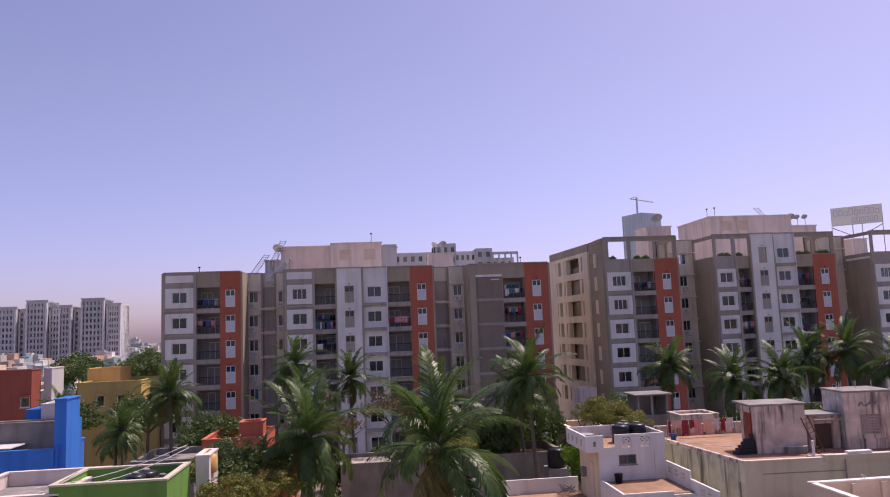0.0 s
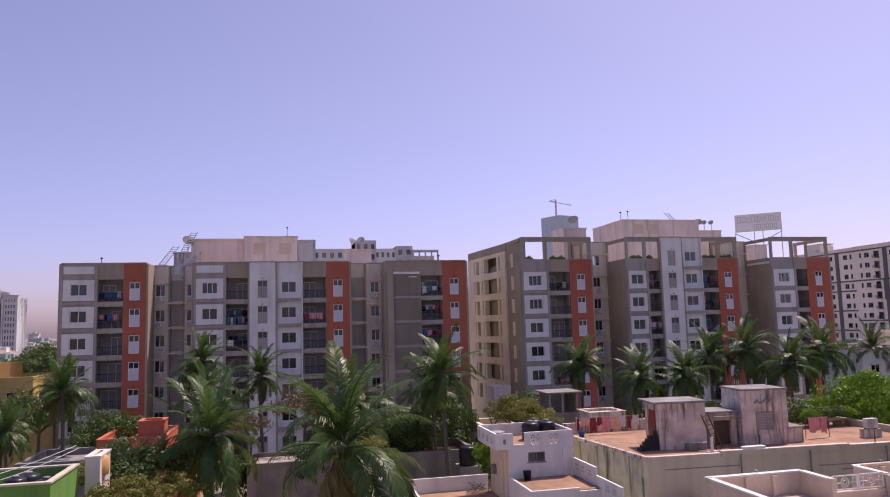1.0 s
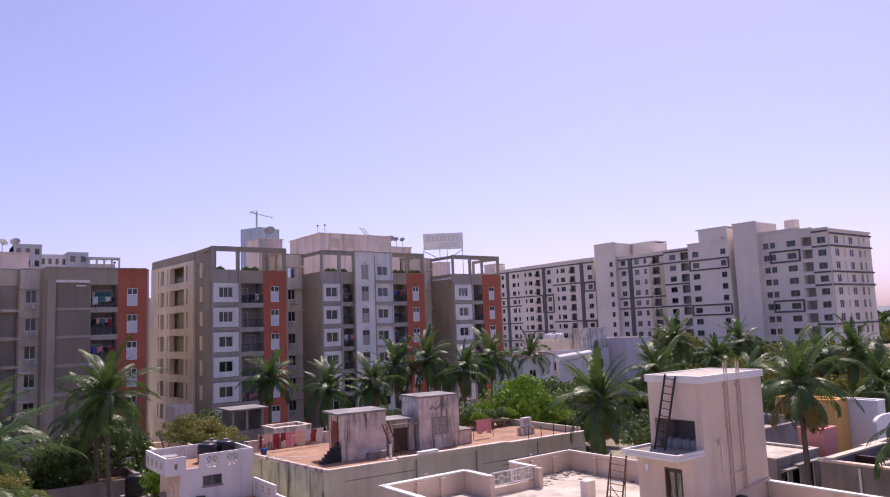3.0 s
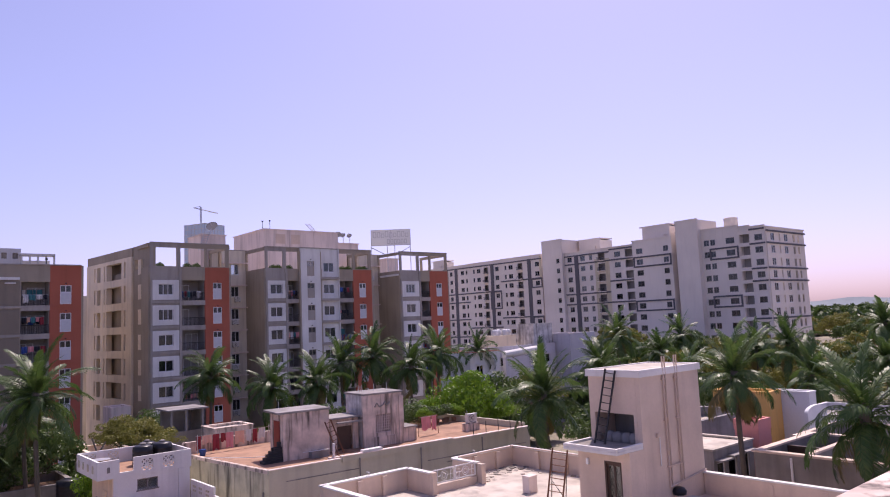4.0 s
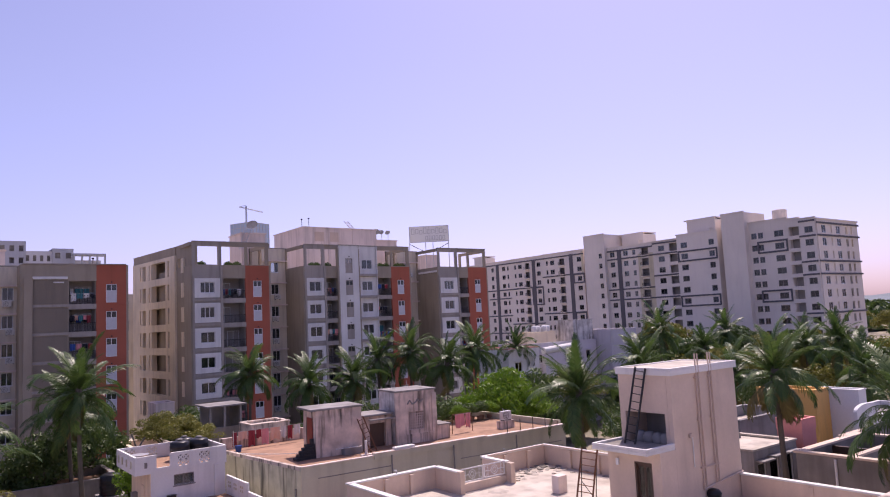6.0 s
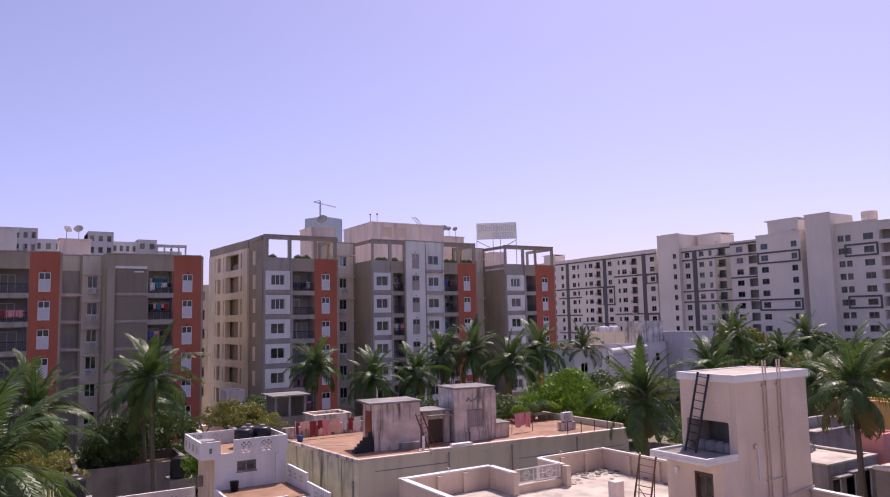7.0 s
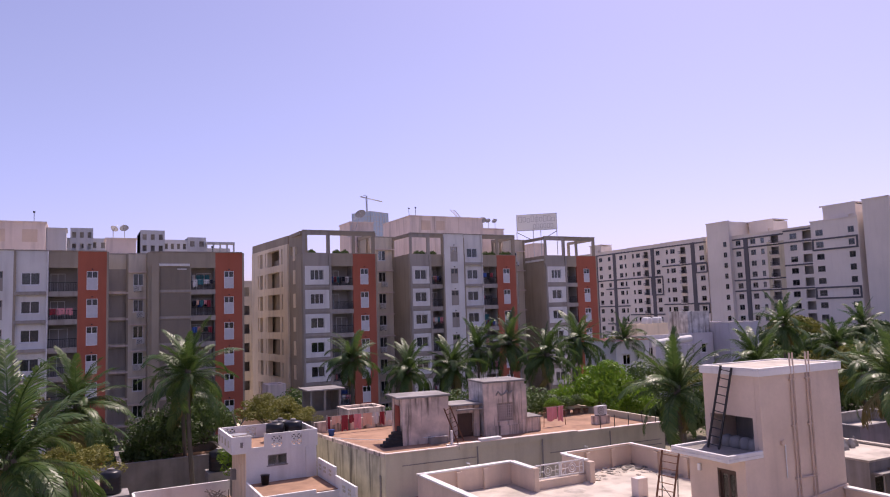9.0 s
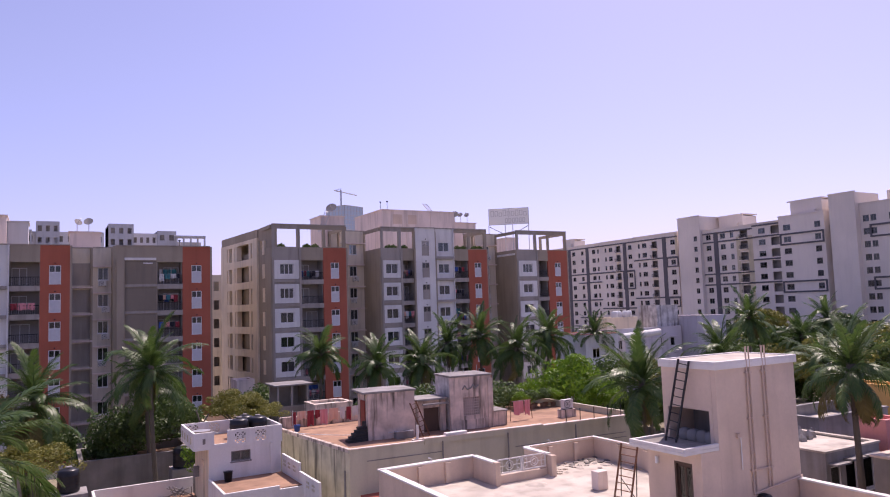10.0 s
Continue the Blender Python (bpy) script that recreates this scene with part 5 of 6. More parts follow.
part("mount", Shape().tube((0, 0, 0), (0, 0, 0.3), 0.04, 6), M["steel"], dsh)
jk = thing("junk_heap", "tangle of grey sticks and scrap on the terrace", "scrap", move(13.2, 47.9, 4.05))
for i in range(14):
    part("stick", Shape().tube((rng.uniform(-1, 0.6), rng.uniform(-0.7, 0.7), 0.05), (rng.uniform(-1, 0.6), rng.uniform(-0.7, 0.7), rng.uniform(0.2, 0.8)), 0.03, 5), M["concrete"], jk)
pl = thing("wall_cap", "pair of rough poles leaning over the white roof", "pole", move(14.9, 49.2, WZ))
part("pole", Shape().tube((0, 0, -0.4), (-0.6, 0.3, 1.6), 0.05, 6), M["bark"], pl)
part("pole", Shape().tube((-1.0, 0, -0.4), (0.2, 0.3, 1.3), 0.05, 6), M["bark"], pl)


# ---------------------------------------------------------------- other houses
def house(name, label, x0, x1, y0, y1, h, wall, roof="terracotta", par=0.6, wins=(), side=(), m=None, group="low houses", slab=True, cap=None, floors=1):
    """Flat-roofed house with parapet; wins: (x, z, w, h) on the south face; side: (y, z, w, h) on the east face."""
    ob = thing(name, label, "house", m or move((x0 + x1) / 2, y0, 0), group)
    w, d = (x1 - x0) / 2, y1 - y0
    hs = [(a - b / 2, a + b / 2, z - c / 2, z + c / 2) for a, z, b, c in wins]
    part("south_wall", Shape().wall(-w, w, 0, h + par, 0, 0.2, hs), M[wall], ob)
    part("west_wall", Shape().box(-w, -w + 0.2, 0.202, d, 0, h + par), M[wall], ob)
    es = Shape().wall(0.202, d, 0, h + par, 0, 0.2, [(a - b / 2, a + b / 2, z - c / 2, z + c / 2) for a, z, b, c in side])
    es.v = [(w - 0.2 + dd, u, z) for u, dd, z in es.v]
    part("east_wall", es, M[wall], ob)
    part("north_wall", Shape().box(-w + 0.201, w - 0.201, d - 0.2, d, 0, h + par), M[wall], ob)
    part("roof", Shape().box(-w + 0.201, w - 0.201, 0.201, d - 0.201, h - 0.15, h), M[roof], ob)
    part("core", Shape().box(-w + 0.21, w - 0.7, 0.7, d - 0.21, 0, h - 0.16), M["inner"], ob)
    c = M[cap or wall]
    part("coping", Shape().box(-w - 0.05, w + 0.05, -0.05, 0.25, h + par + 0.002, h + par + 0.09), c, ob)
    part("coping", Shape().box(-w - 0.05, w + 0.05, d - 0.25, d + 0.05, h + par + 0.002, h + par + 0.09), c, ob)
    part("coping", Shape().box(-w - 0.05, -w + 0.25, 0.252, d - 0.252, h + par + 0.002, h + par + 0.09), c, ob)
    part("coping", Shape().box(w - 0.25, w + 0.05, 0.252, d - 0.252, h + par + 0.002, h + par + 0.09), c, ob)
    for a, z, b, cc in wins:
        window(ob, a, z, 0, b, cc, 2 if b > 0.9 else 1, "frame")
        if b < 2.5:
            part("sunshade", Shape().box(a - b / 2 - 0.15, a + b / 2 + 0.15, -0.45, -0.003, z + cc / 2 + 0.1, z + cc / 2 + 0.18), M[wall], ob)
    return ob


# western side
house("green_house", "leaf-green house with a pale roof rim and black tanks", -15.3, -9.9, 36.5, 40.9, 7.6, "leafgreen", "concrete", 1.1, [(-1, 5.6, 1.2, 1.2)], cap="olive")
water_tank(-11.8, 39.6, 7.6, 0.6, 1.1)
water_tank(-10.8, 39.0, 7.6, 0.55, 0.9)
water_tank(-11.9, 38.2, 7.6, 0.5, 1.2)
house("white_annex", "narrow off-white house with a stepped wall beside the green one", -9.6, -8.9, 41.0, 43.2, 8.0, "offwhite", "slab", 1.0)
at_ = thing("amber_tank", "amber plastic water tank on a roof", "water tank", move(-9.25, 41.9, 8.0), "roof tanks")
part("body", Shape().lathe(0, 0, [(0.55, 0), (0.6, 0.1), (0.6, 0.8), (0.4, 1.0), (0.15, 1.05)], 18), M["amber"], at_, smooth=True)
house("blue_house", "bright blue house with stepped parapets and roof stair", -28.0, -19.2, 46.3, 51.0, 8.1, "blue", "concrete", 0.95, (), [(1.8, 6.4, 0.7, 0.9)])
house("blue_stair_wall", "tall bright blue stair wall on the blue house", -19.3, -18.6, 46.6, 48.6, 10.8, "blue", "concrete", 1.2, (), [(2.2, 8.6, 0.6, 0.9), (1.2, 6.6, 0.6, 0.9)])
house("blue_stair_wall", "lower bright blue wall stepping down the blue house", -23.2, -22.0, 51.6, 53.6, 10.3, "blue", "concrete", 0.7)
house("roof_tank_room", "pale grey tank block above the blue house", -21.9, -20.4, 50.8, 52.8, 10.8, "tower_pale", "concrete", 0.6)
house("roof_store", "grey weathered room on the blue house", -26.0, -19.4, 49.3, 50.7, 10.2, "block", "terracotta", 0.2)
bw = thing("blue_side_wall", "sunlit blue side wall stepping up to the stair wall", "wall", move(-19.0, 46.4, 0), "low houses")
for k_, (y0, y1, z1) in enumerate(((0, 1.0, 9.3), (1.001, 2.2, 10.0), (2.201, 3.6, 10.6))):
    part("step", Shape().box(-0.18, 0, y0, y1, 0, z1), M["blue"], bw)
sh = thing("sheet_roof", "pale blue corrugated sheet roof over the blue house", "sheet roof", move(-25.6, 47.8, 9.15))
part("sheet", Shape().box(-2, 3.6, -0.9, 1.4, 0, 0.06), M["tower_pale"], sh)
for x in (-1.8, 0.4, 3.1):
    part("post", Shape().box(x, x + 0.1, -0.8, -0.7, -1.05, 0), M["concrete"], sh)
house("grey_house", "grey and white low house with cluttered terrace", -20.5, -14.9, 36.5, 43.5, 7.6, "offwhite", "concrete", 0.7, [(0.5, 6.6, 1.4, 1.0)], cap="offwhite")
house("brick_house", "brick-red painted house with a white cornice", -44.0, -34.4, 77.5, 79.6, 11.9, "brick_red", "slab", 0.9, [(4.2, 9.6, 0.9, 1.0)])
house("white_strip_house", "tall white house edge behind the brick-red one", -34.3, -33.5, 80.0, 83.0, 12.0, "tower_pale", "slab", 0.8)
house("mustard_house", "mustard-yellow house with a projecting balcony slab", -30.9, -24.4, 80.0, 88.0, 10.1, "yellow", "slab", 1.0, [(-0.9, 9.2, 0.8, 1.1), (1.2, 9.2, 0.8, 1.1)], [(3.5, 8.6, 3.0, 1.6)])
house("amber_roof_room", "amber room on the mustard house's roof", -31.4, -27.9, 84.0, 87.6, 12.0, "amber", "slab", 0.4)
bs = thing("balcony_slab", "mustard balcony slab with a pale rim", "balcony", move(-23.2, 80.2, 8.4))
part("slab", Shape().box(-1.2, 1.2, -1.0, 3, 0, 0.25), M["yellow"], bs)
part("rim", Shape().box(-1.25, 1.25, -1.05, -0.95, 0.252, 0.6), M["cream"], bs)
part("column", Shape().box(0.9, 1.15, 2.4, 2.65, 0.252, 2.6), M["cream"], bs)
house("dark_shed", "dark low shed between the palms", -17.5, -13.0, 55.0, 61.0, 6.2, "concrete", "concrete", 0.4, [(-0.8, 4.6, 1.0, 1.2)])
house("coral_house", "coral-red house with low parapet and roof box", -12.9, -8.2, 57.0, 63.0, 6.9, "coral", "terracotta", 0.75)
house("coral_roof_box", "coral-red tank box on the coral house", -10.2, -8.4, 57.4, 59.2, 8.4, "coral", "slab", 0.35)
house("coral_house", "low coral-red house half hidden by palms", -8.6, -5.2, 46.5, 52.0, 5.0, "coral", "terracotta", 0.7)
house("yellow_shed", "pale yellow shed with a sunlit flat roof", -2.6, 4.4, 60.0, 65.0, 4.4, "block", "slab", 0.25)
house("low_house", "low sunlit roof in front of the palms", -1.5, 5.0, 34.5, 40.0, 6.0, "offwhite", "slab", 0.15)
house("grey_shed", "grey shed with a concrete roof rim", 8.0, 15.8, 59.5, 65.5, 4.2, "block", "terracotta", 0.6)
house("grey_shed", "weathered low house among the palms", 17.4, 20.5, 62.0, 67.0, 5.6, "cream", "terracotta", 0.6)
water_tank(14.8, 57.6, 4.0, 0.75, 1.5)
water_tank(6.9, 44.8, 6.0, 0.55, 1.25)
ts = thing("tank_stand", "concrete stand carrying a black tank", "stand", move(6.9, 44.8, 0))
part("stand", Shape().box(-0.9, 0.9, -0.9, 0.9, 0, 5.98), M["concrete"], ts)
ts = thing("tank_stand", "concrete stand carrying a black tank", "stand", move(14.8, 57.6, 0))
part("stand", Shape().box(-0.9, 0.9, -0.9, 0.9, 0, 3.98), M["concrete"], ts)
house("pale_low_house", "pale house at the foot of the apartment blocks", 24.6, 26.6, 83.0, 86.0, 7.0, "offwhite", "slab", 0.6)
shd = thing("open_shed", "dark open shed with a thin weathered slab roof", "shed", move(23.4, 58.0, 0), "low houses")
part("roof_slab", Shape().box(-1.6, 1.6, -0.2, 2.8, 9.2, 9.32), M["concrete"], shd)
part("low_wall", Shape().box(-1.3, 1.3, 0.0, 0.2, 0, 7.6), M["block"], shd)
part("back_wall", Shape().box(-1.3, 1.3, 2.3, 2.5, 0, 9.19), M["concrete"], shd)
part("side_wall", Shape().box(1.1, 1.3, 0.21, 2.29, 0, 9.19), M["block"], shd)
for x_ in (-1.25, -0.1, 1.2):
    part("post", Shape().box(x_ - 0.08, x_ + 0.08, 0.02, 0.18, 7.601, 9.19), M["concrete"], shd)
house("grey_roof_tank", "blackened concrete tank room with a pale slab", 23.5, 26.5, 53.0, 55.5, 7.95, "weathered", "slab", 0.12)
# eastern side
house("white_hall", "white house with cluttered roof between the palms", 69.0, 82.5, 71.0, 77.0, 10.9, "mauve", "slab", 0.5, [(-4.6, 9.4, 1.4, 1.2), (-1.6, 9.4, 1.4, 1.2), (2.4, 9.4, 1.4, 1.2), (5.0, 9.4, 0.9, 1.2)])
house("cream_roof_room", "cream room on the white house's roof", 70.8, 76.4, 73.0, 76.0, 12.6, "cream", "slab", 0.25)
house("roof_tank_room", "streaked white tank block raised on the white roof", 78.6, 82.7, 71.6, 75.0, 13.4, "blotched", "slab", 0.9)
house("pale_block", "pale mauve plain block beside the white house", 82.9, 88.6, 68.5, 75.0, 12.2, "mauve", "slab", 0.5)
for i in range(4):
    t = thing("roof_tank", "small white water tank on the white house", "water tank", move(73.4 + 0.95 * i, 74.2 + 0.3 * (i % 2), 12.6), "roof tanks")
    part("body", Shape().lathe(0, 0, [(0.45, 0), (0.45, 1.0), (0.3, 1.15), (0.1, 1.2)], 14), M["tower_pale"], t, smooth=True)
ro = thing("rolled_sheet", "pale rolled tarpaulin lying along the white house's lower roof", "tarpaulin", move(73.6, 69.6, 10.4))
part("roll", Shape().tube((-3.2, 0, 0.1), (3.2, 0, 0.5), 0.45, 10), M["white"], ro)
part("support", Shape().box(-3.2, 3.2, -0.3, 0.3, -10.4, -0.3), M["mauve"], ro)
house("rose_white_house", "white house with a rose roof edge", 63.6, 69.0, 69.0, 75.0, 10.3, "lime", "terracotta", 0.8, [(-1.0, 8.8, 1.2, 1.2)], cap="rosy")
yd = thing("grey_yard_house", "grey unroofed house walls with pale copings", "house", move(39.7, 14.8, 0), "low houses")
lp("west_wall", west_wall(9.0, 18.9, 0, 8.2, 36.5, 0.22, [(17.3, 18.0, 5.7, 6.5)]), M["block"], yd)
lp("north_wall", Shape().box(36.73, 43.0, 18.68, 18.9, 0, 8.2), M["block"], yd)
lp("east_wall", Shape().box(42.8, 43.02, 9.0, 18.67, 0, 8.2), M["block"], yd)
lp("partition", Shape().box(36.73, 42.79, 16.6, 16.78, 0, 8.1), M["block"], yd)
lp("partition", Shape().box(39.6, 39.78, 16.79, 18.67, 0, 8.1), M["wood"], yd)
lp("slab", Shape().box(36.73, 42.79, 9.0, 16.59, 6.4, 6.6), M["concrete"], yd)
for x0, x1, y0, y1, z in ((36.42, 36.8, 9.0, 18.98, 8.2), (36.81, 43.1, 18.6, 18.98, 8.2), (42.72, 43.1, 9.0, 18.59, 8.2), (36.81, 42.71, 16.55, 16.83, 8.1)):
    lp("coping", Shape().box(x0, x1, y0, y1, z + 0.002, z + 0.1), M["pink"], yd)
lp("pipe", Shape().tube((36.44, 17.1, 5.0), (36.44, 17.1, 8.1), 0.06, 8), M["pvc_white"], yd)
house("tan_wall_house", "grey low house with a tan sunlit inner wall", 43.3, 49.5, 14.5, 20.0, 7.0, "block", "concrete", 0.9, cap="pink")
house("unfinished_house", "unfinished grey house with rubble on its roof slab", 36.9, 41.2, 21.3, 27.0, 7.85, "concrete", "slab", 0.04, [(-1.4, 6.6, 0.8, 1.3), (-0.2, 6.6, 0.9, 1.5), (1.2, 6.6, 0.9, 1.5)], cap="slab")
house("grey_wall_house", "plain grey block wall behind the unfinished house", 43.4, 50.2, 25.8, 29.5, 7.6, "concrete", "slab", 0.6)
house("amber_house", "amber house with a tall white fin wall", 54.6, 56.6, 26.6, 31.0, 8.0, "amber", "slab", 0.9)
house("white_fin_house", "white stepped wall beside the amber house", 56.7, 57.9, 24.6, 27.5, 8.0, "tower_pale", "slab", 0.8)
house("white_fin_house", "low white step beside the tall white fin wall", 58.0, 59.4, 24.6, 27.5, 6.9, "tower_pale", "slab", 0.5)
house("white_yard_wall", "white low houses behind the grey yard", 60.5, 68.0, 22.0, 28.0, 6.2, "tower_pale", "concrete", 0.5)
aw = thing("arched_wall", "white screen wall with a curved top", "wall", move(55.5, 23.6, 0))
arch = [(-1.6, 0), (1.6, 0)] + [(1.6 * math.cos(q_), 7.7 + 0.45 * math.sin(q_)) for q_ in [math.pi * i / 10 for i in range(11)]]
sh_ = Shape().prism(arch, 0, 0.25)
sh_.v = [(x_, z_, y_) for x_, y_, z_ in sh_.v]
sh_.f = [tuple(reversed(f_)) for f_ in sh_.f]
part("panel", sh_, M["tower_pale"], aw)
cr_ = thing("corrugated_roof", "pale corrugated sheet roof over a yard", "sheet roof", move(55.5, 21.6, 6.2))
cs = Shape()
for i in range(26):
    cs.tube((-2.9 + 0.23 * i, -0.8, 0.0), (-2.9 + 0.23 * i, 0.9, 0.35), 0.12, 6)
part("sheet", cs, M["tower_pale"], cr_)
for x_ in (-2.8, 2.8):
    part("post", Shape().box(x_ - 0.08, x_ + 0.08, -0.1, 0.1, -6.2, 0.05), M["concrete"], cr_)
rt = thing("rose_tank", "rose-painted open concrete tank on the roof edge", "water tank", move(42.5, 21.9, 0))
part("body", Shape().box(-0.75, 0.75, -0.7, 0.7, 0, 8.3), M["rosy"], rt)
part("rim", Shape().wall(-0.78, 0.78, -0.73, 0.73, 0, 0.6, [(-0.6, 0.6, -0.55, 0.55)]), M["rosy"], rt, at=Matrix.Translation((0, 0, 8.9)) @ Matrix.Rotation(radians(-90), 4, "X"))
for i in range(40):
    rb = thing("brick_rubble", "broken bricks heaped on a grey roof", "rubble", move(38.0 + rng.uniform(0, 2.6), 24.4 + rng.uniform(-0.6, 2.2), 7.85), "rubble on the grey roof")
    part("chunk", Shape().lathe(0, 0, [(rng.uniform(0.12, 0.3), 0), (rng.uniform(0.1, 0.25), rng.uniform(0.1, 0.35)), (0.05, rng.uniform(0.36, 0.5))], 5), M["concrete"], rb)

# slack cables over the western roofs
for p, q, sag in (((-16.2, 37.0, 8.6), (-10.2, 41.6, 9.6), 0.35), ((-15.8, 36.6, 8.5), (-10.0, 41.2, 9.5), 0.45), ((-20.0, 36.5, 7.0), (-14.3, 37.2, 9.2), 0.3), ((19.5, 45.0, 7.6), (25.0, 39.5, 7.9), 0.2)):
    cb_ = thing("cable", "slack pale cable strung between the roofs", "cable", Matrix(), "slack cables")
    pts = [Vector(p).lerp(Vector(q), i / 12) - Vector((0, 0, sag * math.sin(math.pi * i / 12))) for i in range(13)]
    part("wire", Shape().path(pts, 0.022, 5), M["pvc_white"], cb_)

# ---------------------------------------------------------------- distance
def slab_tower(x, y, w, d, h, turn, mat, cols, rows, pitch=3.0, group="distant towers", label="distant grey high-rise with pale balcony strips"):
    ob = thing("high_rise", label, "high-rise", move(x, y, 0, turn), group)
    hs = []
    cw = w / cols
    for i in range(cols):
        for j in range(rows):
            z = h - 1.8 - pitch * j
            hs.append((-w / 2 + cw * (i + 0.25), -w / 2 + cw * (i + 0.75), z - 0.75, z + 0.75))
    part("wall", Shape().wall(-w / 2, w / 2, 0, h, 0, 0.4, hs), M[mat], ob)
    part("core", Shape().box(-w / 2, w / 2, 1.2, d, 0, h - 0.4), M["concrete"], ob)
    if w > 3.5 and y > 300:
        for fx in (-w / 2 + 0.3, w / 2 - 0.3):
            part("fin", Shape().box(fx - 0.35, fx + 0.35, -0.9, -0.01, 0, h - 1.0), M["tower_pale"], ob)
        part("cornice", Shape().box(-w / 2 - 0.2, w / 2 + 0.2, -0.4, 0.6, h + 0.01, h + 0.5), M["tower_grey"], ob)
    part("side_wall", Shape().box(-w / 2, -w / 2 + 0.3, 0.402, d, 0, h), M[mat], ob)
    part("side_wall", Shape().box(w / 2 - 0.3, w / 2, 0.402, d, 0, h), M[mat], ob)
    return ob


for x, w, h, mat, c in ((-158, 9, 31.5, "tower_grey", 3), (-151.5, 4, 30.5, "tower_pale", 1), (-145.0, 8.5, 34.0, "tower_grey", 3), (-138.2, 5, 31.0, "tower_pale", 2), (-133.0, 5.2, 31.5, "tower_grey", 2), (-128.4, 4, 30.0, "tower_pale", 1), (-121.5, 9.5, 34.2, "tower_grey", 3), (-113.6, 6.0, 31.8, "tower_pale", 3)):
    slab_tower(x, 330 + (3 if mat == "tower_pale" else 0), w, 14, h, 4, mat, c * 2, 13, 2.6)
for x, w, h, mat, c, y in ((8.7, 20, 37.4, "tower_pale", 9, 204), (5.9, 5.2, 39.9, "tower_grey", 3, 203), (22.7, 6, 39.7, "tower_grey", 3, 203), (28.5, 6.2, 37.4, "tower_pale", 4, 204), (34.0, 4.8, 38.1, "tower_grey", 2, 203.5), (39.5, 6.8, 35.2, "tower_pale", 3, 204), (-4.5, 7.0, 36.6, "tower_pale", 3, 205)):
    slab_tower(x, y, w, 12, h, 0, mat, c, 9, group="far pale blocks", label="far pale apartment block with small windows")
for x, w, h in ((-2.0, 9.0, 0.5), (39.8, 7.6, 0.5)):
    rf_ = thing("roof_pergola", "flat pergola slab on a far block's roof", "pergola", move(x, 201, 37.0 if x < 10 else 36.2))
    part("slab", Shape().box(-w / 2, w / 2, 0, 3, 0, h), M["tower_grey"], rf_)
    for i in range(5):
        part("post", Shape().box(-w / 2 + i * w / 4.2, -w / 2 + i * w / 4.2 + 0.4, 0.3, 0.7, -37.0 if x < 10 else -36.2, 0), M["tower_grey"], rf_)
gt = thing("glass_tower", "high-rise glazed in haze-paled blue with a fine mullion grid", "high-rise", Matrix.Translation((171.8, 424, 0)) @ Matrix.Rotation(radians(-21), 4, "Z") @ Matrix.Diagonal((1.8, 1.8, 1.57, 1)), "distant towers")
part("glazed_core", Shape().prism([(0, 0), (6.6, 6.6), (0, 13.2), (-6.6, 6.6)], 0, 52.4), M["glazing"], gt)
for s_ in (-1, 1):
    gm = Shape()
    for i in range(7):
        t_ = 6.6 * i / 6
        gm.tube((s_ * t_, t_ - 0.12, 30), (s_ * t_, t_ - 0.12, 52.4), 0.13, 4)
    for j in range(12):
        gm.tube((0, -0.12, 30.6 + 1.98 * j), (s_ * 6.6, 6.48, 30.6 + 1.98 * j), 0.13, 4)
    part("mullion_grid", gm, M["tower_pale"], gt)
slab_tower(30.4, 118.0, 7, 10, 21.5, 0, "beige", 4, 6, group="far pale blocks", label="beige apartment block seen through the gap")
cr = thing("tower_crane", "thin tower crane on the distant high-rise", "crane", Matrix.Translation((171.0, 428, 82.0)) @ Matrix.Scale(1.8, 4))
part("mast", Shape().box(-0.25, 0.25, -0.25, 0.25, 0, 6), M["steel"], cr)
part("jib", Shape().tube((-2.5, 0, 5.6), (6, 0, 4.2), 0.22, 5), M["steel"], cr)
part("stay", Shape().tube((0, 0, 6.3), (-2.5, 0, 5.6), 0.12, 4), M["steel"], cr)

# low town along the western horizon, one sheet of small blocks
tr = random.Random(31)
town = Shape()
for i in range(700):
    a = math.radians(tr.uniform(4, 40))
    r = tr.uniform(110, 900) if i > 60 else tr.uniform(100, 200)
    x, y = -math.sin(a) * r, math.cos(a) * r
    if r < 330 and x > -28:
        continue
    w, d, h = tr.uniform(2, 5.5), tr.uniform(2, 5), tr.uniform(5.5, 11.0) + (tr.random() < 0.1) * r * 0.008
    town.box(x - w, x + w, y - d, y + d, 0, h)
    town.box(x - w * 0.4, x + w * 0.3, y - d * 0.4, y + d * 0.4, h, h + tr.uniform(1, 2.5))
tagged(part("town", town, M["town"]), "pale flat-roofed town spreading to the horizon", "town", kind="stuff")
tagged(part("town", Shape().box(-46, -27, 150, 156, 0, 10.5), CLOTHS[3]), "teal shed roofs among the far town", "town", kind="stuff")

# ---------------------------------------------------------------- roof furniture
def dish(x, y, z, turn, r=0.75):
    ob = thing("satellite_dish", "grey satellite dish on a roof", "satellite dish", move(x, y, z, turn), "satellite dishes")
    s = Shape().lathe(0, 0, [(0.04, 0), (r * 0.5, 0.06), (r * 0.85, 0.2), (r, 0.3), (r * 1.02, 0.3)], 18)
    b = part("dish", s, M["concrete"], ob, smooth=True, at=Matrix.Translation((0, 0, 0.9)) @ Matrix.Rotation(radians(55), 4, "X"))
    part("arm", Shape().tube((0, 0, 0), (0, 0, 0.9), 0.04, 6), M["steel"], b)
    part("mast", Shape().tube((0, 0, -0.6), (0, 0, 0.95), 0.05, 6), M["steel"], ob)
    return ob


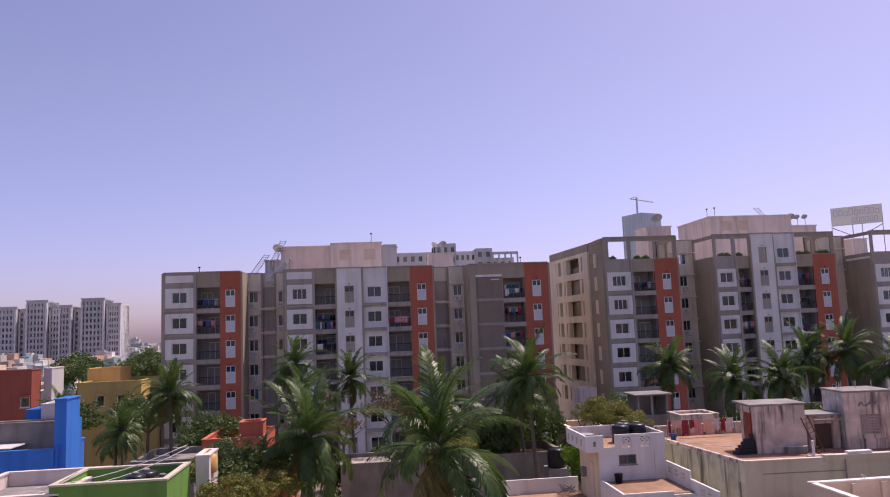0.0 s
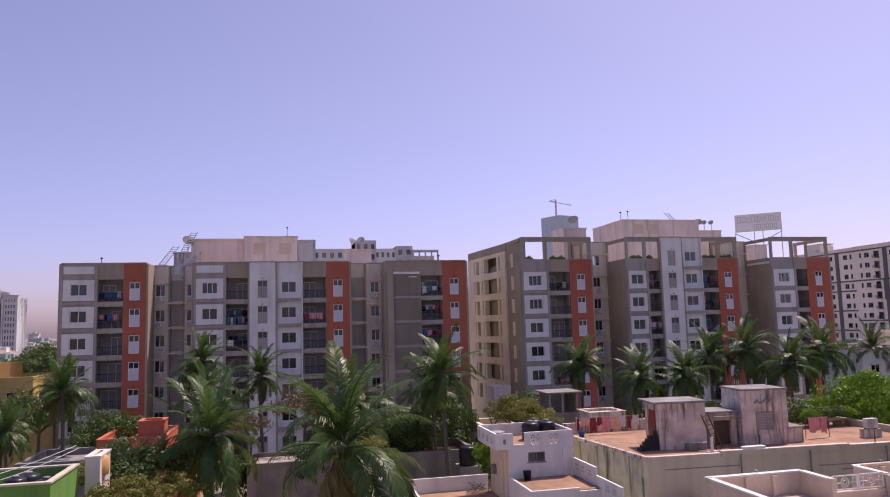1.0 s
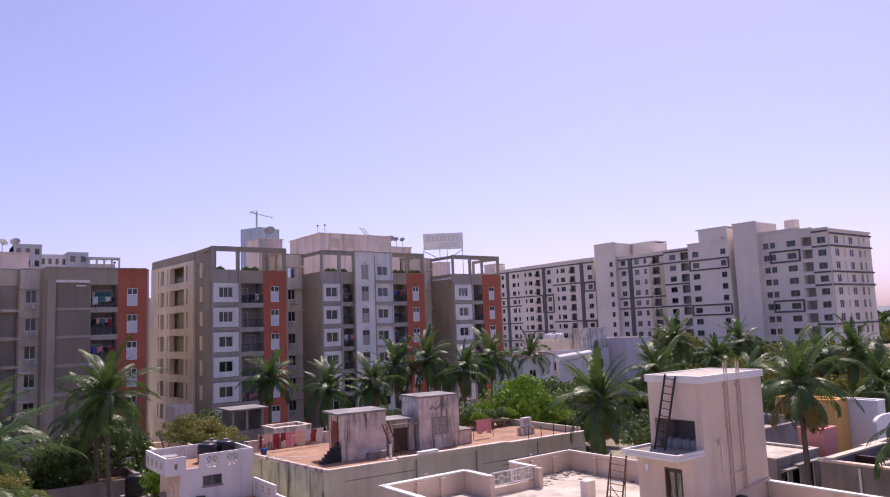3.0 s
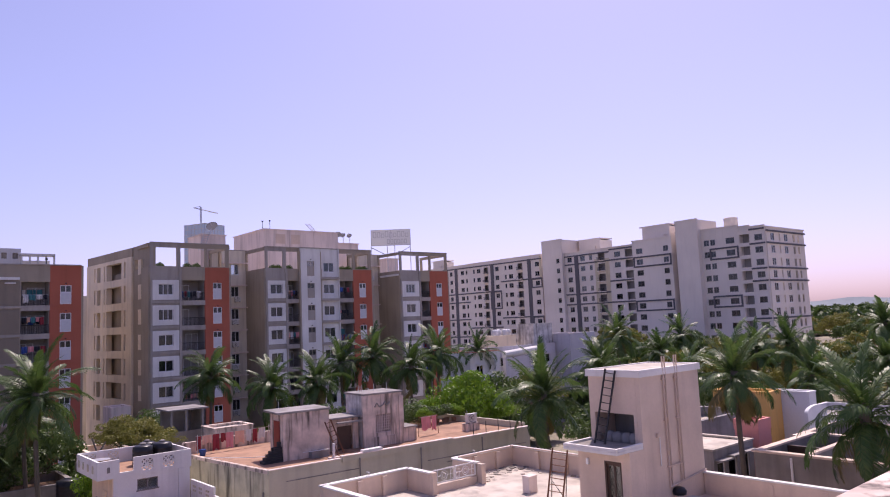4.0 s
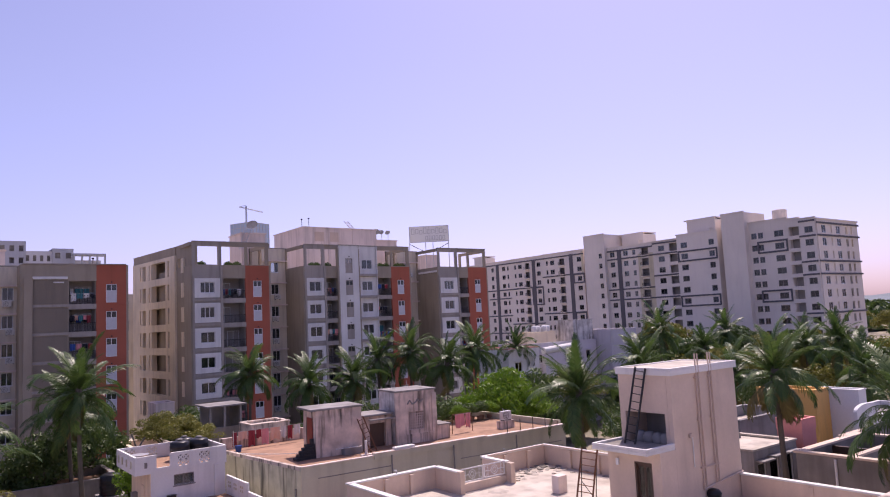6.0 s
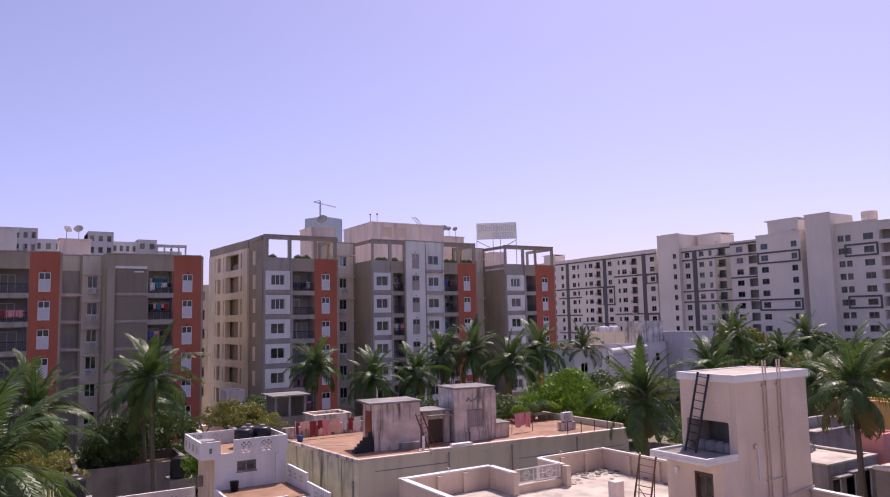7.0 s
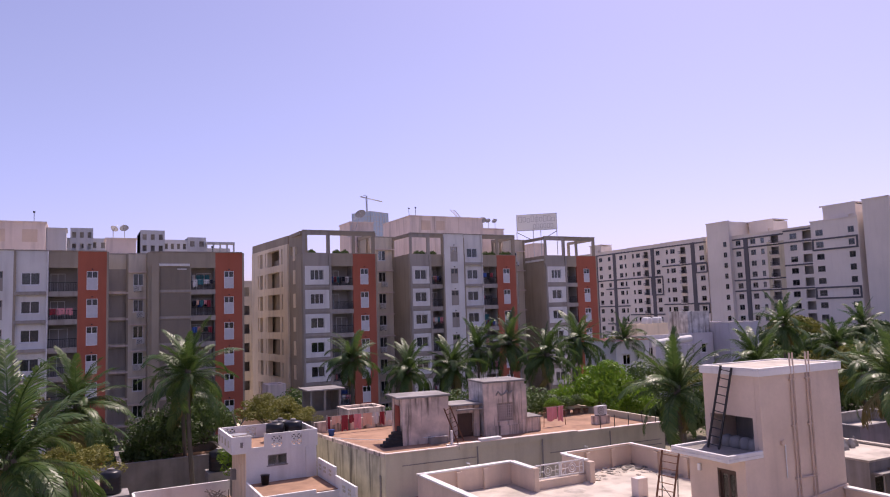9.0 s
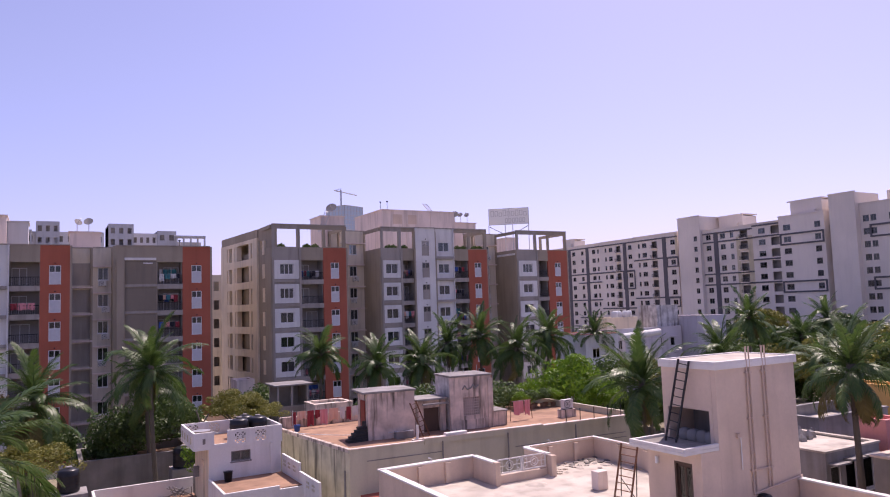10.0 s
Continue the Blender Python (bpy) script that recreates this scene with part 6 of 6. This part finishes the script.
dish(-11.4, 92.5, 25.4, 20, 0.7)
dish(10.0, 92.5, 25.4, -15, 0.5)
dish(8.8, 93.2, 25.4, 30, 0.45)
dish(40.6, 94.5, 28.5, -40)
dish(61.9, 96.8, 28.6, -30, 0.6)
dish(63.2, 97.2, 28.6, -50, 0.42)
dish(64.4, 97.2, 28.6, -50, 0.42)


def hoop_ladder(p, q, w=0.7):
    ob = thing("roof_ladder", "pale iron ladder with hooped rails leaning on a roof tank", "ladder", Matrix.Translation(p), "roof ladders")
    v = Vector(q) - Vector(p)
    for sx in (-w / 2, w / 2):
        part("rail", Shape().tube((sx, 0, 0), (sx + v.x, v.y, v.z), 0.045, 6), M["steel"], ob)
    rm = Shape().tube((-w / 2, 0, 0), (w / 2, 0, 0), 0.03, 5).mesh("rung", M["steel"])
    for i in range(10):
        part("rung", rm, None, ob, at=Matrix.Translation(v * (i + 0.5) / 10))


hoop_ladder((-14.4, 91, 23.0), (-12.6, 91.4, 25.6))
hoop_ladder((-11.8, 91.8, 24.9), (-10.6, 92, 27.4))
hoop_ladder((38.4, 93.0, 26.0), (39.6, 93.4, 29.0))
hoop_ladder((57.0, 95.4, 29.6), (56.2, 96.2, 31.0))
for x, y, z, h in ((0.6, 94, 26.6, 1.6), (49.2, 97, 29.6, 1.4), (49.6, 95.5, 29.7, 1.2), (19.2, 87.5, 23.2, 0.6), (-20.0, 87.2, 23.2, 0.5)):
    an = thing("roof_aerial", "thin aerial pole on a roof", "aerial", move(x, y, z), "roof aerials")
    part("pole", Shape().tube((0, 0, 0), (0, 0, h), 0.035, 5), M["iron"], an)
    part("head", Shape().box(-0.12, 0.12, -0.05, 0.05, h, h + 0.18), M["iron"], an)

# hoarding seen from behind: lattice of steel with a pale sheet
hd = thing("hoarding", "steel-framed roof hoarding seen from behind with pale sheet", "hoarding", Matrix.Translation((70.8, 94.8, 0)) @ Matrix.Rotation(math.atan2(-4.0, 5.05), 4, "Z"))
W2, HZ0, HZ1 = 3.25, 28.05, 30.7
part("sheet", Shape().box(-W2, W2, 0.1, 0.13, HZ0, HZ1), M["sheet"], hd)
part("frame", Shape().wall(-W2, W2, HZ0, HZ1, -0.05, 0.05, [(-W2 + 0.07, -0.03, HZ0 + 0.07, HZ1 - 0.07), (0.03, W2 - 0.07, HZ0 + 0.07, HZ1 - 0.07)]), M["steel"], hd)
def letter_shape(x, z, w, h):
    """An outlined block standing for one letter seen from behind."""
    return Shape().wall(x, x + w, z, z + h, 0.06, 0.095, [(x + 0.09, x + w - 0.09, z + 0.09, z + h - 0.09)])


for i in range(9):
    part("letter_bar", letter_shape(-2.9 + i * 0.66, HZ0 + 1.35 + 0.08 * (i % 2), 0.52, 1.0 - 0.16 * (i % 3)), M["steel"], hd)
for i in range(6):
    part("letter_bar", letter_shape(-0.6 + i * 0.56, HZ0 + 0.3, 0.42, 0.75), M["steel"], hd)
for x in (-W2, -0.6, 0.6, W2 - 0.1):
    part("leg", Shape().tube((x, 0, 22.0), (x, 0, HZ0), 0.06, 6), M["steel"], hd)
part("brace", Shape().tube((-W2, 0, HZ0 - 0.2), (-0.6, 0, 26.4), 0.05, 5), M["iron"], hd)
part("brace", Shape().tube((W2, 0, HZ0 - 0.2), (0.6, 0, 26.4), 0.05, 5), M["iron"], hd)

# ---------------------------------------------------------------- palms
def frond_mesh(name, seed, length, droop, material, lift=0.5, hang=0.5):
    """A feather leaf: curved midrib along +x with drooping leaflets on both sides."""
    r = random.Random(seed)
    s = Shape()
    n = 34
    pts, ang = [Vector((0, 0, 0))], lift
    bend = r.uniform(-0.5, 0.5)
    for i in range(n):
        ang -= droop / n * (0.4 + 1.3 * i / n)
        pts.append(pts[-1] + Vector((math.cos(ang), bend * i / n * 0.5, math.sin(ang))).normalized() * length / n)
    for i in range(0, n, 2):
        s.tube(pts[i], pts[min(i + 2, n)], 0.05 * (1 - i / n) + 0.008, 4)
    for i in range(4, n + 1):
        t = i / n
        leaf = 0.86 * math.sin(math.pi * min(1, 0.2 + 0.76 * t)) ** 0.6
        d = (pts[i] - pts[i - 1]).normalized()
        up = Vector((-d.z, 0, d.x))
        for sy in (-1, 1):
            for sub in (0.0, 0.5):
                if r.random() < 0.06:
                    continue
                size = leaf * r.uniform(0.75, 1.1)
                base = pts[i - 1].lerp(pts[i], sub)
                out = (d * (0.5 + 0.55 * t) + Vector((0, sy, 0)) * 0.9 + up * r.uniform(0.0, 0.3) + d * r.uniform(-0.1, 0.12)).normalized()
                sag = r.uniform(0.7, 1.3) * hang
                mid = base + out * size * 0.45 + Vector((0, 0, -0.16 * sag * size))
                far = base + out * size * 0.75 + Vector((0, 0, -0.5 * sag * size))
                tip = base + out * size * 0.92 + Vector((0, 0, -1.0 * sag * size))
                wv = (d - out * d.dot(out)).normalized() * r.uniform(0.026, 0.038)
                k = len(s.v)
                s.v += [tuple(p) for p in (base - wv * 0.6, base + wv * 0.6, mid + wv, mid - wv, far + wv * 0.8, far - wv * 0.8, tip)]
                s.f += [(k, k + 1, k + 2, k + 3), (k + 3, k + 2, k + 4, k + 5), (k + 5, k + 4, k + 6)]
    return s.mesh(name, material)


FRESH = [frond_mesh("frond", 11 + i, 4.6 + 0.35 * (i % 3), dr, M["frond"], li, hg) for i, (dr, li, hg) in enumerate(((0.8, 0.1, 0.3), (1.1, 0.15, 0.45), (1.5, 0.2, 0.6), (1.9, 0.3, 0.75), (0.55, 0.05, 0.25), (2.2, 0.35, 0.8), (1.3, 0.1, 0.7)))]
OLD = [frond_mesh("frond", 31 + i, 3.8, dr, M["frond_old"], li, 0.9) for i, (dr, li) in enumerate(((1.6, 0.0), (1.3, -0.1)))]


def palm(x, y, zc, size=1.0, seed=0, lean=0.0, dry=0.1, count=38):
    """A coconut palm whose crown springs at height zc."""
    r = random.Random(seed)
    ob = thing("coconut_palm", "coconut palm with arching green fronds and slender grey trunk", "palm tree", move(x, y, 0), "coconut palms")
    s = Shape()
    n = 12
    ox, oy = lean * r.uniform(-1, 1), lean * r.uniform(-1, 1)
    for i in range(n):
        a, b = i / n, (i + 1) / n
        s.tube((ox * (1 - a) ** 2, oy * (1 - a) ** 2, zc * a), (ox * (1 - b) ** 2, oy * (1 - b) ** 2, zc * b + 0.03), (0.2 - 0.07 * a) * (0.8 + 0.2 * size), 8, (0.2 - 0.07 * b) * (0.8 + 0.2 * size) * 0.93)
    part("trunk", s, M["bark"], ob)
    gap = r.uniform(0, 6.28)  # one side of the crown is thinner
    for i in range(count):
        t = i / count
        az = i * 2.39996 + r.uniform(-0.35, 0.35)
        if 0.3 < t and math.cos(az - gap) > 0.8 and r.random() < 0.5:
            continue
        tilt = 84 - 132 * t ** 0.85 + r.uniform(-11, 11)  # degrees over the horizontal of the leaf's base
        old = t > 1 - dry * 0.8
        me = r.choice(OLD) if old else (r.choice(FRESH[:2] + FRESH[4:5]) if t < 0.3 else r.choice(FRESH[1:4] + FRESH[5:]))
        m = Matrix.Translation((0, 0, zc + 0.1 - 0.45 * t)) @ Matrix.Rotation(az, 4, "Z") @ Matrix.Rotation(radians(-tilt), 4, "Y") @ Matrix.Rotation(radians(r.uniform(-30, 30)), 4, "X") @ Matrix.Scale(size * r.uniform(0.72, 1.08), 4)
        part("frond", me, None, ob, at=m)
    nm = cached("nut", lambda: Shape().lathe(0, 0, [(0.03, -0.15), (0.12, -0.06), (0.13, 0.05), (0.05, 0.14)], 10).mesh("coconut", M["nut"], True))
    for i in range(8):
        a = r.uniform(0, 6.28)
        part("coconut", nm, None, ob, at=Matrix.Translation((0.3 * math.cos(a), 0.3 * math.sin(a), zc - 0.3 - r.uniform(0, 0.4))))
    part("leaf_sheath", Shape().lathe(0, 0, [(0.14, zc - 0.9), (0.24, zc - 0.2), (0.2, zc + 0.3), (0.05, zc + 0.6)], 9), M["bark"], ob)
    return ob


PALMS = [
    (2.97, 32.87, 10.1, 1.0, 0.22), (-3.9, 45.8, 9.0, 1.0, 0.15), (-7.1, 69.6, 12.6, 0.85, 0.1), (-1.9, 68.0, 11.2, 0.8, 0.1),
    (12.2, 54.7, 11.6, 1.0, 0.1), (-16.0, 59.9, 11.0, 0.85, 0.1), (-18.1, 55.1, 9.0, 0.62, 0.15), (28.6, 66.1, 11.1, 0.85, 0.08),
    (32.6, 62.0, 10.0, 0.85, 0.08), (37.1, 61.7, 10.1, 0.85, 0.08), (41.6, 64.5, 11.4, 0.85, 0.05), (44.4, 62.7, 12.1, 0.95, 0.05),
    (45.0, 57.2, 11.0, 0.95, 0.08), (52.2, 61.6, 11.9, 1.0, 0.05), (65.7, 69.7, 11.2, 0.9, 0.1), (38.0, 33.7, 10.0, 1.0, 0.15),
    (59.5, 45.4, 9.8, 1.1, 0.1), (79.2, 57.5, 12.6, 1.0, 0.08), (104.8, 64.1, 11.5, 1.0, 0.1), (94.7, 61.4, 9.6, 1.1, 0.1),
    (36.95, 19.8, 11.75, 0.78, 0.3), (84.6, 38.1, 10.8, 1.15, 0.1), (71.7, 30.4, 8.7, 1.1, 0.1), (33.6, 12.7, 10.7, 0.85, 0.12),
    (107.1, 35.3, 12.4, 1.1, 0.1), (12.6, 60.8, 9.9, 0.95, 0.1), (-5.5, 57.7, 10.5, 0.85, 0.1), (-21.5, 64.0, 7.4, 0.6, 0.1),
    (5.2, 52.8, 10.2, 0.95, 0.12), (83.2, 27.9, 9.4, 1.1, 0.1), (-29.0, 71.0, 9.0, 0.7, 0.1), (64.0, 38.5, 9.0, 1.0, 0.1), (97.0, 48.0, 9.5, 1.1, 0.1),
]
for i, (x, y, z, sz, dry) in enumerate(PALMS):
    palm(x, y, z, sz if y < 50 and x < 10 else sz * 0.84, 100 + i, 0.8, dry)

# ---------------------------------------------------------------- broad-leaved trees
def crown(seed, rx, ry, rz, clumps, per, size, material, name="crown"):
    """Leaves in clumps over an uneven dome."""
    r = np.random.RandomState(seed)
    v, f = [], []
    for c in range(clumps):
        a, u = r.uniform(0, 2 * np.pi), r.uniform(-0.35, 1)
        q = np.sqrt(max(0, 1 - u * u)) * r.uniform(0.75, 1.05)
        k = r.uniform(0.55, 1.06)
        cx, cy, cz = rx * q * np.cos(a) * k, ry * q * np.sin(a) * k, rz * u * k
        cr_ = r.uniform(0.28, 0.5) * min(rx, rz)
        for _ in range(per):
            d = r.normal(0, 1, 3)
            d /= np.linalg.norm(d) + 1e-6
            p = np.array((cx, cy, cz)) + d * cr_ * r.uniform(0.5, 1.0) ** 0.5 * (1, 1, 0.7)
            t1 = r.normal(0, 1, 3)
            t1 -= d * (t1 @ d) * 0.6
            t1 /= np.linalg.norm(t1)
            t2 = np.cross(t1, d + r.normal(0, 0.4, 3))
            t2 /= np.linalg.norm(t2) + 1e-6
            s = size * r.uniform(0.6, 1.3)
            n = len(v)
            v += [tuple(p - t1 * s), tuple(p - t2 * s * 0.45 + d * s * 0.12), tuple(p + t1 * s), tuple(p + t2 * s * 0.45 + d * s * 0.12)]
            f += [(n, n + 1, n + 2), (n, n + 2, n + 3)]
    me = bpy.data.meshes.new(name)
    me.from_pydata(v, [], f)
    me.materials.append(material)
    me.update()
    return me


CR = dict(
    bright=crown(1, 3.6, 3.2, 2.4, 60, 130, 0.16, M["leaf_bright"]),
    dark=crown(2, 3.4, 3.2, 2.6, 55, 110, 0.17, M["leaf_dark"]),
    olive=crown(3, 3.4, 3.0, 1.9, 60, 150, 0.125, M["leaf_olive"]),
    brown=crown(4, 2.8, 2.4, 1.9, 26, 60, 0.14, M["leaf_brown"]),
    far=crown(5, 4.2, 4.0, 2.6, 40, 60, 0.34, M["leaf_dark"]),
    plain=crown(7, 4.2, 4.0, 2.0, 30, 20, 0.75, M["leaf_dark"]),
    farolive=crown(6, 4.4, 4.0, 2.6, 40, 60, 0.34, M["leaf_olive"]),
)


def tree(x, y, zc, kind, s=1.0, seed=0, sz=1.0, label="leafy tree with a dense green crown"):
    r = random.Random(seed)
    ob = thing("tree", label, "tree", move(x, y, 0, r.uniform(0, 360)), "broad-leaved trees")
    t = Shape()
    top = max(1.5, zc - 1.6 * s)
    t.tube((0, 0, 0), (0.1, 0.1, top), 0.22 * s, 8, 0.13 * s)
    for i in range(6):
        a = i * 1.05 + r.uniform(-0.3, 0.3)
        p = (0.1, 0.1, top - 0.1)
        q = (0.1 + 1.2 * s * math.cos(a), 0.1 + 1.2 * s * math.sin(a), top + 0.9 * s)
        e = (q[0] + 1.1 * s * math.cos(a + 0.3), q[1] + 1.1 * s * math.sin(a + 0.3), q[2] + 0.8 * s)
        t.tube(p, q, 0.1 * s, 6, 0.06 * s)
        t.tube(q, e, 0.06 * s, 5, 0.02 * s)
    part("trunk", t, M["bark"], ob)
    part("crown", CR[kind], None, ob, at=Matrix.Translation((0, 0, zc)) @ Matrix.Diagonal((s, s, s * sz, 1)))
    return ob


B_, D_, O_ = "bright-green leafy tree with a rounded crown", "deep-green leafy tree in shade", "olive-green tree with small dusty leaves"
for i, (x, y, z, k, s, sz, lb) in enumerate((
        (43.6, 47.5, 8.3, "bright", 0.92, 1.15, B_), (41.0, 49.0, 7.4, "bright", 0.62, 0.9, B_), (46.2, 47.2, 7.2, "bright", 0.55, 1.0, B_), (36.6, 47.5, 7.8, "dark", 0.7, 0.8, D_),
        (18.2, 55.4, 8.2, "olive", 0.74, 0.85, O_), (20.6, 56.0, 7.6, "olive", 0.5, 0.8, O_), (16.2, 52.2, 5.4, "bright", 0.55, 1.2, B_),
        (-7.6, 40.4, 7.0, "olive", 0.6, 0.85, O_), (-8.2, 46.5, 7.4, "dark", 0.85, 0.8, D_), (-10.6, 49.0, 6.6, "olive", 0.7, 0.8, O_), (-6.0, 43.4, 6.6, "olive", 0.6, 0.8, O_),
        (1.9, 66.0, 8.2, "brown", 1.0, 1.0, "half-bare tree with withered brown leaves"), (-2.5, 64.0, 7.0, "brown", 0.8, 1.0, "half-bare tree with withered brown leaves"), (4.8, 62.5, 6.8, "dark", 0.7, 0.8, D_),
        (5.2, 48.8, 7.0, "olive", 0.75, 0.8, O_), (11.5, 63.5, 6.0, "dark", 0.9, 1.0, D_), (15.0, 66.0, 6.4, "dark", 0.9, 1.0, D_), (23.0, 66.0, 6.6, "dark", 0.9, 0.9, D_),
        (50.0, 52.0, 7.6, "dark", 1.1, 0.9, D_), (57.0, 52.0, 7.8, "olive", 1.0, 0.9, O_), (47.0, 36.0, 6.5, "dark", 0.9, 0.8, D_), (62.0, 33.0, 7.6, "dark", 1.0, 0.8, D_), (34.0, 56.0, 6.4, "dark", 0.9, 0.9, D_),
        (-33.0, 98.0, 10.4, "dark", 1.2, 0.8, D_), (-40.0, 104.0, 10.6, "dark", 1.2, 0.8, D_), (-36.0, 122.0, 11.2, "dark", 1.4, 0.8, D_), (-48.0, 125.0, 11.0, "dark", 1.4, 0.8, D_), (-29.5, 110.0, 11.0, "dark", 1.2, 0.8, D_), (-13.5, 64.0, 7.0, "dark", 0.9, 0.9, D_), (-22.0, 74.0, 8.0, "dark", 1.0, 0.9, D_), (-29.0, 72.0, 8.0, "dark", 1.0, 0.8, D_))):
    tree(x, y, z, k, s, 300 + i, sz, lb)

# shrubs on the terracotta roof
for i in range(7):
    sx = 36.6 + 0.5 * i
    sb_ = thing("potted_shrub", "leafy potted shrub on the terracotta roof", "potted plant", move(sx, 44.8 + 0.3 * (i % 2), RF + 0.06), "potted shrubs")
    part("pot", cached("pot", lambda: Shape().lathe(0, 0, [(0.16, 0), (0.22, 0.3), (0.24, 0.31)], 12).mesh("pot", M["terracotta"])), None, sb_)
    part("leaves", CR["dark" if i % 3 else "bright"], None, sb_, at=Matrix.Translation((0, 0, 0.85)) @ Matrix.Scale(0.2, 4))
for i, (x, z) in enumerate(((31.2, 23.2), (34.5, 23.2), (35.6, 23.2), (45.9, 23.2), (46.6, 23.2), (48.2, 23.2), (56.6, 23.2), (57.6, 23.2), (59.5, 23.2), (60.3, 23.2))):
    sb_ = thing("terrace_plant", "green plant on a high terrace parapet", "potted plant", move(x, 87.5, 22.0), "terrace plants")
    part("pot", cached("pot2", lambda: Shape().lathe(0, 0, [(0.2, 0), (0.3, 0.9), (0.32, 0.92)], 10).mesh("pot", M["terracotta"])), None, sb_)
    part("leaves", CR["dark"], None, sb_, at=Matrix.Translation((0, 0, 1.35)) @ Matrix.Scale(0.17, 4))

# woods to the east and between the houses: one joined sheet of crowns
def woods(name, label, spots, kind, seed, smin=0.8, smax=1.3):
    r = np.random.RandomState(seed)
    src = CR[kind]
    base = np.empty(len(src.vertices) * 3)
    src.vertices.foreach_get("co", base)
    base = base.reshape(-1, 3)
    tri = np.array([list(p.vertices) for p in src.polygons])
    vs, fs, n = [], [], 0
    for x, y, z in spots:
        a, s = r.uniform(0, 6.28), r.uniform(smin, smax)
        c, q = math.cos(a), math.sin(a)
        rot = np.array(((c, -q, 0), (q, c, 0), (0, 0, 1)))
        vs.append(base @ rot.T * s + (x, y, z))
        fs.append(tri + n)
        n += len(base)
    me = bpy.data.meshes.new(name)
    me.from_pydata(np.concatenate(vs).tolist(), [], np.concatenate(fs).tolist())
    me.materials.append(src.materials[0])
    me.update()
    return tagged(new(name, me), label, "trees", kind="stuff")


wr = random.Random(5)
near, far_d, far_o = [], [], []
for i in range(150):
    d, a = wr.uniform(95, 420), math.radians(wr.uniform(52, 84))
    x, y = math.sin(a) * d, math.cos(a) * d
    if x > 160 and y > 60 and x < 200:
        continue
    (far_o if wr.random() < 0.45 else far_d).append((x, y, wr.uniform(4.5, 7.5) if d < 160 else wr.uniform(5, 9)))
for i in range(70):
    x, y = wr.uniform(86, 160), wr.uniform(44, 135)
    (far_o if wr.random() < 0.4 else far_d).append((x, y, wr.uniform(4.0, 6.8)))
woods("woods", "dark green treetops spreading towards the horizon", far_d, "far", 1)
woods("woods", "olive-green treetops spreading towards the horizon", far_o, "farolive", 2)
plain_spots = []
for i in range(420):
    d, a = 400 + 1500 * wr.random() ** 1.5, math.radians(wr.uniform(46, 88))
    plain_spots.append((math.sin(a) * d, math.cos(a) * d, wr.uniform(3.5, 6.5) + d * 0.003))
woods("woods", "hazy green treetops covering the far plain", plain_spots, "plain", 9, 1.4, 3.2)
west = []
for i in range(60):
    d, a = wr.uniform(95, 320), math.radians(wr.uniform(-30, -8))
    west.append((math.sin(a) * d, math.cos(a) * d, wr.uniform(4.5, 7.5)))
west = [w for w in west if not (w[0] > -28 and w[1] > 80)]
woods("woods", "dark green treetops between the western houses", west, "far", 3, 0.6, 1.0)
under = []
for i in range(90):
    x, y = wr.uniform(-22, 100), wr.uniform(60, 79)
    under.append((x, y, wr.uniform(1.5, 4.0)))
woods("shrubs", "dark shrubs and small trees below the apartment blocks", under, "far", 4, 0.45, 0.75)
# far ridge on the eastern horizon, its haze put into a bluish colour
rd = Shape()
for i in range(60):
    a0, a1 = math.radians(45 + i), math.radians(46 + i)
    h0, h1 = [26 + 6 * math.sin(k * 0.31) + 3 * math.sin(k * 1.3) for k in (i, i + 1)]
    R = 2100
    rd.quad((math.sin(a0) * R, math.cos(a0) * R, -2), (math.sin(a1) * R, math.cos(a1) * R, -2), (math.sin(a1) * (R + 150), math.cos(a1) * (R + 150), h1), (math.sin(a0) * (R + 150), math.cos(a0) * (R + 150), h0))
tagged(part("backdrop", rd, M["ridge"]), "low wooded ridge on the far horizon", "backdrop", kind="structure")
